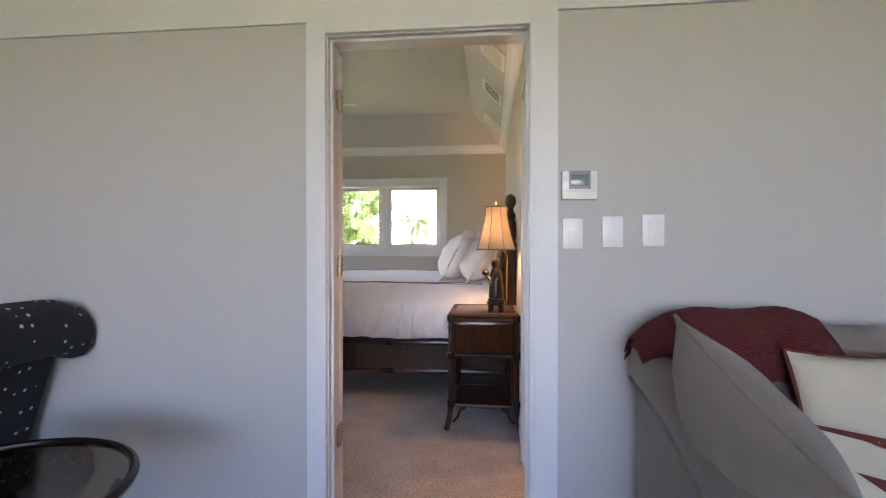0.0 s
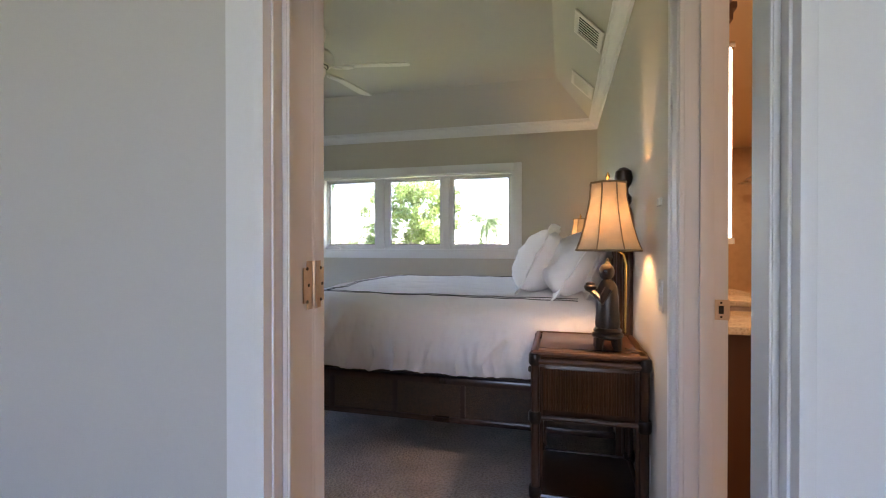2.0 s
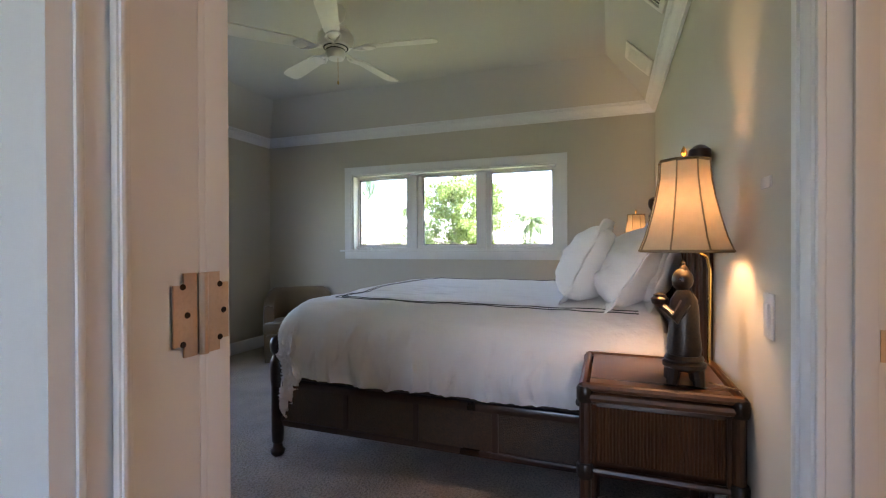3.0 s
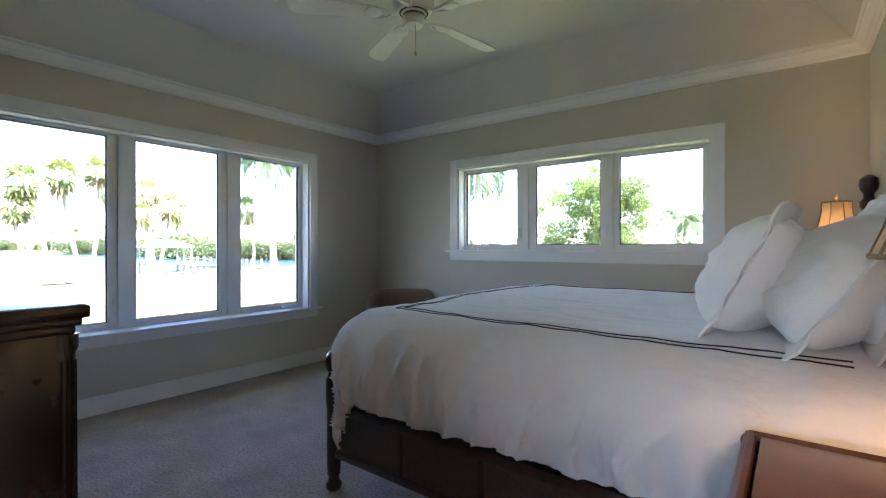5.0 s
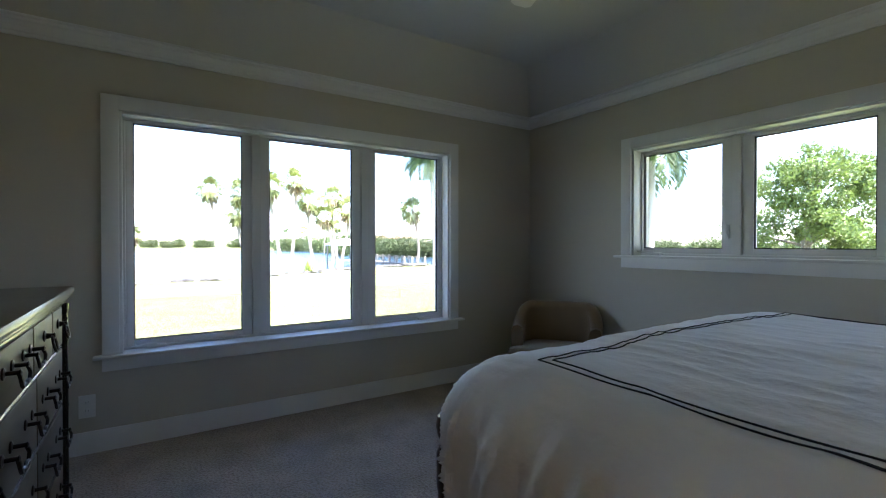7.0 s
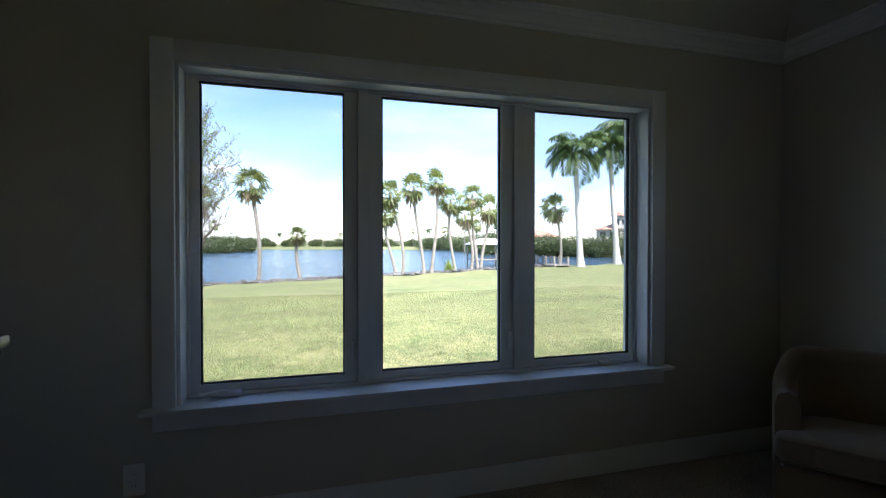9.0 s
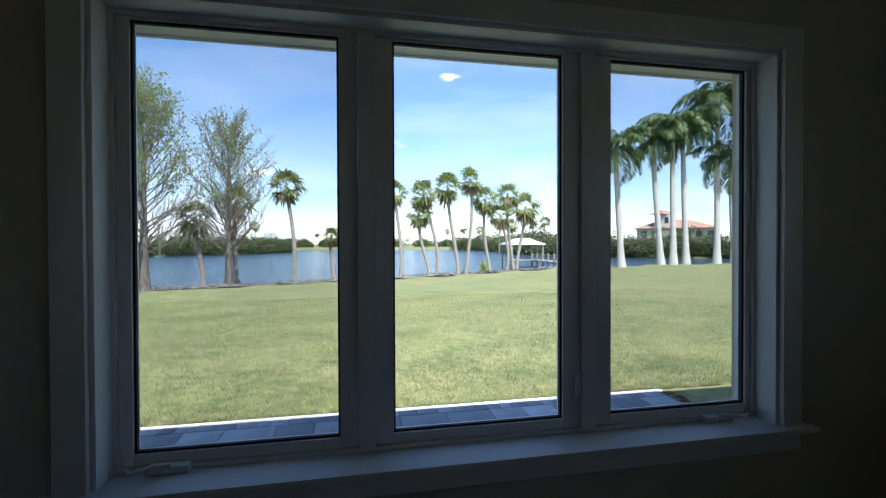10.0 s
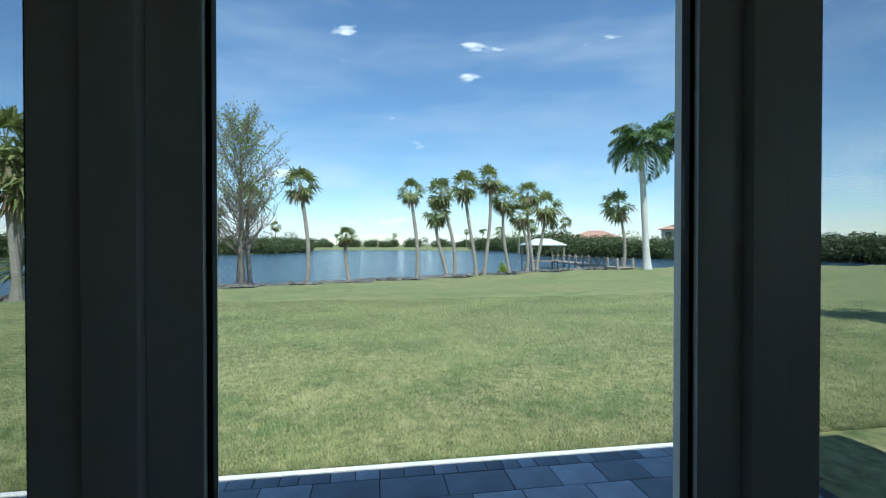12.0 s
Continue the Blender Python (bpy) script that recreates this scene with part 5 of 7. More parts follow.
# dresser
def dresser():
    L, D, H = 1.86, 0.60, 1.105
    s = thing("dresser", pose(-3.22, 0.172, 0), "dark espresso wood dresser with bronze ring pulls", "dresser")
    part("case", box((0.035, 0.0, 0.10), (L - 0.035, D - 0.035, H - 0.06), 0.004), DRESSER, s)
    bm = box((0.0, -0.0, H - 0.034), (L, D + 0.01, H), 0.013)
    add_box(bm, (0.015, 0.0, H - 0.050), (L - 0.015, D - 0.004, H - 0.034), 0.006)
    add_box(bm, (0.026, 0.0, H - 0.072), (L - 0.026, D - 0.014, H - 0.050), 0.008)
    part("top", bm, DRESSER, s)
    bm = box((0.02, 0.0, 0.055), (L - 0.02, D - 0.012, 0.12), 0.012)
    part("plinth", bm, DRESSER, s)
    for x in (0.07, L - 0.07):
        for y in (0.06, D - 0.07):
            part("foot", lathe([(0.024, 0), (0.038, 0.012), (0.042, 0.03), (0.030, 0.056)], (x, y, 0), 14), DRESSER, s)
    for x in (0.052, L - 0.052):      # fluted corner columns
        bm = lathe([(0.026, 0.12), (0.026, 0.15), (0.020, 0.16), (0.020, 0.56), (0.025, 0.58), (0.020, 0.60), (0.020, 0.985), (0.026, 1.0), (0.026, 1.033)], (x, D - 0.03, 0), 16)
        col = part("column", bm, DRESSER, s)
        for k in range(10):
            a = 2 * math.pi * k / 10
            part("flute", tube([(x + 0.019 * math.cos(a), D - 0.03 + 0.019 * math.sin(a), 0.17), (x + 0.019 * math.cos(a), D - 0.03 + 0.019 * math.sin(a), 0.97)], 0.004, 5), DRESSER, col)
    rows = [(0.865, 1.025, (0.10, 0.34, 0.70, 1.16, 1.52, 1.76)), (0.62, 0.845, (0.10, 0.655, 1.205, 1.76)), (0.385, 0.60, (0.10, 0.655, 1.205, 1.76)), (0.15, 0.365, (0.10, 0.655, 1.205, 1.76))]
    bm = bmesh.new()
    for z in (0.135, 0.375, 0.61, 0.855, 1.035):
        add_tube(bm, [(0.08, D - 0.030, z), (L - 0.08, D - 0.030, z)], 0.009, 8)
    part("rail_moulding", bm, DRESSER, s)
    for z0, z1, cuts in rows:
        for a, b in zip(cuts, cuts[1:]):
            d = part("drawer", box((a + 0.008, D - 0.045, z0), (b - 0.008, D - 0.022, z1), 0.004), DRAWER, s)
            w = b - a
            spots = [(a + b) / 2] if w < 0.45 else [a + w * 0.25, a + w * 0.75]
            for px in spots:
                pz = (z0 + z1) / 2 + 0.02
                if w < 0.45:
                    plate = lathe([(0.020, 0), (0.022, 0.003), (0.012, 0.007), (0.008, 0.022), (0.012, 0.030), (0.003, 0.034)], n=12)
                    pull = part("pull", plate, BLACKMETAL, d, "dark bronze ring pull")
                    pull.matrix_basis = pose(px, D - 0.022, pz, -90, 0, 0)
                    pts = [(px + 0.030 * math.sin(2 * math.pi * k / 16), D + 0.002 + 0.006 * (1 - math.cos(2 * math.pi * k / 16)), pz - 0.030 + 0.030 * math.cos(2 * math.pi * k / 16)) for k in range(17)]
                    part("ring", tube(pts, 0.0045, 6), BLACKMETAL, d)
                    continue
                for e in (-0.048, 0.048):       # two rosettes carry the bail
                    knob = lathe([(0.017, 0), (0.016, 0.004), (0.006, 0.007), (0.006, 0.032), (0.009, 0.036), (0.002, 0.039)], n=12)
                    part("pull_post", knob, BLACKMETAL, d, "dark bronze pull post").matrix_basis = pose(px + e, D - 0.022, pz, -90, 0, 0)
                bail = [(-0.048, 0.0), (-0.055, -0.022), (-0.042, -0.040), (-0.018, -0.036), (0.0, -0.044), (0.018, -0.036), (0.042, -0.040), (0.055, -0.022), (0.048, 0.0)]
                part("bail", tube([(px + u, D + 0.010 + 0.006 * (v < -0.01), pz + v) for u, v in bail], 0.005, 6), BLACKMETAL, d)
    return s


dresser()


# barrel armchair in the corner
def armchair(m):
    s = thing("armchair", m, "tan upholstered barrel armchair in the corner", "armchair")
    # local: front is -y
    bm = box((-0.345, -0.33, 0.04), (0.345, 0.14, 0.30), 0.03)
    part("seat_base", bm, TANFAB, s)
    bm = bmesh.new()
    for k in range(49):             # skirt with soft pleats round the front and sides
        q = k / 48
        x = -0.352 + 0.704 * q
        w = 0.006 * math.sin(q * 40) * (1 if 0.05 < q < 0.95 else 0)
        r = [bm.verts.new((x, y + w * g, z)) for y, g, z in ((-0.335, 0.2, 0.285), (-0.340, 0.6, 0.15), (-0.346, 1.0, 0.015), (-0.338, 1.0, 0.015), (-0.328, 0.2, 0.285))]
        if k:
            for i in range(4):
                bm.faces.new((last[i], last[i + 1], r[i + 1], r[i]))
        last = r
    part("skirt", bm, TANFAB, s, smooth=60)
    bm = bmesh.new()
    add_blob(bm, (0, -0.14, 0.375), (0.295, 0.25, 0.070), 28, 12, 4.5)
    add_blob(bm, (0, -0.285, 0.372), (0.375, 0.085, 0.066), 28, 12, 5.0)
    part("seat_cushion", bm, TANFAB, s)
    bm = bmesh.new()
    n = 36
    rings = []
    for k in range(n + 1):
        a = math.radians(-20 + 220 * k / n)
        cx = 0.335 * (abs(math.cos(a)) ** 0.6) * (1 if math.cos(a) > 0 else -1)
        cy = 0.20 * math.sin(a) if math.sin(a) > 0 else 0.56 * math.sin(a)
        lift = min(1.0, max(0.0, math.sin(a) * 1.2 + 0.15))
        top = 0.60 + 0.175 * lift ** 0.8
        o = Vector((math.cos(a), max(0.0, math.sin(a)), 0)).normalized()
        prof = [(-0.050, 0.03), (-0.055, top - 0.06), (-0.040, top - 0.016), (0.0, top), (0.035, top - 0.014), (0.050, top - 0.06), (0.045, 0.03)]
        rings.append([bm.verts.new((cx + o.x * d, cy + o.y * d, z)) for d, z in prof])
    for r0, r1 in zip(rings, rings[1:]):
        for q in range(7):
            bm.faces.new((r0[q], r0[(q + 1) % 7], r1[(q + 1) % 7], r1[q]))
    bm.faces.new(rings[0])
    bm.faces.new(rings[-1][::-1])
    part("barrel_back", bm, TANFAB, s, smooth=60)
    part("seat_welt", tube([(-0.36, -0.372, 0.425), (0.36, -0.372, 0.425)], 0.005, 6), TANFAB, s)
    part("seat_welt", tube([(-0.36, -0.372, 0.325), (0.36, -0.372, 0.325)], 0.005, 6), TANFAB, s)
    for x in (-0.28, 0.28):
        for y in (-0.28, 0.1):
            part("foot", lathe([(0.018, 0), (0.024, 0.03)], (x, y, 0), 10), DARKWOOD, s)
    return s


armchair(pose(-3.385, 4.09, 0, 0, 0, 38))


def wall_plate(m, w, h, kind, label, group=""):
    """A plate on a wall: local x along the wall, z up, -y into the room."""
    s = thing("wall_plate", m, label, "outlet" if kind == "outlet" else "light switch", group)
    part("plate", box((-w / 2, -0.006, -h / 2), (w / 2, 0, h / 2), 0.0025), PLATE, s)
    if kind == "switch":
        part("surround", box((-0.018, -0.0075, -0.034), (0.018, -0.006, 0.034), 0.0006), PLATE, s)
        part("rocker", box((-0.0155, -0.0105, -0.031), (0.0155, -0.0076, 0.031), 0.001), PLATE, s)
    elif kind == "dimmer":
        part("rocker", box((-0.016, -0.0100, -0.030), (0.016, -0.006, 0.006), 0.001), PLATE, s)
        part("slider", box((-0.016, -0.0085, 0.014), (0.016, -0.006, 0.030), 0.001), PLATE, s)
    elif kind == "outlet":
        for z in (-0.026, 0.026):
            sock = part("socket", box((-0.017, -0.0085, z - 0.015), (0.017, -0.006, z + 0.015), 0.002), PLATE, s)
            for dx in (-0.006, 0.006):
                part("slot", box((dx - 0.001, -0.0092, z - 0.004), (dx + 0.001, -0.0086, z + 0.005)), VENTDARK, sock)
    for z in (-h * 0.42, h * 0.42):
        part("screw", lathe([(0.003, 0), (0.0025, 0.001)], (0, 0, 0), 8), PLATE, s).matrix_basis = pose(0, -0.006, z, 90, 0, 0)
    return s


wall_plate(pose(XW, 0.747, 0.293, 0, 0, 90), 0.085, 0.14, "outlet", "white outlet plate low on the bedroom wall")
wall_plate(pose(XE, 1.155, 1.41, 0, 0, -90), 0.075, 0.030, "blank", "small white sensor cover on the headboard wall")
wall_plate(pose(XE, 1.13, 1.06, 0, 0, -90), 0.075, 0.118, "switch", "white rocker switch on the headboard wall", "rocker switches")
wall_plate(pose(XE, 1.36, 0.32, 0, 0, -90), 0.075, 0.118, "outlet", "white outlet plate behind the nightstand")


# ---- living room things ----
SW = "rocker switches"
wall_plate(pose(0.482, 0, 1.299), 0.076, 0.118, "dimmer", "white dimmer switch beside the bedroom door", SW)
wall_plate(pose(0.631, 0, 1.306), 0.076, 0.118, "blank", "white blank plate beside the dimmer", SW)
wall_plate(pose(0.780, 0, 1.311), 0.080, 0.120, "switch", "white rocker switch on the greige wall", SW)
th = thing("thermostat", (0.504, 0, 1.484), "white wall thermostat with a grey display", "thermostat")
part("body", box((-0.066, -0.028, -0.056), (0.066, 0, 0.054), 0.008), PLATE, th)
part("display_frame", box((-0.040, -0.031, -0.016), (0.040, -0.0275, 0.052), 0.003), LCDFRAME, th, "grey display surround")
part("display", box((-0.032, -0.0325, -0.006), (0.032, -0.0308, 0.038), 0.001), LCD, th, "grey liquid crystal display")
part("front_flap", tube([(-0.064, -0.029, -0.020), (0.0, -0.034, -0.027), (0.064, -0.029, -0.020)], 0.0025, 6), PLATE, th)
for sx in (-0.053, 0.053):
    for z in (0.006, 0.018, 0.030):
        part("button", box((sx - 0.007, -0.031, z - 0.003), (sx + 0.007, -0.027, z + 0.003), 0.001), PLATE, th)


def sofa():
    """Sofa against the wall: rounded arm, back, seat, with its end towards the doorway."""
    s = thing("sofa", (0, 0, 0), "oatmeal twill sofa with rounded arms against the wall", "sofa")
    X0, X1 = 0.66, 2.75
    part("base", box((X0 + 0.04, -0.98, 0.08), (X1, -0.10, 0.36), 0.03), SOFA, s)
    bm = bmesh.new()
    outl = [(-0.10, 0.10), (-0.30, 0.10), (-0.36, 0.45), (-0.36, 0.82), (-0.34, 0.92), (-0.28, 0.98), (-0.20, 0.995), (-0.12, 0.96), (-0.085, 0.88)]
    add_prism(bm, outl, "x", X0 + 0.10, X1)
    bmesh.ops.bevel(bm, geom=[e for e in bm.edges if abs(e.verts[0].co.x - e.verts[1].co.x) < 0.001], offset=0.04, segments=3, affect="EDGES")
    part("back", bm, SOFA, s, smooth=60)
    for x, sgn in ((X0, 1), (X1, -1)):
        bm = bmesh.new()
        rings = []
        for k in range(15):          # arm sweeps down from the back to the front
            u = k / 14
            y = -0.11 - 0.86 * u
            top = 0.93 - 0.19 * (1 - math.cos(math.pi * min(1.0, u * 1.15))) / 2
            w = 0.225
            pr = [(0.035, 0.09), (0.03, top - 0.22), (0.0, top - 0.12), (0.01, top - 0.045), (0.05, top - 0.006), (0.10, top + 0.004), (0.155, top - 0.02), (0.195, top - 0.08), (w, top - 0.2), (w, 0.09)]
            e = 1 - 0.30 * max(0.0, u - 0.86) / 0.14
            rings.append([bm.verts.new((x + sgn * (0.11 + (d - 0.11) * e), y, 0.09 + (z - 0.09) * (1 - 0.06 * max(0.0, u - 0.86) / 0.14))) for d, z in pr])
        for r0, r1 in zip(rings, rings[1:]):
            for q in range(len(r0)):
                bm.faces.new((r0[q], r0[(q + 1) % len(r0)], r1[(q + 1) % len(r0)], r1[q]))
        bm.faces.new(rings[0])
        bm.faces.new(rings[-1][::-1])
        arm = part("arm", bm, SOFA, s, smooth=60)
        part("welt", tube([(x + sgn * 0.002, -0.12, 0.785), (x - sgn * 0.002, -0.45, 0.745), (x - sgn * 0.0, -0.80, 0.62), (x + sgn * 0.01, -0.95, 0.60)], 0.006, 6), SOFA, arm)
    for k, (a, b) in enumerate(((X0 + 0.23, 1.72), (1.72, X1 - 0.23))):
        bm = bmesh.new()
        add_blob(bm, ((a + b) / 2, -0.66, 0.43), ((b - a) / 2, 0.35, 0.085), 40, 12, 5.0)
        part("seat_cushion", bm, SOFA, s)
    for x in (X0 + 0.10, X1 - 0.10):
        for y in (-0.92, -0.18):
            part("foot", lathe([(0.02, 0), (0.03, 0.085)], (x, y, 0), 10), DARKWOOD, s)
    return s


sofa()


def throw_at(s, t):
    """Blanket over the corner of arm and back: s along the wall, t from the front over the back."""
    edge = 0.006 * noise.noise((s * 5, t * 5, 2.0)) + 0.003 * noise.noise((s * 17, t * 17, 5.0))
    x = 0.648 + 0.60 * s
    ridge = float(np.interp(s, (0, 0.05, 0.10, 0.17, 0.24, 0.32, 0.52, 0.66, 0.78, 0.85, 0.90, 0.95, 1.0), (0.935, 0.968, 0.997, 1.024, 1.040, 1.050, 1.043, 1.050, 1.055, 1.045, 1.026, 0.985, 0.925)))
    hang = 0.03 + 0.13 * min(1.0, s / 0.4)
    z = ridge - hang * max(0.0, 1 - t / 0.55) ** 1.8 - 0.07 * max(0.0, (t - 0.6) / 0.4) ** 2
    z += 0.007 * math.sin(s * 26 + t * 5) * max(0.0, 1 - t / 0.7)
    return Vector((x + 0.4 * edge, -0.405 + 0.31 * t + 0.10 * max(0.0, 1 - s / 0.38) * (1 - t) + edge, z + edge))


throw = thing("throw_blanket", (0, 0, 0), "maroon knitted throw over the sofa corner", "blanket")
bm = cloth_grid(throw_at, 0, 1, 0, 1, 60, 36, 0)
under = bmesh.ops.duplicate(bm, geom=bm.faces[:])["geom"]
for v in {v for f in under if isinstance(f, bmesh.types.BMFace) for v in f.verts}:
    v.co.z -= 0.028
part("knit", bm, RED, throw, smooth=80)
bm = bmesh.new()
for k in range(44):
    t = k / 43
    p = throw_at(1.0, t)
    add_tube(bm, [p, p + Vector((0.016 + 0.01 * noise.noise((k * 1.7, 0, 0)), 0.004 * noise.noise((k * 2.3, 1, 0)), -0.022))], [0.003, 0.0012], 4)
part("fringe", bm, RED, throw)


def cushion(m, w, d, label, material, welt):
    s = thing("cushion", m, label, "cushion")
    bm = bmesh.new()
    n = 26
    for side in (-1, 1):
        g = [[None] * (n + 1) for _ in range(n + 1)]
        for i in range(n + 1):
            for j in range(n + 1):
                u, v = 2 * i / n - 1, 2 * j / n - 1
                puff = max(0.0, (1 - abs(u) ** 2.4) * (1 - abs(v) ** 2.4)) ** 0.6
                k = 1 - 0.10 * (1 - abs(u) ** 2) * abs(v) ** 3
                k2 = 1 - 0.10 * (1 - abs(v) ** 2) * abs(u) ** 3
                g[i][j] = bm.verts.new((u * w / 2 * k2, side * (d / 2 * puff + 0.002) + 0.012 * puff * noise.noise((u * 3, v * 3, side + w)), w / 2 + v * w / 2 * k))
        for i in range(n):
            for j in range(n):
                f = (g[i][j], g[i + 1][j], g[i + 1][j + 1], g[i][j + 1])
                bm.faces.new(f if side < 0 else f[::-1])
    bmesh.ops.remove_doubles(bm, verts=bm.verts, dist=0.0045)
    part("cover", bm, material, s, smooth=80)
    pts = []
    for a, b in (((-1, -1), (1, -1)), ((1, -1), (1, 1)), ((1, 1), (-1, 1)), ((-1, 1), (-1, -1))):
        for q in range(12):
            u, v = a[0] + (b[0] - a[0]) * q / 12, a[1] + (b[1] - a[1]) * q / 12
            k = 1 - 0.10 * (1 - abs(u) ** 2) * abs(v) ** 3
            k2 = 1 - 0.10 * (1 - abs(v) ** 2) * abs(u) ** 3
            pts.append((u * w / 2 * k2, 0, w / 2 + v * w / 2 * k))
    pts.append(pts[0])
    part("piping", tube(pts, 0.006, 6), welt, s)
    return s


ca, cu = Vector((0.22, -0.90, -0.46)).normalized(), Vector((-0.34, -0.48, 0.80))     # along its top edge, and up its face
cu = (cu - ca * cu.dot(ca)).normalized()
cn = cu.cross(ca)
cushion(Matrix(((ca.x, cn.x, cu.x, 0.915), (ca.y, cn.y, cu.y, -0.47), (ca.z, cn.z, cu.z, 0.50), (0, 0, 0, 1))), 0.55, 0.25, "oatmeal twill cushion leaning on the sofa arm", SOFA, SOFA)
pc = cushion(pose(1.235, -0.52, 0.505, -14, 0, 4), 0.47, 0.14, "cream cushion with a rust bird applique and dark piping", CREAM, RUST)
# flat rust shapes sewn on the cushion: a body with long legs
bm = bmesh.new()
for outl in ([(-0.02, 0.24), (0.03, 0.31), (0.10, 0.335), (0.17, 0.30), (0.18, 0.20), (0.10, 0.15), (0.02, 0.17)],
             [(-0.215, 0.275), (-0.06, 0.245), (-0.01, 0.24), (0.02, 0.20), (-0.03, 0.205), (-0.12, 0.24), (-0.205, 0.262)],
             [(-0.15, 0.165), (-0.09, 0.12), (-0.03, 0.125), (0.05, 0.11), (0.10, 0.125), (0.02, 0.145), (-0.05, 0.15), (-0.09, 0.135)]):
    n = len(outl)
    c = [sum(p[i] for p in outl) / n for i in range(2)]

    def yy(u, z):
        a, b = abs(u) / 0.235, abs(z - 0.235) / 0.235
        return -(0.07 * max(0.0, (1 - a ** 2.4) * (1 - b ** 2.4)) ** 0.6 + 0.008)
    dense = []
    for k in range(n):
        a, b = outl[k], outl[(k + 1) % n]
        dense += [((a[0] + (b[0] - a[0]) * q / 4), (a[1] + (b[1] - a[1]) * q / 4)) for q in range(4)]
    mid = [[bm.verts.new((c[0] + (p[0] - c[0]) * f, yy(c[0] + (p[0] - c[0]) * f, c[1] + (p[1] - c[1]) * f) - 0.004, c[1] + (p[1] - c[1]) * f)) for p in dense] for f in (0.02, 0.35, 0.7, 1.0)]
    for r0, r1 in zip(mid, mid[1:]):
        for k in range(len(dense)):
            bm.faces.new((r0[k], r0[(k + 1) % len(dense)], r1[(k + 1) % len(dense)], r1[k]))
part("applique", bm, RUST, pc, "rust cloth applique")


# black slipper chair with a scrolled back
def slipper_chair(m):
    """Local: back at +x, seat towards -x; the back rolls over outwards at the top."""
    s = thing("slipper_chair", m, "black cloth chair with cream spots and a scrolled back", "chair")
    prof = [(0.10, 0.36), (0.15, 0.55), (0.20, 0.74), (0.225, 0.84), (0.26, 0.92), (0.32, 0.957), (0.39, 0.965), (0.45, 0.945), (0.49, 0.90), (0.505, 0.85), (0.495, 0.79), (0.46, 0.75), (0.41, 0.735), (0.365, 0.735), (0.33, 0.74), (0.27, 0.55), (0.21, 0.36)]
    bm = bmesh.new()
    nseg = 18
    rings = []
    for k in range(nseg + 1):
        y = -0.33 + 0.66 * k / nseg
        e = abs(2 * k / nseg - 1)
        dip = 0.012 * abs(math.sin(k / nseg * math.pi * 5))
        rings.append([bm.verts.new((x - dip * (i < 6), y, z - 0.035 * e ** 6)) for i, (x, z) in enumerate(prof)])
    for r0, r1 in zip(rings, rings[1:]):
        for q in range(len(prof)):
            bm.faces.new((r0[q], r0[(q + 1) % len(prof)], r1[(q + 1) % len(prof)], r1[q]))
    bm.faces.new(rings[0])
    bm.faces.new(rings[-1][::-1])
    part("backrest", bm, SPOTS, s, smooth=60)
    bm = bmesh.new()
    add_blob(bm, (-0.10, 0, 0.385), (0.33, 0.335, 0.095), 36, 12, 4.0)
    part("seat", bm, SPOTS, s)
    part("seat_frame", box((-0.40, -0.32, 0.16), (0.23, 0.32, 0.32), 0.02), SPOTS, s)
    for x in (-0.35, 0.19):
        for y in (-0.27, 0.27):
            part("leg", tube([(x * 1.08, y * 1.05, -0.075), (x, y, 0.17)], [0.014, 0.023], 10), DARKWOOD, s)
    return s


slipper_chair(pose(-1.985, -0.40, 0.075, 0, 0, 4))

tb = thing("side_table", (-1.17, -0.79, 0), "round dark side table with a smoked glass top", "table")
part("rim", tube([(0.37 * math.cos(2 * math.pi * k / 48), 0.37 * math.sin(2 * math.pi * k / 48), 0.60) for k in range(49)], 0.014, 8), BLACKMETAL, tb)
part("glass_top", lathe([(0.358, 0.596), (0.360, 0.599), (0.358, 0.604)], n=48), DARKGLASS, tb)
for k in range(3):
    a = 0.5 + 2 * math.pi * k / 3
    part("leg", tube([(0.27 * math.cos(a), 0.27 * math.sin(a), 0.0), (0.20 * math.cos(a), 0.20 * math.sin(a), 0.30), (0.34 * math.cos(a), 0.34 * math.sin(a), 0.592)], 0.012, 8), BLACKMETAL, tb)
part("ring_stretcher", tube([(0.205 * math.cos(2 * math.pi * k / 32), 0.205 * math.sin(2 * math.pi * k / 32), 0.28) for k in range(33)], 0.008, 6), BLACKMETAL, tb)

# ---- bathroom things ----
van = thing("vanity", (0, 0, 0), "cherry wood vanity with panelled end", "vanity")
part("cabinet", box((EX1, 1.52, 0.09), (1.30, 3.4, 0.865), 0.004), CHERRY, van)
part("toe_kick", box((EX1, 1.56, 0.006), (1.24, 3.4, 0.09)), DARKWOOD, van)
for a, b in ((1.60, 2.2), (2.22, 2.8), (2.82, 3.36)):
    dd = part("door", box((1.30, a, 0.14), (1.318, b, 0.84), 0.004), CHERRY, van)
    part("knob", lathe([(0.005, 0), (0.005, 0.014), (0.013, 0.02), (0.002, 0.03)], n=10), BRASS, dd).matrix_basis = pose(1.318, b - 0.05, 0.7, 0, 90, 0)
wt = thing("countertop", (0, 0, 0), "polished beige granite countertop on the vanity", "countertop")
bm = box((EX1, 1.47, 0.866), (1.34, 2.0, 0.902), 0.006)
add_box(bm, (EX1, 2.5, 0.866), (1.34, 3.42, 0.902), 0.006)
add_box(bm, (EX1, 2.0, 0.866), (0.70, 2.5, 0.902), 0.004)
add_box(bm, (1.18, 2.0, 0.866), (1.34, 2.5, 0.902), 0.004)
part("slab", bm, GRANITE, wt)
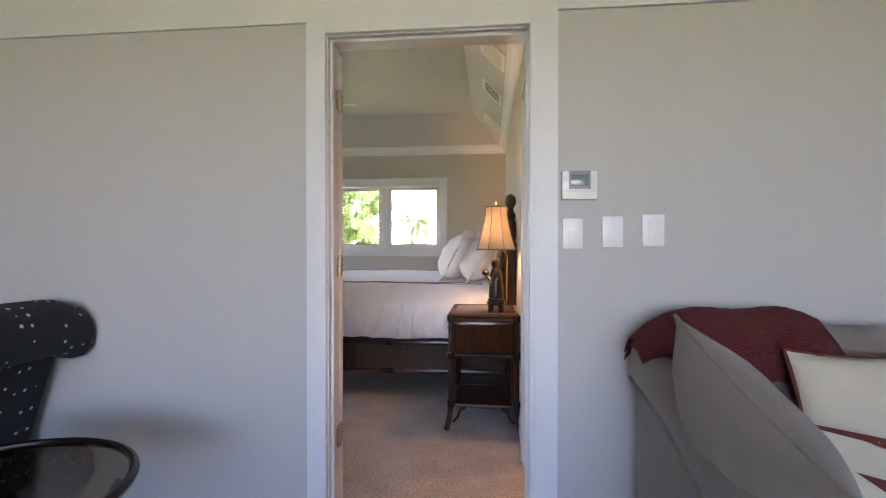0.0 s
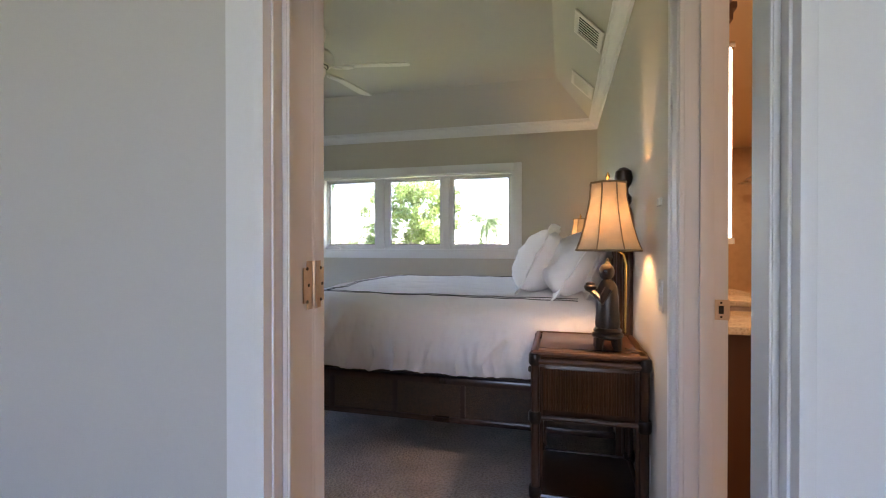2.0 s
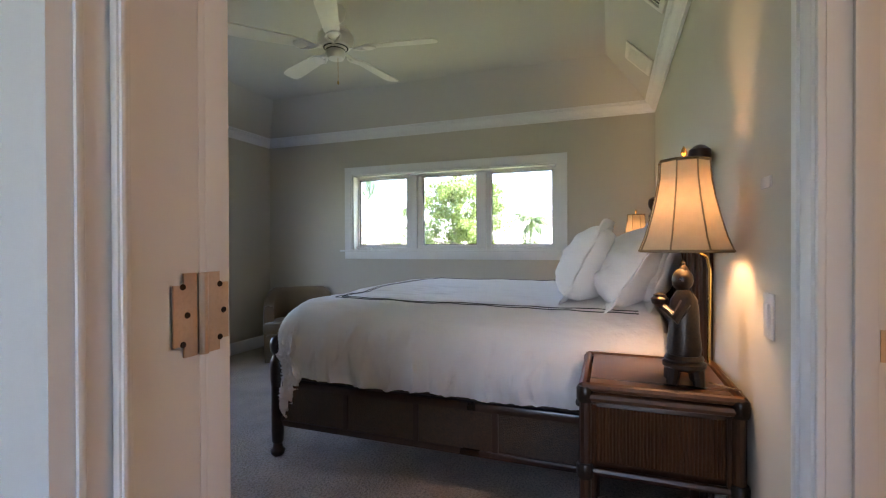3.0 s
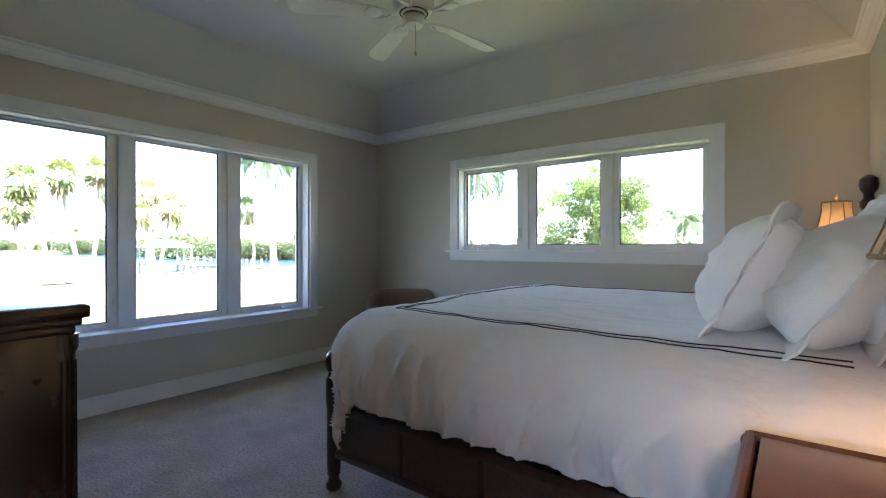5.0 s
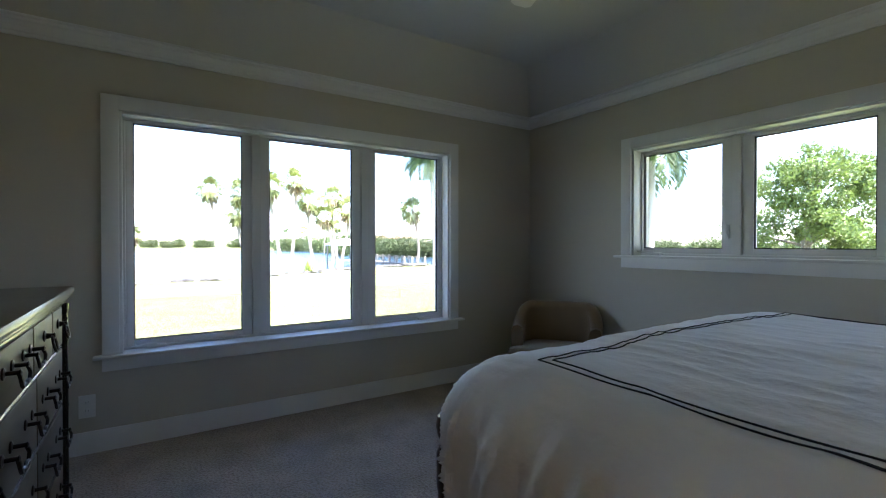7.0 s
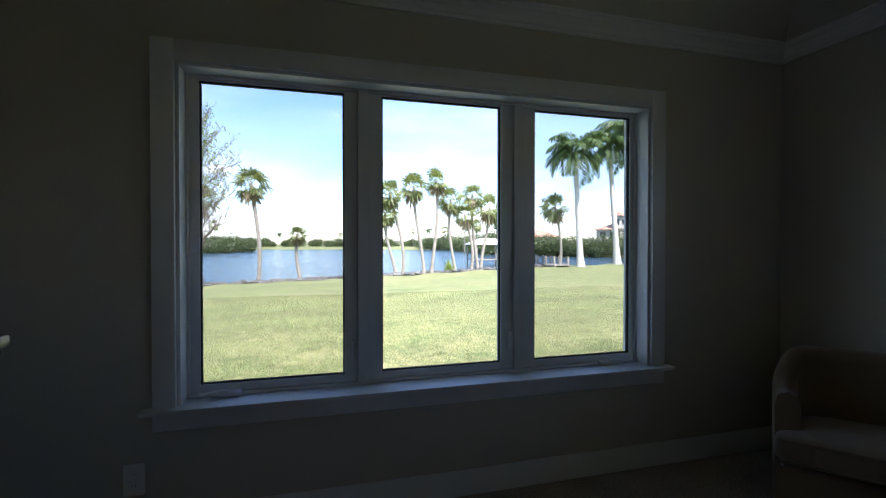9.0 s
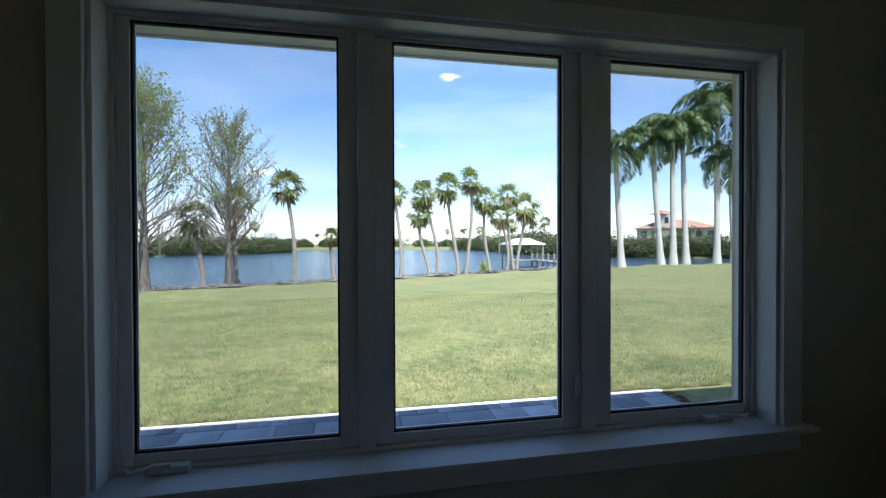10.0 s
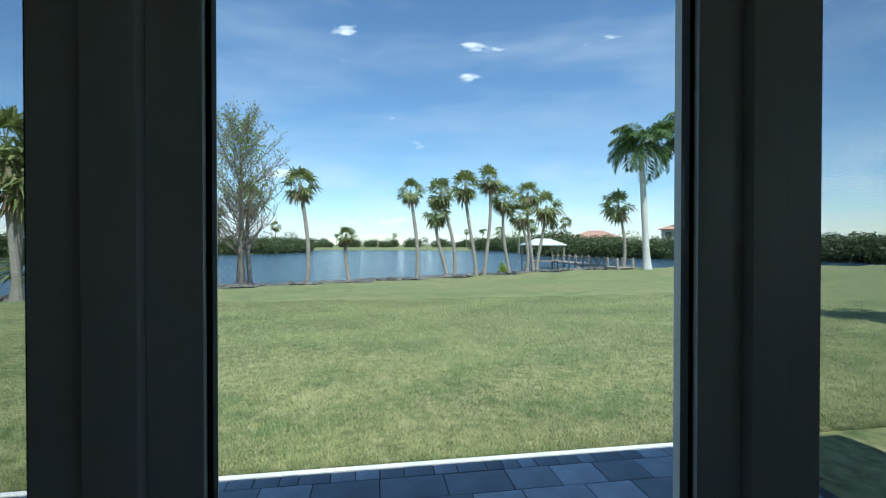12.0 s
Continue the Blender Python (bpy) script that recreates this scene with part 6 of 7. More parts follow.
part("backsplash", box((EX1, 1.47, 0.903), (EX1 + 0.02, 3.42, 1.0), 0.003), GRANITE, wt)
basin = thing("sink_basin", (0.94, 2.25, 0), "cream undermount basin in the granite top", "sink")
bm = bmesh.new()
add_lathe(bm, [(0.03, 0.75), (0.16, 0.765), (0.22, 0.81), (0.255, 0.864), (0.262, 0.864), (0.24, 0.80), (0.17, 0.75), (0.03, 0.735)], n=28)
part("bowl", bm, mat("cream_porcelain", (0.78, 0.68, 0.50), 0.12, vary=0.02, scale=5, fine=60, bump=0.0), basin)
mir = thing("framed_mirror", (0, 0, 0), "cherry framed mirror cabinet above the vanity", "mirror")
part("glass", box((EX1, 1.33, 1.16), (EX1 + 0.012, 3.1, 1.98)), MIRROR, mir)
bm = box((EX1, 1.22, 1.02), (EX1 + 0.09, 1.33, 2.07), 0.006)
part("stile", bm, CHERRY, mir)
part("stile", box((EX1, 3.1, 1.02), (EX1 + 0.09, 3.21, 2.07), 0.006), CHERRY, mir)
bm = box((EX1, 1.17, 2.07), (EX1 + 0.13, 3.26, 2.12), 0.008)
add_box(bm, (EX1, 1.19, 2.12), (EX1 + 0.15, 3.26, 2.15), 0.01)
part("cornice", bm, CHERRY, mir)
part("bottom_rail", box((EX1, 1.33, 1.02), (EX1 + 0.05, 3.1, 1.16), 0.005), CHERRY, mir)
tl = thing("vanity_light", (EX1, 1.01, 0), "lit vertical tube light beside the mirror", "wall light")
part("tube", tube([(0.055, 0, 1.27), (0.055, 0, 1.90)], 0.018, 12), TUBE, tl).visible_shadow = False
for z in (1.25, 1.90):
    part("end_cap", box((0.0, -0.022, z), (0.078, 0.022, z + 0.022), 0.004), CHROME, tl)
bm = box((EX1, 0.86, 2.10), (EX1 + 0.10, 1.16, 2.16), 0.006)
vm = thing("wood_valance", (0, 0, 0), "cherry wood valance over the tube light", "valance")
part("board", bm, CHERRY, vm)

for i, (lx, ly) in enumerate(((1.43, 2.6), (1.5, 1.1), (1.5, 4.4))):
    d = thing("downlight", (lx, ly, 2.44), "lit round recessed downlight with white trim", "downlight", "bathroom downlights")
    bm = bmesh.new()
    add_lathe(bm, [(0.062, -0.002), (0.085, -0.006), (0.088, 0.0)], n=28)
    part("trim_ring", bm, FANWHITE, d)
    part("lens", lathe([(0.060, -0.010), (0.060, -0.007)], n=24), DOWN, d).visible_shadow = False
bv = thing("exhaust_grille", (2.0, 3.8, 2.44), "white exhaust grille in the bathroom ceiling", "vent")
part("frame", box((-0.15, -0.15, -0.012), (0.15, 0.15, 0.0), 0.004), FANWHITE, bv)
for k in range(7):
    part("slat", box((-0.12, -0.12 + k * 0.04 - 0.012, -0.016), (0.12, -0.12 + k * 0.04 + 0.012, -0.0125)), FANWHITE, bv)

# shower: glass-block panel with a niche, mixer and hand shower on the tiled wall
SX = 2.35
gb = thing("glass_block_panel", (SX, 0, 0), "pale glass-block panel round a dark niche", "tile panel")
bme = finish("glass_block", box((-0.012, -0.098, -0.098), (0, 0.098, 0.098), 0.004), GLASSBLOCK)
for i in range(4):
    for j in range(3):
        if (i, j) != (2, 1):
            piece("glass_block", bme, gb, pose(0, 4.36 + 0.205 * i, 1.30 + 0.205 * j))
# no real recess: a flat plate whose dark colour is the niche's shade
part("niche_back", box((-0.003, 4.36 + 0.41 - 0.1, 1.505 - 0.1), (-0.0005, 4.36 + 0.41 + 0.1, 1.505 + 0.1)), mat("niche_shadow_tile", (0.10, 0.05, 0.025), 0.4, vary=0.1, scale=8, fine=40, bump=0.1), gb)
for k, (y, h) in enumerate(((4.72, 0.12), (4.79, 0.15), (4.85, 0.10))):
    bt = thing("shampoo_bottle", (SX - 0.025, y, 1.408), "pale plastic bottle standing in the niche", "bottle", "bottles in the niche")
    part("bottle", lathe([(0.020, 0), (0.021, 0.01), (0.020, h * 0.75), (0.008, h * 0.86), (0.008, h)], n=14), PLATE, bt)
    part("cap", lathe([(0.010, h), (0.010, h + 0.02)], n=12), FANWHITE, bt)
shw = thing("shower_set", (SX, 5.25, 0), "chrome hand shower on a slide bar with hose", "shower")
part("slide_bar", tube([(-0.05, 0, 1.30), (-0.05, 0, 2.0)], 0.010, 10), CHROME, shw)
part("shower_arm", tube([(-0.02, 0, 2.02), (-0.16, 0.02, 2.08), (-0.28, 0.04, 2.02)], 0.010, 10), CHROME, shw)
part("shower_head", lathe([(0.012, 0.05), (0.03, 0.03), (0.085, 0.012), (0.088, 0.0)], (-0.29, 0.04, 1.96), 20), CHROME, shw)
part("hand_shower", tube([(-0.07, 0, 1.72), (-0.16, 0.02, 1.80), (-0.2, 0.02, 1.80)], [0.010, 0.014, 0.035], 12), CHROME, shw)
part("hose", tube([(-0.07, 0, 1.71), (-0.09, 0.01, 1.3), (-0.08, -0.04, 1.03), (-0.06, -0.10, 1.0), (-0.04, -0.13, 1.10), (-0.03, -0.12, 1.45)], 0.007, 8), CHROME, shw)
part("wall_elbow", lathe([(0.03, 0), (0.03, 0.01), (0.014, 0.02), (0.014, 0.06)], n=16), CHROME, shw).matrix_basis = pose(0, -0.12, 1.48, 0, -90, 0)
mx = thing("mixer_valve", (SX, 4.98, 1.25), "round chrome shower mixer with lever handle", "mixer")
part("escutcheon", lathe([(0.085, 0), (0.085, 0.006), (0.05, 0.014), (0.03, 0.02), (0.03, 0.06)], n=24), CHROME, mx).matrix_basis = pose(0, 0, 0, 0, -90, 0)
part("lever", tube([(-0.05, 0, 0), (-0.055, 0.10, 0.005)], 0.009, 8), CHROME, mx)


# ---- outdoors ----
def lawn_z(x, y):
    """Height of the lawn: level by the house, falling to the shore, a little higher to the north."""
    u = min(1.0, max(0.0, -(x + 6.7) / 32))
    return -0.16 - 1.25 * u + 0.45 * min(1.0, max(0.0, (y - 10) / 25)) * u


WATER_Z = -1.95
SHORE_Y = [-60, -30, -14, -11.6, -10.7, -8.0, -4.5, 1.7, 9.2, 18.1, 25.8, 35.8, 46.8, 58, 90]
SHORE_X = [-6, -12, -21.5, -23.4, -27.0, -29.3, -32.3, -37.8, -42.2, -45.6, -47.9, -48.5, -48.2, -47, -42]
BANK_A = [-180, -60, 20, 45, 62, 68, 74, 96, 99, 104, 130, 180]      # bearing from the house, 90 is west
BANK_R = [60, 70, 104, 110, 120, 160, 235, 270, 190, 160, 140, 110]


def ground_z(x, y):
    sx = float(np.interp(y, SHORE_Y, SHORE_X))
    if x > sx:
        return lawn_z(x, y)
    r = math.hypot(x + 3.6, y - 2.0)
    b = math.degrees(math.atan2(-(x + 3.6), y - 2.0))
    far = float(np.interp(b, BANK_A, BANK_R))
    if r > far:
        return min(-0.6, WATER_Z + 0.4 + (r - far) * 0.05)
    return max(-4.0, min(lawn_z(sx, y), lawn_z(sx, y) - 0.55 * (sx - x)))


na, radii = 400, [0.0] + [1.6 * 1.082 ** k for k in range(96)]
gv, gf = [], []
for r in radii:
    for k in range(na):
        a = 2 * math.pi * k / na
        x, y = -3.6 + r * math.sin(a), 2.0 + r * math.cos(a)
        gv.append((x, y, ground_z(x, y) if r < 2600 else -1.0))
for i in range(len(radii) - 1):
    for k in range(na):
        gf.append((i * na + k, i * na + (k + 1) % na, (i + 1) * na + (k + 1) % na, (i + 1) * na + k))
me = soup("ground", gv, gf, LAWN)
for p in me.polygons:
    p.use_smooth = True
tagged(new("ground", me), "mown lawn with straw-coloured patches sloping to the water", "lawn", kind="structure")
bm = bmesh.new()
vs = [bm.verts.new(p) for p in ((-3000, -3000, WATER_Z), (-14, -3000, WATER_Z), (-14, 3000, WATER_Z), (-3000, 3000, WATER_Z))]
bm.faces.new(vs)
tagged(new("water", finish("water", bm, WATER)), "blue rippled lagoon water", "water", kind="structure")

# grass blades on the nearer lawn
rng = np.random.default_rng(5)
n = 450000
gx = -6.73 - 14.0 * rng.random(n) ** 2.1
gy = 2 + 15 * (rng.random(n) - rng.random(n))
hh = 0.012 + 0.034 * rng.random(n)
aa = rng.random(n) * math.pi
ww = 0.0024 + 0.0004 * (-gx - 6.7)
lx, ly = (rng.random(n) - 0.5) * 0.06, (rng.random(n) - 0.5) * 0.06
gu = np.clip(-(gx + 6.7) / 32, 0, 1)
zz = -0.16 - 1.25 * gu + 0.45 * np.clip((gy - 10) / 25, 0, 1) * gu - 0.004
V = np.empty((n, 3, 3))
V[:, 0] = np.stack([gx - ww * np.cos(aa), gy - ww * np.sin(aa), zz], 1)
V[:, 1] = np.stack([gx + ww * np.cos(aa), gy + ww * np.sin(aa), zz], 1)
V[:, 2] = np.stack([gx + lx, gy + ly, zz + hh], 1)
tagged(new("lawn_grass", soup("lawn_grass", V.reshape(-1, 3).tolist(), np.arange(n * 3).reshape(-1, 3).tolist(), BLADE)), "short green and straw grass blades by the patio", "grass", kind="stuff")

# rocks along the shore
def rock_mesh(rocks, seed):
    rr = random.Random(seed)
    verts, faces = [], []
    for x, y, z, s in rocks:
        o = len(verts)
        for j in range(5):
            ph = -math.pi / 2 + math.pi * j / 4
            for k in range(6):
                th = 2 * math.pi * k / 6 + j * 0.4
                q = s * (0.75 + 0.5 * rr.random())
                verts.append((x + q * math.cos(ph) * math.cos(th), y + q * math.cos(ph) * math.sin(th) * 1.3, z + 0.6 * q * math.sin(ph)))
        for j in range(4):
            for k in range(6):
                faces.append((o + j * 6 + k, o + j * 6 + (k + 1) % 6, o + (j + 1) * 6 + (k + 1) % 6, o + (j + 1) * 6 + k))
    return verts, faces


rr = random.Random(8)
rocks = []
for k in range(620):
    y = -16 + 46 * rr.random()
    x = float(np.interp(y, SHORE_Y, SHORE_X)) - 0.15 + 0.9 * (rr.random() - 0.5)
    rocks.append((x, y, lawn_z(x, y) + 0.05 - 0.10 * rr.random(), 0.13 + 0.22 * rr.random() ** 2))
tagged(new("shore_rocks", soup("shore_rocks", *rock_mesh(rocks, 3), ROCK)), "dark riprap rocks along the lawn's edge", "rocks", kind="stuff")


# palms
def fan_crown(r, seed, leaves=40, dead=9):
    """Sabal crown: fan leaves of narrow folded blades on stalks, green above, dry and hanging below."""
    q = random.Random(seed)
    out = []
    for kind in (0, 1):
        verts, faces = [], []
        for k in range(leaves if kind == 0 else dead):
            az = 2 * math.pi * q.random()
            el = math.radians(q.uniform(-62, 85) if kind == 0 else q.uniform(-80, -45))
            d = Vector((math.cos(az) * math.cos(el), math.sin(az) * math.cos(el), math.sin(el)))
            stalk = d * r * q.uniform(0.42, 0.62)
            side = d.cross(Vector((0, 0, 1))).normalized()
            up = side.cross(d).normalized()
            roll = q.uniform(-0.7, 0.7)
            side, up = side * math.cos(roll) + up * math.sin(roll), up * math.cos(roll) - side * math.sin(roll)
            o = len(verts)
            verts += [tuple(side * 0.012), tuple(stalk + side * 0.010), tuple(stalk - side * 0.010)]
            faces.append((o, o + 1, o + 2))
            L = r * q.uniform(0.48, 0.66)
            heart = len(verts)
            verts.append(tuple(stalk))
            for j in range(9):
                a = math.radians(-100 + 200 * j / 8) + q.uniform(-0.07, 0.07)
                dirn = (d * math.cos(a) + side * math.sin(a) + up * (0.20 * (j % 2) - 0.10)).normalized()
                ln = L * (0.78 + 0.22 * math.cos(a)) * q.uniform(0.85, 1.1)
                wid = dirn.cross(up).normalized() * L * 0.085
                m1 = stalk + dirn * ln * 0.55 - Vector((0, 0, 0.05 * ln))
                tip = stalk + dirn * ln + Vector((0, 0, -0.38 * ln * q.uniform(0.3, 1.5)))
                o = len(verts)
                verts += [tuple(m1 + wid), tuple(tip), tuple(m1 - wid)]
                faces.append((heart, o, o + 1, o + 2))
        out.append((verts, faces))
    return out


crowns = []
for k in range(4):
    (v0, f0), (v1, f1) = fan_crown(1.0, 30 + k)
    crowns.append((soup("crown", v0, f0, PALMLEAF), soup("dry_leaves", v1, f1, PALMDEAD)))


def sabal(x, y, h, dx, dy, r, k):
    z = lawn_z(x, y)
    p = thing("sabal_palm", (x, y, z - 0.06), "tall sabal palm with a rounded fan crown by the shore", "palm tree", "sabal palms along the shore")
    pts, rad = [], []
    bend = random.Random(k * 13).uniform(-0.35, 0.35)
    for i in range(13):
        t = i / 12
        c = t * t * (3 - 2 * t)
        pts.append((dx * c + bend * math.sin(t * math.pi) * 0.5, dy * c + bend * math.sin(t * math.pi), (h + 0.06) * t))
        rad.append((0.165 - 0.045 * t + (0.05 if i == 0 else 0)) * (1 if i % 2 else 0.96))
    part("trunk", tube(pts, rad, 10), PALMBARK, p)
    for me, nm in zip(crowns[k % 4], ("crown", "dry_leaves")):
        ob = new(nm, me)
        ob.parent = p
        s = r * 1.27
        ob.matrix_basis = Matrix.Translation((dx, dy, h)) @ pose(0, 0, 0, 0, 0, k * 67) @ Matrix.Diagonal((s, s, s * 0.98, 1))


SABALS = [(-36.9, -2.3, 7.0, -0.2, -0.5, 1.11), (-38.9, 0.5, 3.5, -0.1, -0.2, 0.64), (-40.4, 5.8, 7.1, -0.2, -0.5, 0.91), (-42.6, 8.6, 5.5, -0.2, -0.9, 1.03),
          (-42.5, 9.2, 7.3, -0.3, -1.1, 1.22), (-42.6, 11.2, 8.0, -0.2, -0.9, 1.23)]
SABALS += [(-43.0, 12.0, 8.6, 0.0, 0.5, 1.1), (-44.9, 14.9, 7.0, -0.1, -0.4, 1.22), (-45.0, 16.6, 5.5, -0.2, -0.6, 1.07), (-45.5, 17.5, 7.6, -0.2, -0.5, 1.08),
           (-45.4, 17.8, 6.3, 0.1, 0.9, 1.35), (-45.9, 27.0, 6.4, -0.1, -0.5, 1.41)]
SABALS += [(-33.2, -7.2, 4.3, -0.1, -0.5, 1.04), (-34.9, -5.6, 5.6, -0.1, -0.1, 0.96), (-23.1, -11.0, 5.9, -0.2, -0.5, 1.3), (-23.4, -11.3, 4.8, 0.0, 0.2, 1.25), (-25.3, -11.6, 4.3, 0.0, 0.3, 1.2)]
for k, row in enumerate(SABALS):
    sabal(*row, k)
pm = thing("palmetto", (-24.4, -10.9, lawn_z(-24.4, -10.9) - 0.05), "low green palmetto clump at the shore", "shrub")
part("stump", tube([(0, 0, 0), (0.05, 0, 1.1)], [0.22, 0.16], 8), PALMBARK, pm)
ob = new("crown", crowns[2][0])
ob.parent = pm
ob.matrix_basis = Matrix.Translation((0.05, 0, 1.25)) @ Matrix.Diagonal((1.55, 1.55, 0.95, 1))
ag = thing("agave", (-44.3, 14.1, lawn_z(-44.3, 14.1) - 0.03), "small yellow-green spiky shrub under the palms", "shrub")
vv, ff = [], []
q = random.Random(4)
for k in range(60):
    a, e = q.random() * 6.28, math.radians(q.uniform(20, 85))
    d = Vector((math.cos(a) * math.cos(e), math.sin(a) * math.cos(e), math.sin(e))) * q.uniform(0.8, 1.35)
    s = Vector((-math.sin(a), math.cos(a), 0)) * 0.05
    o = len(vv)
    vv += [tuple(-s), tuple(s), tuple(d * 0.6 + s), tuple(d), tuple(d * 0.6 - s)]
    ff.append((o, o + 1, o + 2, o + 3, o + 4))
ob = new("leaves", soup("leaves", vv, ff, CYPLEAF))
ob.parent = ag


def royal_crown(seed, fronds=21):
    """Arching feather fronds: a rachis with two rows of drooping leaflets."""
    q = random.Random(seed)
    verts, faces = [], []
    for k in range(fronds):
        az = 2 * math.pi * (k / fronds + q.uniform(-0.03, 0.03))
        rise = math.radians(q.uniform(25, 85) if k % 3 else q.uniform(-30, 20))
        L = q.uniform(0.85, 1.1)
        out, up = Vector((math.cos(az), math.sin(az), 0)), Vector((0, 0, 1))
        pts = []
        p, ang = Vector((0, 0, 0)), rise
        for i in range(15):
            pts.append(p.copy())
            p = p + (out * math.cos(ang) + up * math.sin(ang)) * L / 14
            ang -= math.radians(8.2)
        side = out.cross(up)
        for i in range(14):
            a, b = pts[i], pts[i + 1]
            o = len(verts)
            w = side * 0.014 * (1 - i / 15)
            verts += [tuple(a - w), tuple(a + w), tuple(b + w), tuple(b - w)]
            faces.append((o, o + 1, o + 2, o + 3))
        for i in range(2, 14):
            for sub in range(3):
                c = pts[i] + (pts[i + 1] - pts[i]) * sub / 3
                ax = (pts[i + 1] - pts[i]).normalized()
                ll = 0.30 * math.sin(math.pi * (0.14 + 0.82 * i / 14)) * q.uniform(0.8, 1.1)
                for s in (-1, 1):
                    d = (side * s * 0.75 + ax * 0.45 + up * q.uniform(-0.55, 0.10)).normalized()
                    tip = c + d * ll - up * ll * 0.35
                    m = c + d * ll * 0.55
                    w = ax * 0.020
                    o = len(verts)
                    verts += [tuple(c), tuple(m + w), tuple(tip), tuple(m - w)]
                    faces.append((o, o + 1, o + 2, o + 3))
    return soup("crown", verts, faces, ROYALLEAF)


rcrowns = [royal_crown(70 + k) for k in range(3)]


def royal(x, y, h, dx, dy, r, k, label="tall royal palm with a smooth pale trunk", scale=1.0, group="royal palms on the lawn"):
    p = thing("royal_palm", (x, y, lawn_z(x, y) - 0.06), label, "palm tree", group)
    shaft = h * 0.82
    pts = [(dx * t, dy * t, shaft * t) for t in [i / 10 for i in range(11)]]
    rad = [0.50, 0.36, 0.31, 0.29, 0.29, 0.295, 0.29, 0.28, 0.265, 0.245, 0.22]
    part("trunk", tube(pts, [q * scale for q in rad], 12), ROYALBARK, p)
    part("crownshaft", tube([pts[-1], (dx, dy, h * 0.86), (dx, dy, h * 0.95)], [0.25 * scale, 0.24 * scale, 0.13 * scale], 10), CROWNSHAFT, p)
    ob = new("crown", rcrowns[k % 3])
    ob.parent = p
    ob.matrix_basis = Matrix.Translation((dx, dy, h * 0.94)) @ pose(0, 0, 0, 0, 0, k * 50 + 20) @ Matrix.Diagonal((r, r, r, 1))


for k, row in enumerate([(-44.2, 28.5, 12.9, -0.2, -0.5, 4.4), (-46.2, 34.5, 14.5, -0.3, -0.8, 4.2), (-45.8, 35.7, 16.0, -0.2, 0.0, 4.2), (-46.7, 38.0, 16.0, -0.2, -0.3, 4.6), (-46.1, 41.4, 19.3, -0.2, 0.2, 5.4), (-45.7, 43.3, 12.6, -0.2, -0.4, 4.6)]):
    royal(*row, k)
royal(-9.3, 14.6, 5.2, 0.1, 0.0, 2.2, 1, "young palm with hanging fronds near the window", 0.5)
royal(-5.6, 34.0, 3.4, 0.0, 0.0, 1.8, 2, "short feathery palm above the hedge", 0.5)


# bald cypress: straight tapering trunk, fine ascending branches, thin new leaf
def cypress(x, y, h, spread, seed, density, low):
    q = random.Random(seed)
    p = thing("bald_cypress", (x, y, lawn_z(x, y) - 0.05), "bald cypress with bare branches and thin new leaves", "tree", "bald cypresses at the shore")
    bm = bmesh.new()
    add_tube(bm, [(0, 0, 0), (0, 0, 0.35), (0.02, 0, 1.2), (0.05, 0.03, h * 0.4), (0.0, 0.05, h * 0.7), (0.02, 0, h * 0.98)], [0.42, 0.30, 0.22, 0.15, 0.08, 0.015], 10)
    part("trunk", bm, BARK, p)
    verts, faces, lv, lf = [], [], [], []

    def stick(a, b, r0, r1):
        d = (b - a).normalized()
        s = d.orthogonal().normalized()
        t = d.cross(s)
        o = len(verts)
        for c, r in ((a, r0), (b, r1)):
            for k in range(3):
                verts.append(tuple(c + (s * math.cos(k * 2.094) + t * math.sin(k * 2.094)) * r))
        for k in range(3):
            faces.append((o + k, o + (k + 1) % 3, o + 3 + (k + 1) % 3, o + 3 + k))

    def grow(a, d, length, r, level):
        steps = 4
        c = a.copy()
        for i in range(steps):
            d = (d + Vector((q.uniform(-0.22, 0.22), q.uniform(-0.22, 0.22), q.uniform(-0.05, 0.20)))).normalized()
            e = c + d * length / steps
            stick(c, e, r * (1 - i / steps * 0.6), r * (1 - (i + 1) / steps * 0.6))
            if level < 2:
                for _ in range(2):
                    sd = (d + Vector((q.uniform(-0.9, 0.9), q.uniform(-0.9, 0.9), q.uniform(-0.35, 0.6)))).normalized()
                    grow(e, sd, length * q.uniform(0.28, 0.48), max(0.011, r * 0.45), level + 1)
            if level >= 1:
                for _ in range(density if e.z > h * 0.55 else low):
                    if q.random() < 0.20:
                        f = e + Vector((q.uniform(-1, 1), q.uniform(-1, 1), q.uniform(-1, 1))) * 0.26
                        u = Vector((q.uniform(-1, 1), q.uniform(-1, 1), q.uniform(-1, 1))).normalized()
                        v = u.orthogonal().normalized()
                        s = q.uniform(0.06, 0.11)
                        o = len(lv)
                        lv.extend([tuple(f - u * s), tuple(f + v * s * 0.5), tuple(f + u * s), tuple(f - v * s * 0.5)])
                        lf.append((o, o + 1, o + 2, o + 3))
            c = e

    for k in range(62):
        t = 0.20 + 0.78 * k / 61
        az = k * 2.4 + q.uniform(-0.3, 0.3)
        wid = spread * math.sin(math.pi * (0.16 + 0.70 * t)) ** 0.8 * 1.12
        lift = 0.40 + 1.3 * t * t
        d = Vector((math.cos(az), math.sin(az), lift)).normalized()
        grow(Vector((0.03, 0.02, h * t * 0.96)), d, wid * q.uniform(0.75, 1.05), 0.062 * (1.15 - t), 0)
    ob = new("branches", soup("branches", verts, faces, BARK))
    ob.parent = p
    ob = new("leaves", soup("leaves", lv, lf, CYPLEAF))
    ob.parent = p


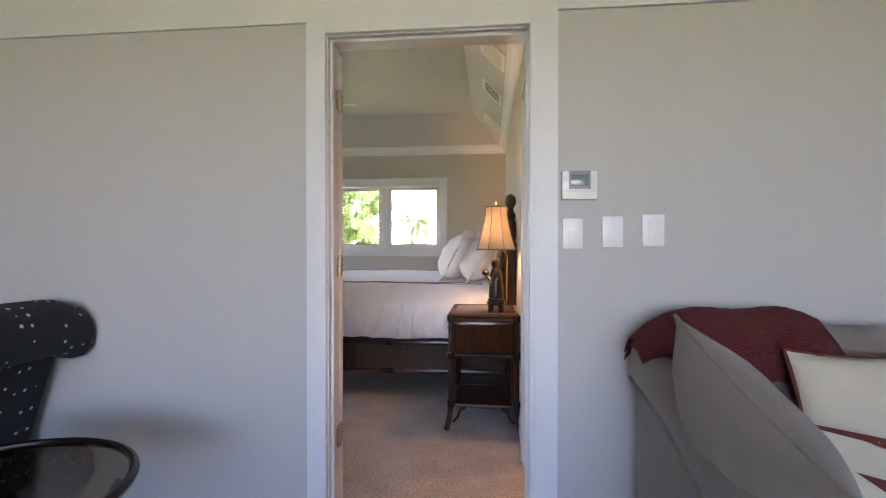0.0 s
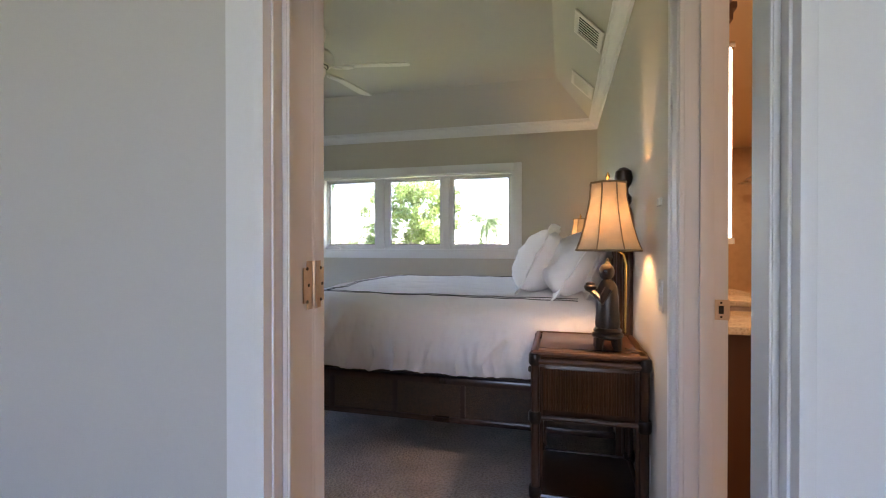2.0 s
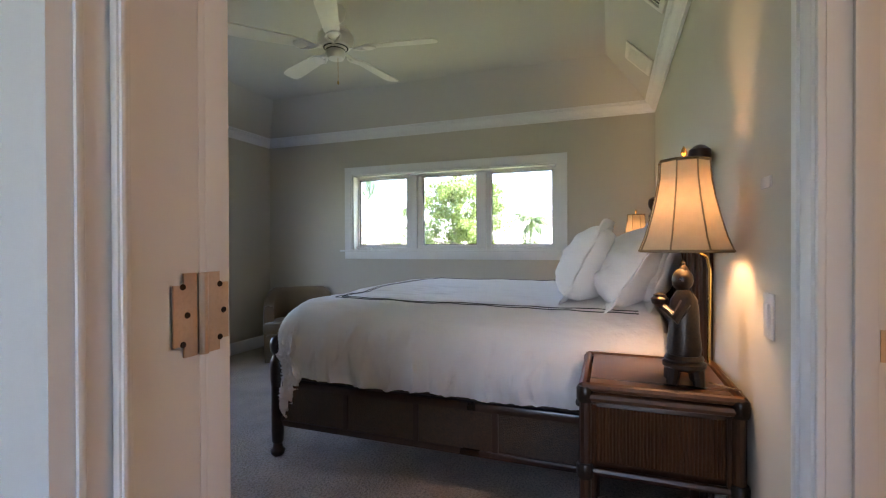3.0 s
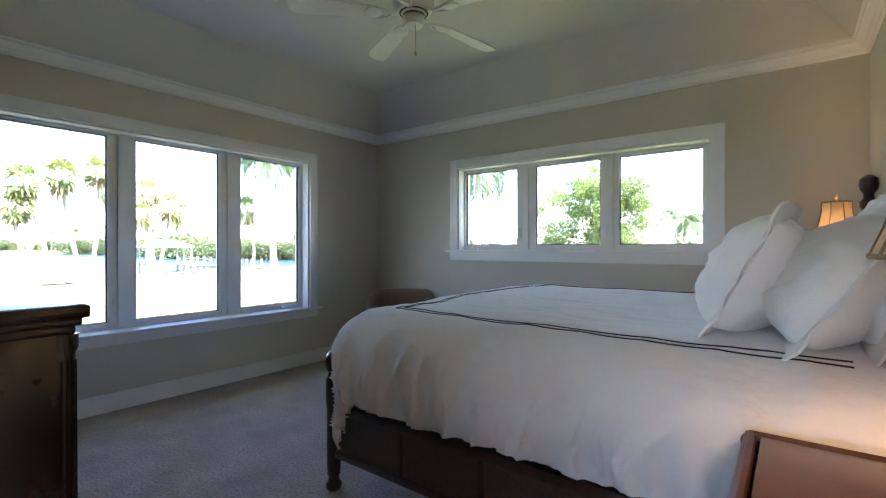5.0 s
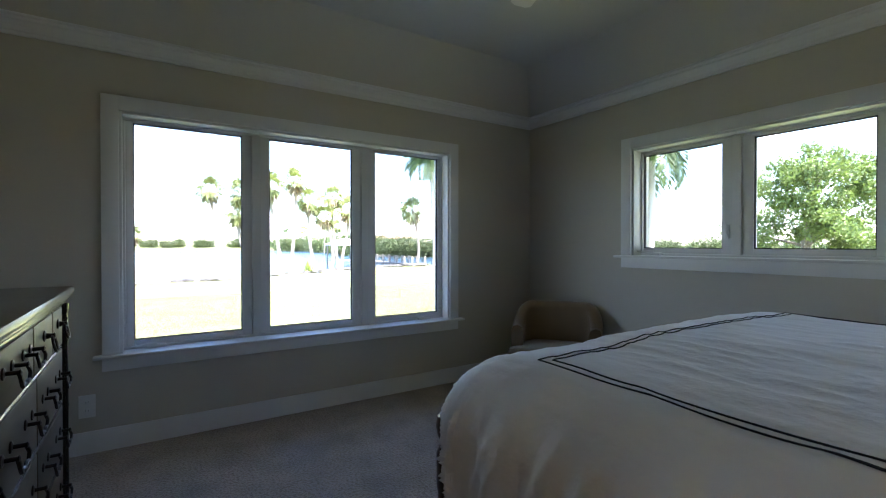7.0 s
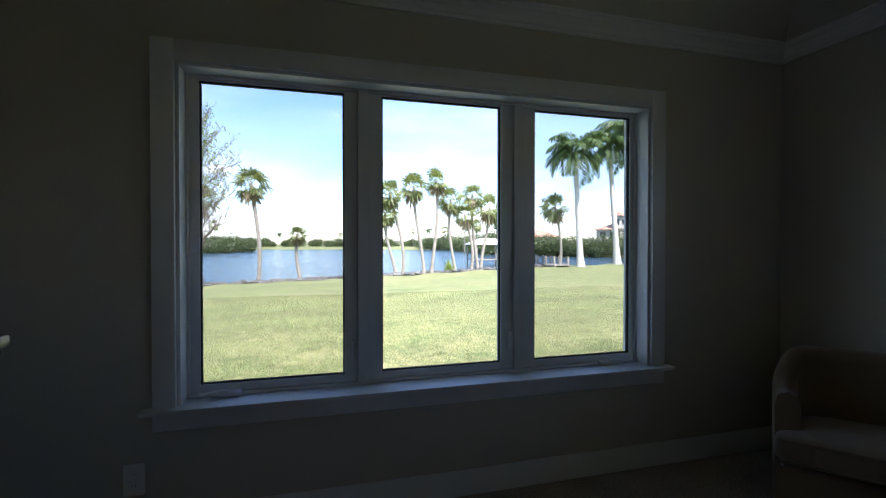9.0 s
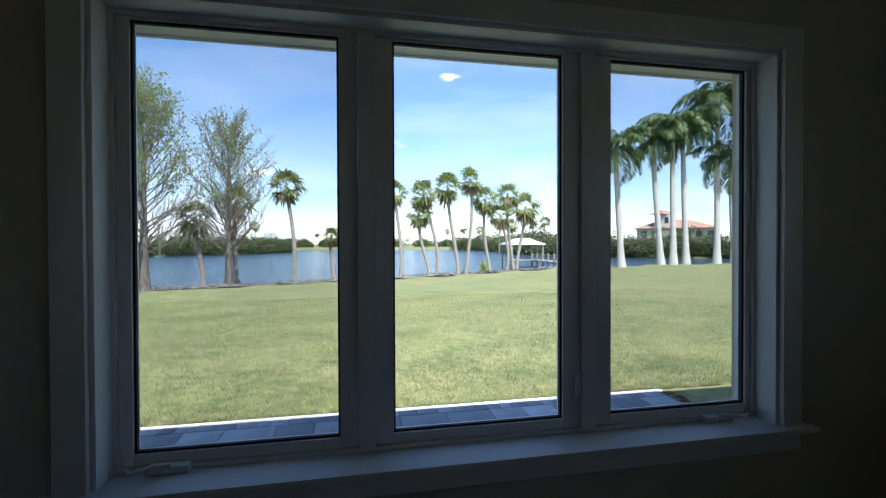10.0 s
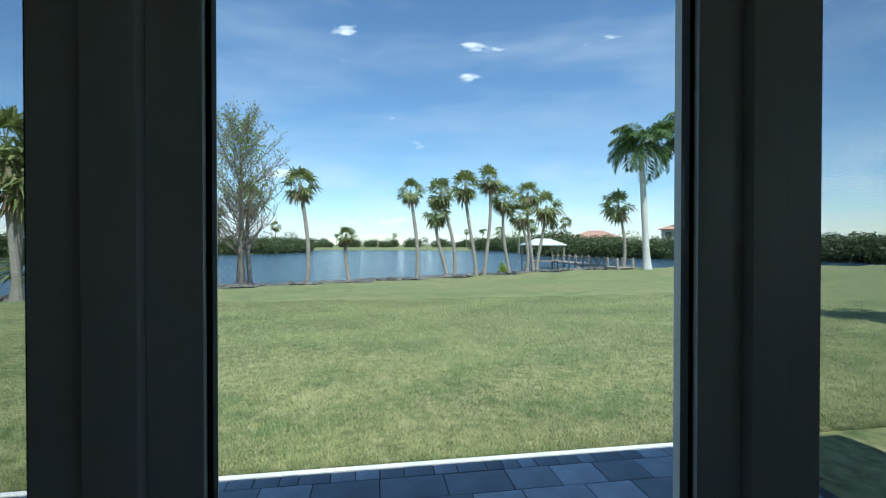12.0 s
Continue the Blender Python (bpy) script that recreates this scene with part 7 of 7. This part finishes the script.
cypress(-28.4, -8.6, 9.6, 2.9, 11, 2, 0)
cypress(-32.7, -5.6, 9.5, 2.6, 12, 1, 0)
vv = []
for k in range(170):         # cypress knees
    x = -28.0 - 7 * rr.random()
    y = -9.6 + (-(x + 28.0)) * 0.72 + rr.uniform(-0.8, 0.4)
    vv.append((x, y, lawn_z(x, y), 0.06 + 0.09 * rr.random()))
tagged(new("cypress_knees", soup("cypress_knees", *rock_mesh(vv, 6), BARK)), "low grey cypress knees and roots in the grass", "roots", kind="stuff")


def leaf_cloud(clumps, per, size, seed, flat=0.8):
    """Many small leaves in clumps: rows of centre and radii."""
    g = np.random.default_rng(seed)
    V, F = [], []
    for (cx, cy, cz, rx, ry, rz) in clumps:
        d = g.normal(size=(per, 3))
        d /= np.linalg.norm(d, axis=1)[:, None]
        c = d * (g.random((per, 1)) ** 0.4) * np.array([rx, ry, rz]) + np.array([cx, cy, cz])
        u = g.normal(size=(per, 3))
        u /= np.linalg.norm(u, axis=1)[:, None]
        w = np.cross(u, g.normal(size=(per, 3)))
        w /= np.linalg.norm(w, axis=1)[:, None]
        s = size * (0.6 + 0.8 * g.random((per, 1)))
        o = len(V) * 4
        V.append(np.stack([c - u * s, c + w * s * 0.5, c + u * s, c - w * s * 0.5], 1))
    A = np.concatenate(V).reshape(-1, 3)
    return A.tolist(), np.arange(len(A)).reshape(-1, 4).tolist()


# broadleaf tree seen through the north window
ok = thing("broadleaf_tree", (-10.0, 29.0, lawn_z(-10, 29) - 0.05), "bushy green broadleaf tree beyond the bed window", "tree")
q = random.Random(21)
bm = tube([(0, 0, 0), (0.1, 0, 0.8), (0, 0.1, 1.8)], [0.34, 0.26, 0.20], 10)
cl = []
for k in range(70):
    a, e = q.random() * 6.28, math.asin(q.uniform(-0.75, 1.0))
    R = q.uniform(0.55, 1.0)
    c = Vector((3.5 * R * math.cos(a) * math.cos(e), 3.2 * R * math.sin(a) * math.cos(e), 3.4 + 2.9 * R * math.sin(e)))
    cl.append((*c, q.uniform(0.5, 0.95), q.uniform(0.5, 0.95), q.uniform(0.4, 0.7)))
    if k % 4 == 0:
        add_tube(bm, [(0, 0.1, 1.5), tuple(c * 0.5 + Vector((0, 0, 1.0))), tuple(c)], [0.10, 0.05, 0.015], 5)
part("trunk", bm, BARK, ok)
ob = new("crown", soup("crown", *leaf_cloud(cl, 430, 0.085, 4), OAKLEAF))
ob.parent = ok


def band(name, pts, h0, h1, depth, per, size, seed, label, n=60):
    """A strip of shrubs or far wood: clumps of leaves along a line, their tops uneven."""
    q = random.Random(seed)
    cl = []
    for k in range(n):
        t = (k + q.random()) / n * (len(pts) - 1)
        i = min(int(t), len(pts) - 2)
        f = t - i
        x, y = pts[i][0] + (pts[i + 1][0] - pts[i][0]) * f, pts[i][1] + (pts[i + 1][1] - pts[i][1]) * f
        h = q.uniform(h0, h1) * (1.35 if q.random() < 0.15 else 1)
        x, y = x + q.uniform(-depth, depth), y + q.uniform(-depth, depth)
        z = max(WATER_Z + 0.1, ground_z(x, y))
        cl.append((x, y, z + h * 0.45, h * 0.62, h * 0.62, h * 0.55))
    return tagged(new(name, soup(name, *leaf_cloud(cl, per, size, seed), HEDGE)), label, "trees", kind="stuff")


def at_bearing(b, r):
    return (-3.6 - r * math.sin(math.radians(b)), 2.0 + r * math.cos(math.radians(b)))


band("mangroves_north", [at_bearing(b, r) for b, r in ((28, 108), (36, 110), (44, 112), (52, 116), (60, 120), (65, 128))], 3.4, 5.4, 3.5, 700, 0.23, 5, "dense dark green mangroves on the far bank", 110)
band("mangroves_west", [at_bearing(b, r) for b, r in ((65, 132), (69, 170), (73, 225), (76, 245))], 4.5, 7.0, 6, 600, 0.34, 6, "green waterside trees beyond the dock", 60)
band("far_wood", [at_bearing(b, r) for b, r in ((74, 300), (82, 310), (90, 315), (97, 310), (99, 290))], 3.5, 6.5, 10, 300, 0.45, 7, "hazy green trees across the lagoon", 90)
band("mangroves_south", [at_bearing(b, r) for b, r in ((98, 198), (101, 180), (106, 164), (116, 152), (126, 146), (136, 140))], 3.4, 6.0, 5, 600, 0.30, 8, "green mangroves on the southern bank", 110)
band("hedge_north", [(-22, 42), (-16, 42.5), (-10, 43), (2, 43), (14, 41)], 1.6, 2.5, 1.2, 420, 0.11, 9, "green garden hedge beyond the lawn", 80)
for k, (b, r, h) in enumerate(((66, 140, 9.5), (67.5, 142, 9), (70, 150, 9), (71.5, 150, 8.5), (74, 230, 10), (76, 240, 10), (78, 290, 11), (108, 170, 10), (113, 162, 11), (119, 158, 10), (101, 190, 10), (94, 312, 9), (87, 316, 9))):
    x, y = at_bearing(b, r)
    p = thing("distant_palm", (x, y, -1.6), "distant palm rising above the far bank", "palm tree", "palms on the far bank")
    part("trunk", tube([(0, 0, 0), (0.1, 0.1, h)], [0.2, 0.14], 6), PALMBARK, p)
    ob = new("crown", rcrowns[k % 3] if k % 2 else crowns[k % 4][0])
    ob.parent = p
    ob.matrix_basis = Matrix.Translation((0.1, 0.1, h)) @ Matrix.Diagonal((2.0 + 0.3 * (k % 3),) * 3 + (1,))

# dock with posts, rope rail and a pavilion roof at its end
dk = thing("dock", (0, 0, 0), "weathered timber dock with posts on the lagoon", "dock")
D0, D1 = Vector((-44.6, 26.6, -0.95)), Vector((-64, 27.8, -0.95))
ax = (D1 - D0).normalized()
sd = Vector((-ax.y, ax.x, 0))
ang = math.degrees(math.atan2(ax.y, ax.x))
nn = int((D1 - D0).length / 0.30)
plank = finish("plank", box((-0.14, -0.85, -0.03), (0.14, 0.85, 0.03), 0), DOCKWOOD)
for k in range(nn):
    c = D0 + ax * (0.30 * k + 0.15)
    piece("plank", plank, dk, pose(c.x, c.y, c.z, 0, 0, ang))
for s in (-0.8, 0.8):
    for k in range(10):
        c = D0 + ax * (k * 2.1 + 0.3) + sd * s
        part("post", tube([(c.x, c.y, -3.6), (c.x, c.y, 0.0)], 0.11, 8), DOCKWOOD, dk)
        if k:
            pv = D0 + ax * ((k - 1) * 2.1 + 0.3) + sd * s
            part("rope", tube([(pv.x, pv.y, -0.1), tuple((Vector((pv.x, pv.y, -0.1)) + Vector((c.x, c.y, -0.1))) / 2 - Vector((0, 0, 0.16))), (c.x, c.y, -0.1)], 0.03, 5), DOCKWOOD, dk)
    part("beam", tube([tuple(D0 + sd * s - Vector((0, 0, 0.12))), tuple(D1 + sd * s - Vector((0, 0, 0.12)))], 0.09, 6), DOCKWOOD, dk)
pav = thing("dock_pavilion", (-65.5, 26.2, 0), "open dock pavilion with a pale hip roof", "pavilion")
bm = bmesh.new()
r0 = [bm.verts.new(p) for p in ((-2.4, -2.6, 1.30), (2.4, -2.6, 1.30), (2.4, 2.6, 1.30), (-2.4, 2.6, 1.30))]
r1 = [bm.verts.new(p) for p in ((-0.4, -0.9, 2.15), (0.4, -0.9, 2.15), (0.4, 0.9, 2.15), (-0.4, 0.9, 2.15))]
r2 = [bm.verts.new((v.co.x, v.co.y, 1.18)) for v in r0]
for i in range(4):
    j = (i + 1) % 4
    bm.faces.new((r0[i], r0[j], r1[j], r1[i]))
    bm.faces.new((r2[i], r2[j], r0[j], r0[i]))
bm.faces.new(r1)
bm.faces.new(r2[::-1])
part("roof", bm, DOCKROOF, pav, smooth=0)
part("deck", box((-2.3, -2.5, -1.02), (2.3, 2.5, -0.92)), DOCKWOOD, pav)
for x in (-2.1, 0, 2.1):
    for y in (-2.3, 2.3):
        part("post", tube([(x, y, -3.6), (x, y, 1.2)], 0.10, 8), DOCKWOOD, pav)


# far houses on the bank
def far_house(b, r, w, d, h, label, tower=False, turn=0):
    x, y = at_bearing(b, r)
    s = thing("house", pose(x, y, -1.2, 0, 0, turn), label, "house")
    part("wall", box((-w / 2, -d / 2, 0), (w / 2, d / 2, h)), STUCCO, s)
    bm = bmesh.new()
    a = [bm.verts.new(p) for p in ((-w / 2 - 0.8, -d / 2 - 0.8, h), (w / 2 + 0.8, -d / 2 - 0.8, h), (w / 2 + 0.8, d / 2 + 0.8, h), (-w / 2 - 0.8, d / 2 + 0.8, h))]
    c = [bm.verts.new(p) for p in ((-w / 2 + d / 2, 0, h + 2.2), (w / 2 - d / 2, 0, h + 2.2))]
    bm.faces.new((a[0], a[1], c[1], c[0]))
    bm.faces.new((a[2], a[3], c[0], c[1]))
    bm.faces.new((a[1], a[2], c[1]))
    bm.faces.new((a[3], a[0], c[0]))
    bm.faces.new(a[::-1])
    part("roof", bm, ROOFTILE, s, smooth=0)
    if tower:
        t = part("tower", box((-4.5, -d / 2 - 0.5, 0), (-1.2, -d / 2 + 2.8, h + 3.4)), STUCCO, s)
        part("tower_roof", lathe([(3.0, h + 3.4), (2.9, h + 3.5), (0.1, h + 4.6)], (-2.85, -d / 2 + 1.15, 0), 4), ROOFTILE, t, smooth=0)
        for xx in (-3.9, -2.3):
            part("window", box((xx, -d / 2 - 0.56, h + 1.2), (xx + 0.9, -d / 2 - 0.5, h + 2.6)), WINDARK, t)
    for fl in range(int(h // 3)):
        for k in range(int(w // 2.4)):
            xx = -w / 2 + 0.9 + k * 2.4
            win = part("window", box((xx, -d / 2 - 0.05, fl * 3 + 0.9), (xx + 1.3, -d / 2 - 0.001, fl * 3 + 2.5)), WINDARK, s)
            part("sill", box((xx - 0.1, -d / 2 - 0.15, fl * 3 + 0.76), (xx + 1.4, -d / 2 - 0.001, fl * 3 + 0.88)), STUCCO, win)
    return s


far_house(51.5, 128, 17, 11, 6.2, "two-storey cream house with clay roof and tower", True, 52)
far_house(62.5, 150, 14, 10, 4.6, "cream waterside house with a clay hip roof", False, 60)
far_house(66.5, 168, 11, 9, 4.0, "low cream house with a clay roof beyond the dock", False, 66)

# bark mulch at the patio's outer corner
rm = random.Random(77)
mulch = [(rm.uniform(-6.66, -6.1), 4.85 + rm.uniform(-0.04, 0.05), -0.168 + rm.uniform(0, 0.010), rm.uniform(0.008, 0.018)) for _ in range(130)]
tagged(new("bark_mulch", soup("bark_mulch", *rock_mesh(mulch, 9), MULCH)), "red-brown bark mulch along the patio edge", "mulch", kind="stuff")

# patio: edging, joints and pavers
PX0, PX1, PY0, PY1, PZ = -6.66, XW - WT - 0.02, -4.5, 4.77, -0.150
setting("patio_bed", box((PX0, PY0, -0.30), (PX1, PY1, PZ - 0.006)), JOINT, "dark jointing sand under the patio pavers")
bm = box((PX0 - 0.055, PY0, -0.28), (PX0, PY1 + 0.05, PZ + 0.004), 0.006)
setting("edging", bm, CURBWHITE, "white concrete edging strip along the lawn")
pav_parent = tagged(new("pavement"), "blue-grey stone patio pavers in shade", "patio", kind="structure")
q = random.Random(17)
meshes = {}


def paver(x0, x1, y0, y1):
    w, d = round(x1 - x0, 3), round(y1 - y0, 3)
    if (w, d) not in meshes:
        meshes[(w, d)] = finish("paver", box((-w / 2 + 0.003, -d / 2 + 0.003, -0.05), (w / 2 - 0.003, d / 2 - 0.003, 0.0), 0.005), PAVER)
    piece("paver", meshes[(w, d)], pav_parent, pose((x0 + x1) / 2, (y0 + y1) / 2, PZ + q.uniform(-0.001, 0.002)))


y = PY1 - 0.02
while y > -3.2:                   # narrow border course
    d = q.choice((0.115, 0.155, 0.155, 0.195))
    paver(PX0 + 0.002, PX0 + 0.132, y - d, y)
    y -= d
x, row = PX0 + 0.134, 0
while x + 0.2 < PX1:
    w = (0.255, 0.305)[row % 2]
    y = PY1 - 0.02 - (0.0, 0.17, 0.08)[row % 3]
    while y > -3.0:
        d = q.choice((0.305, 0.305, 0.405))
        paver(x, min(x + w, PX1), y - d, y)
        y -= d
    x += w
    row += 1
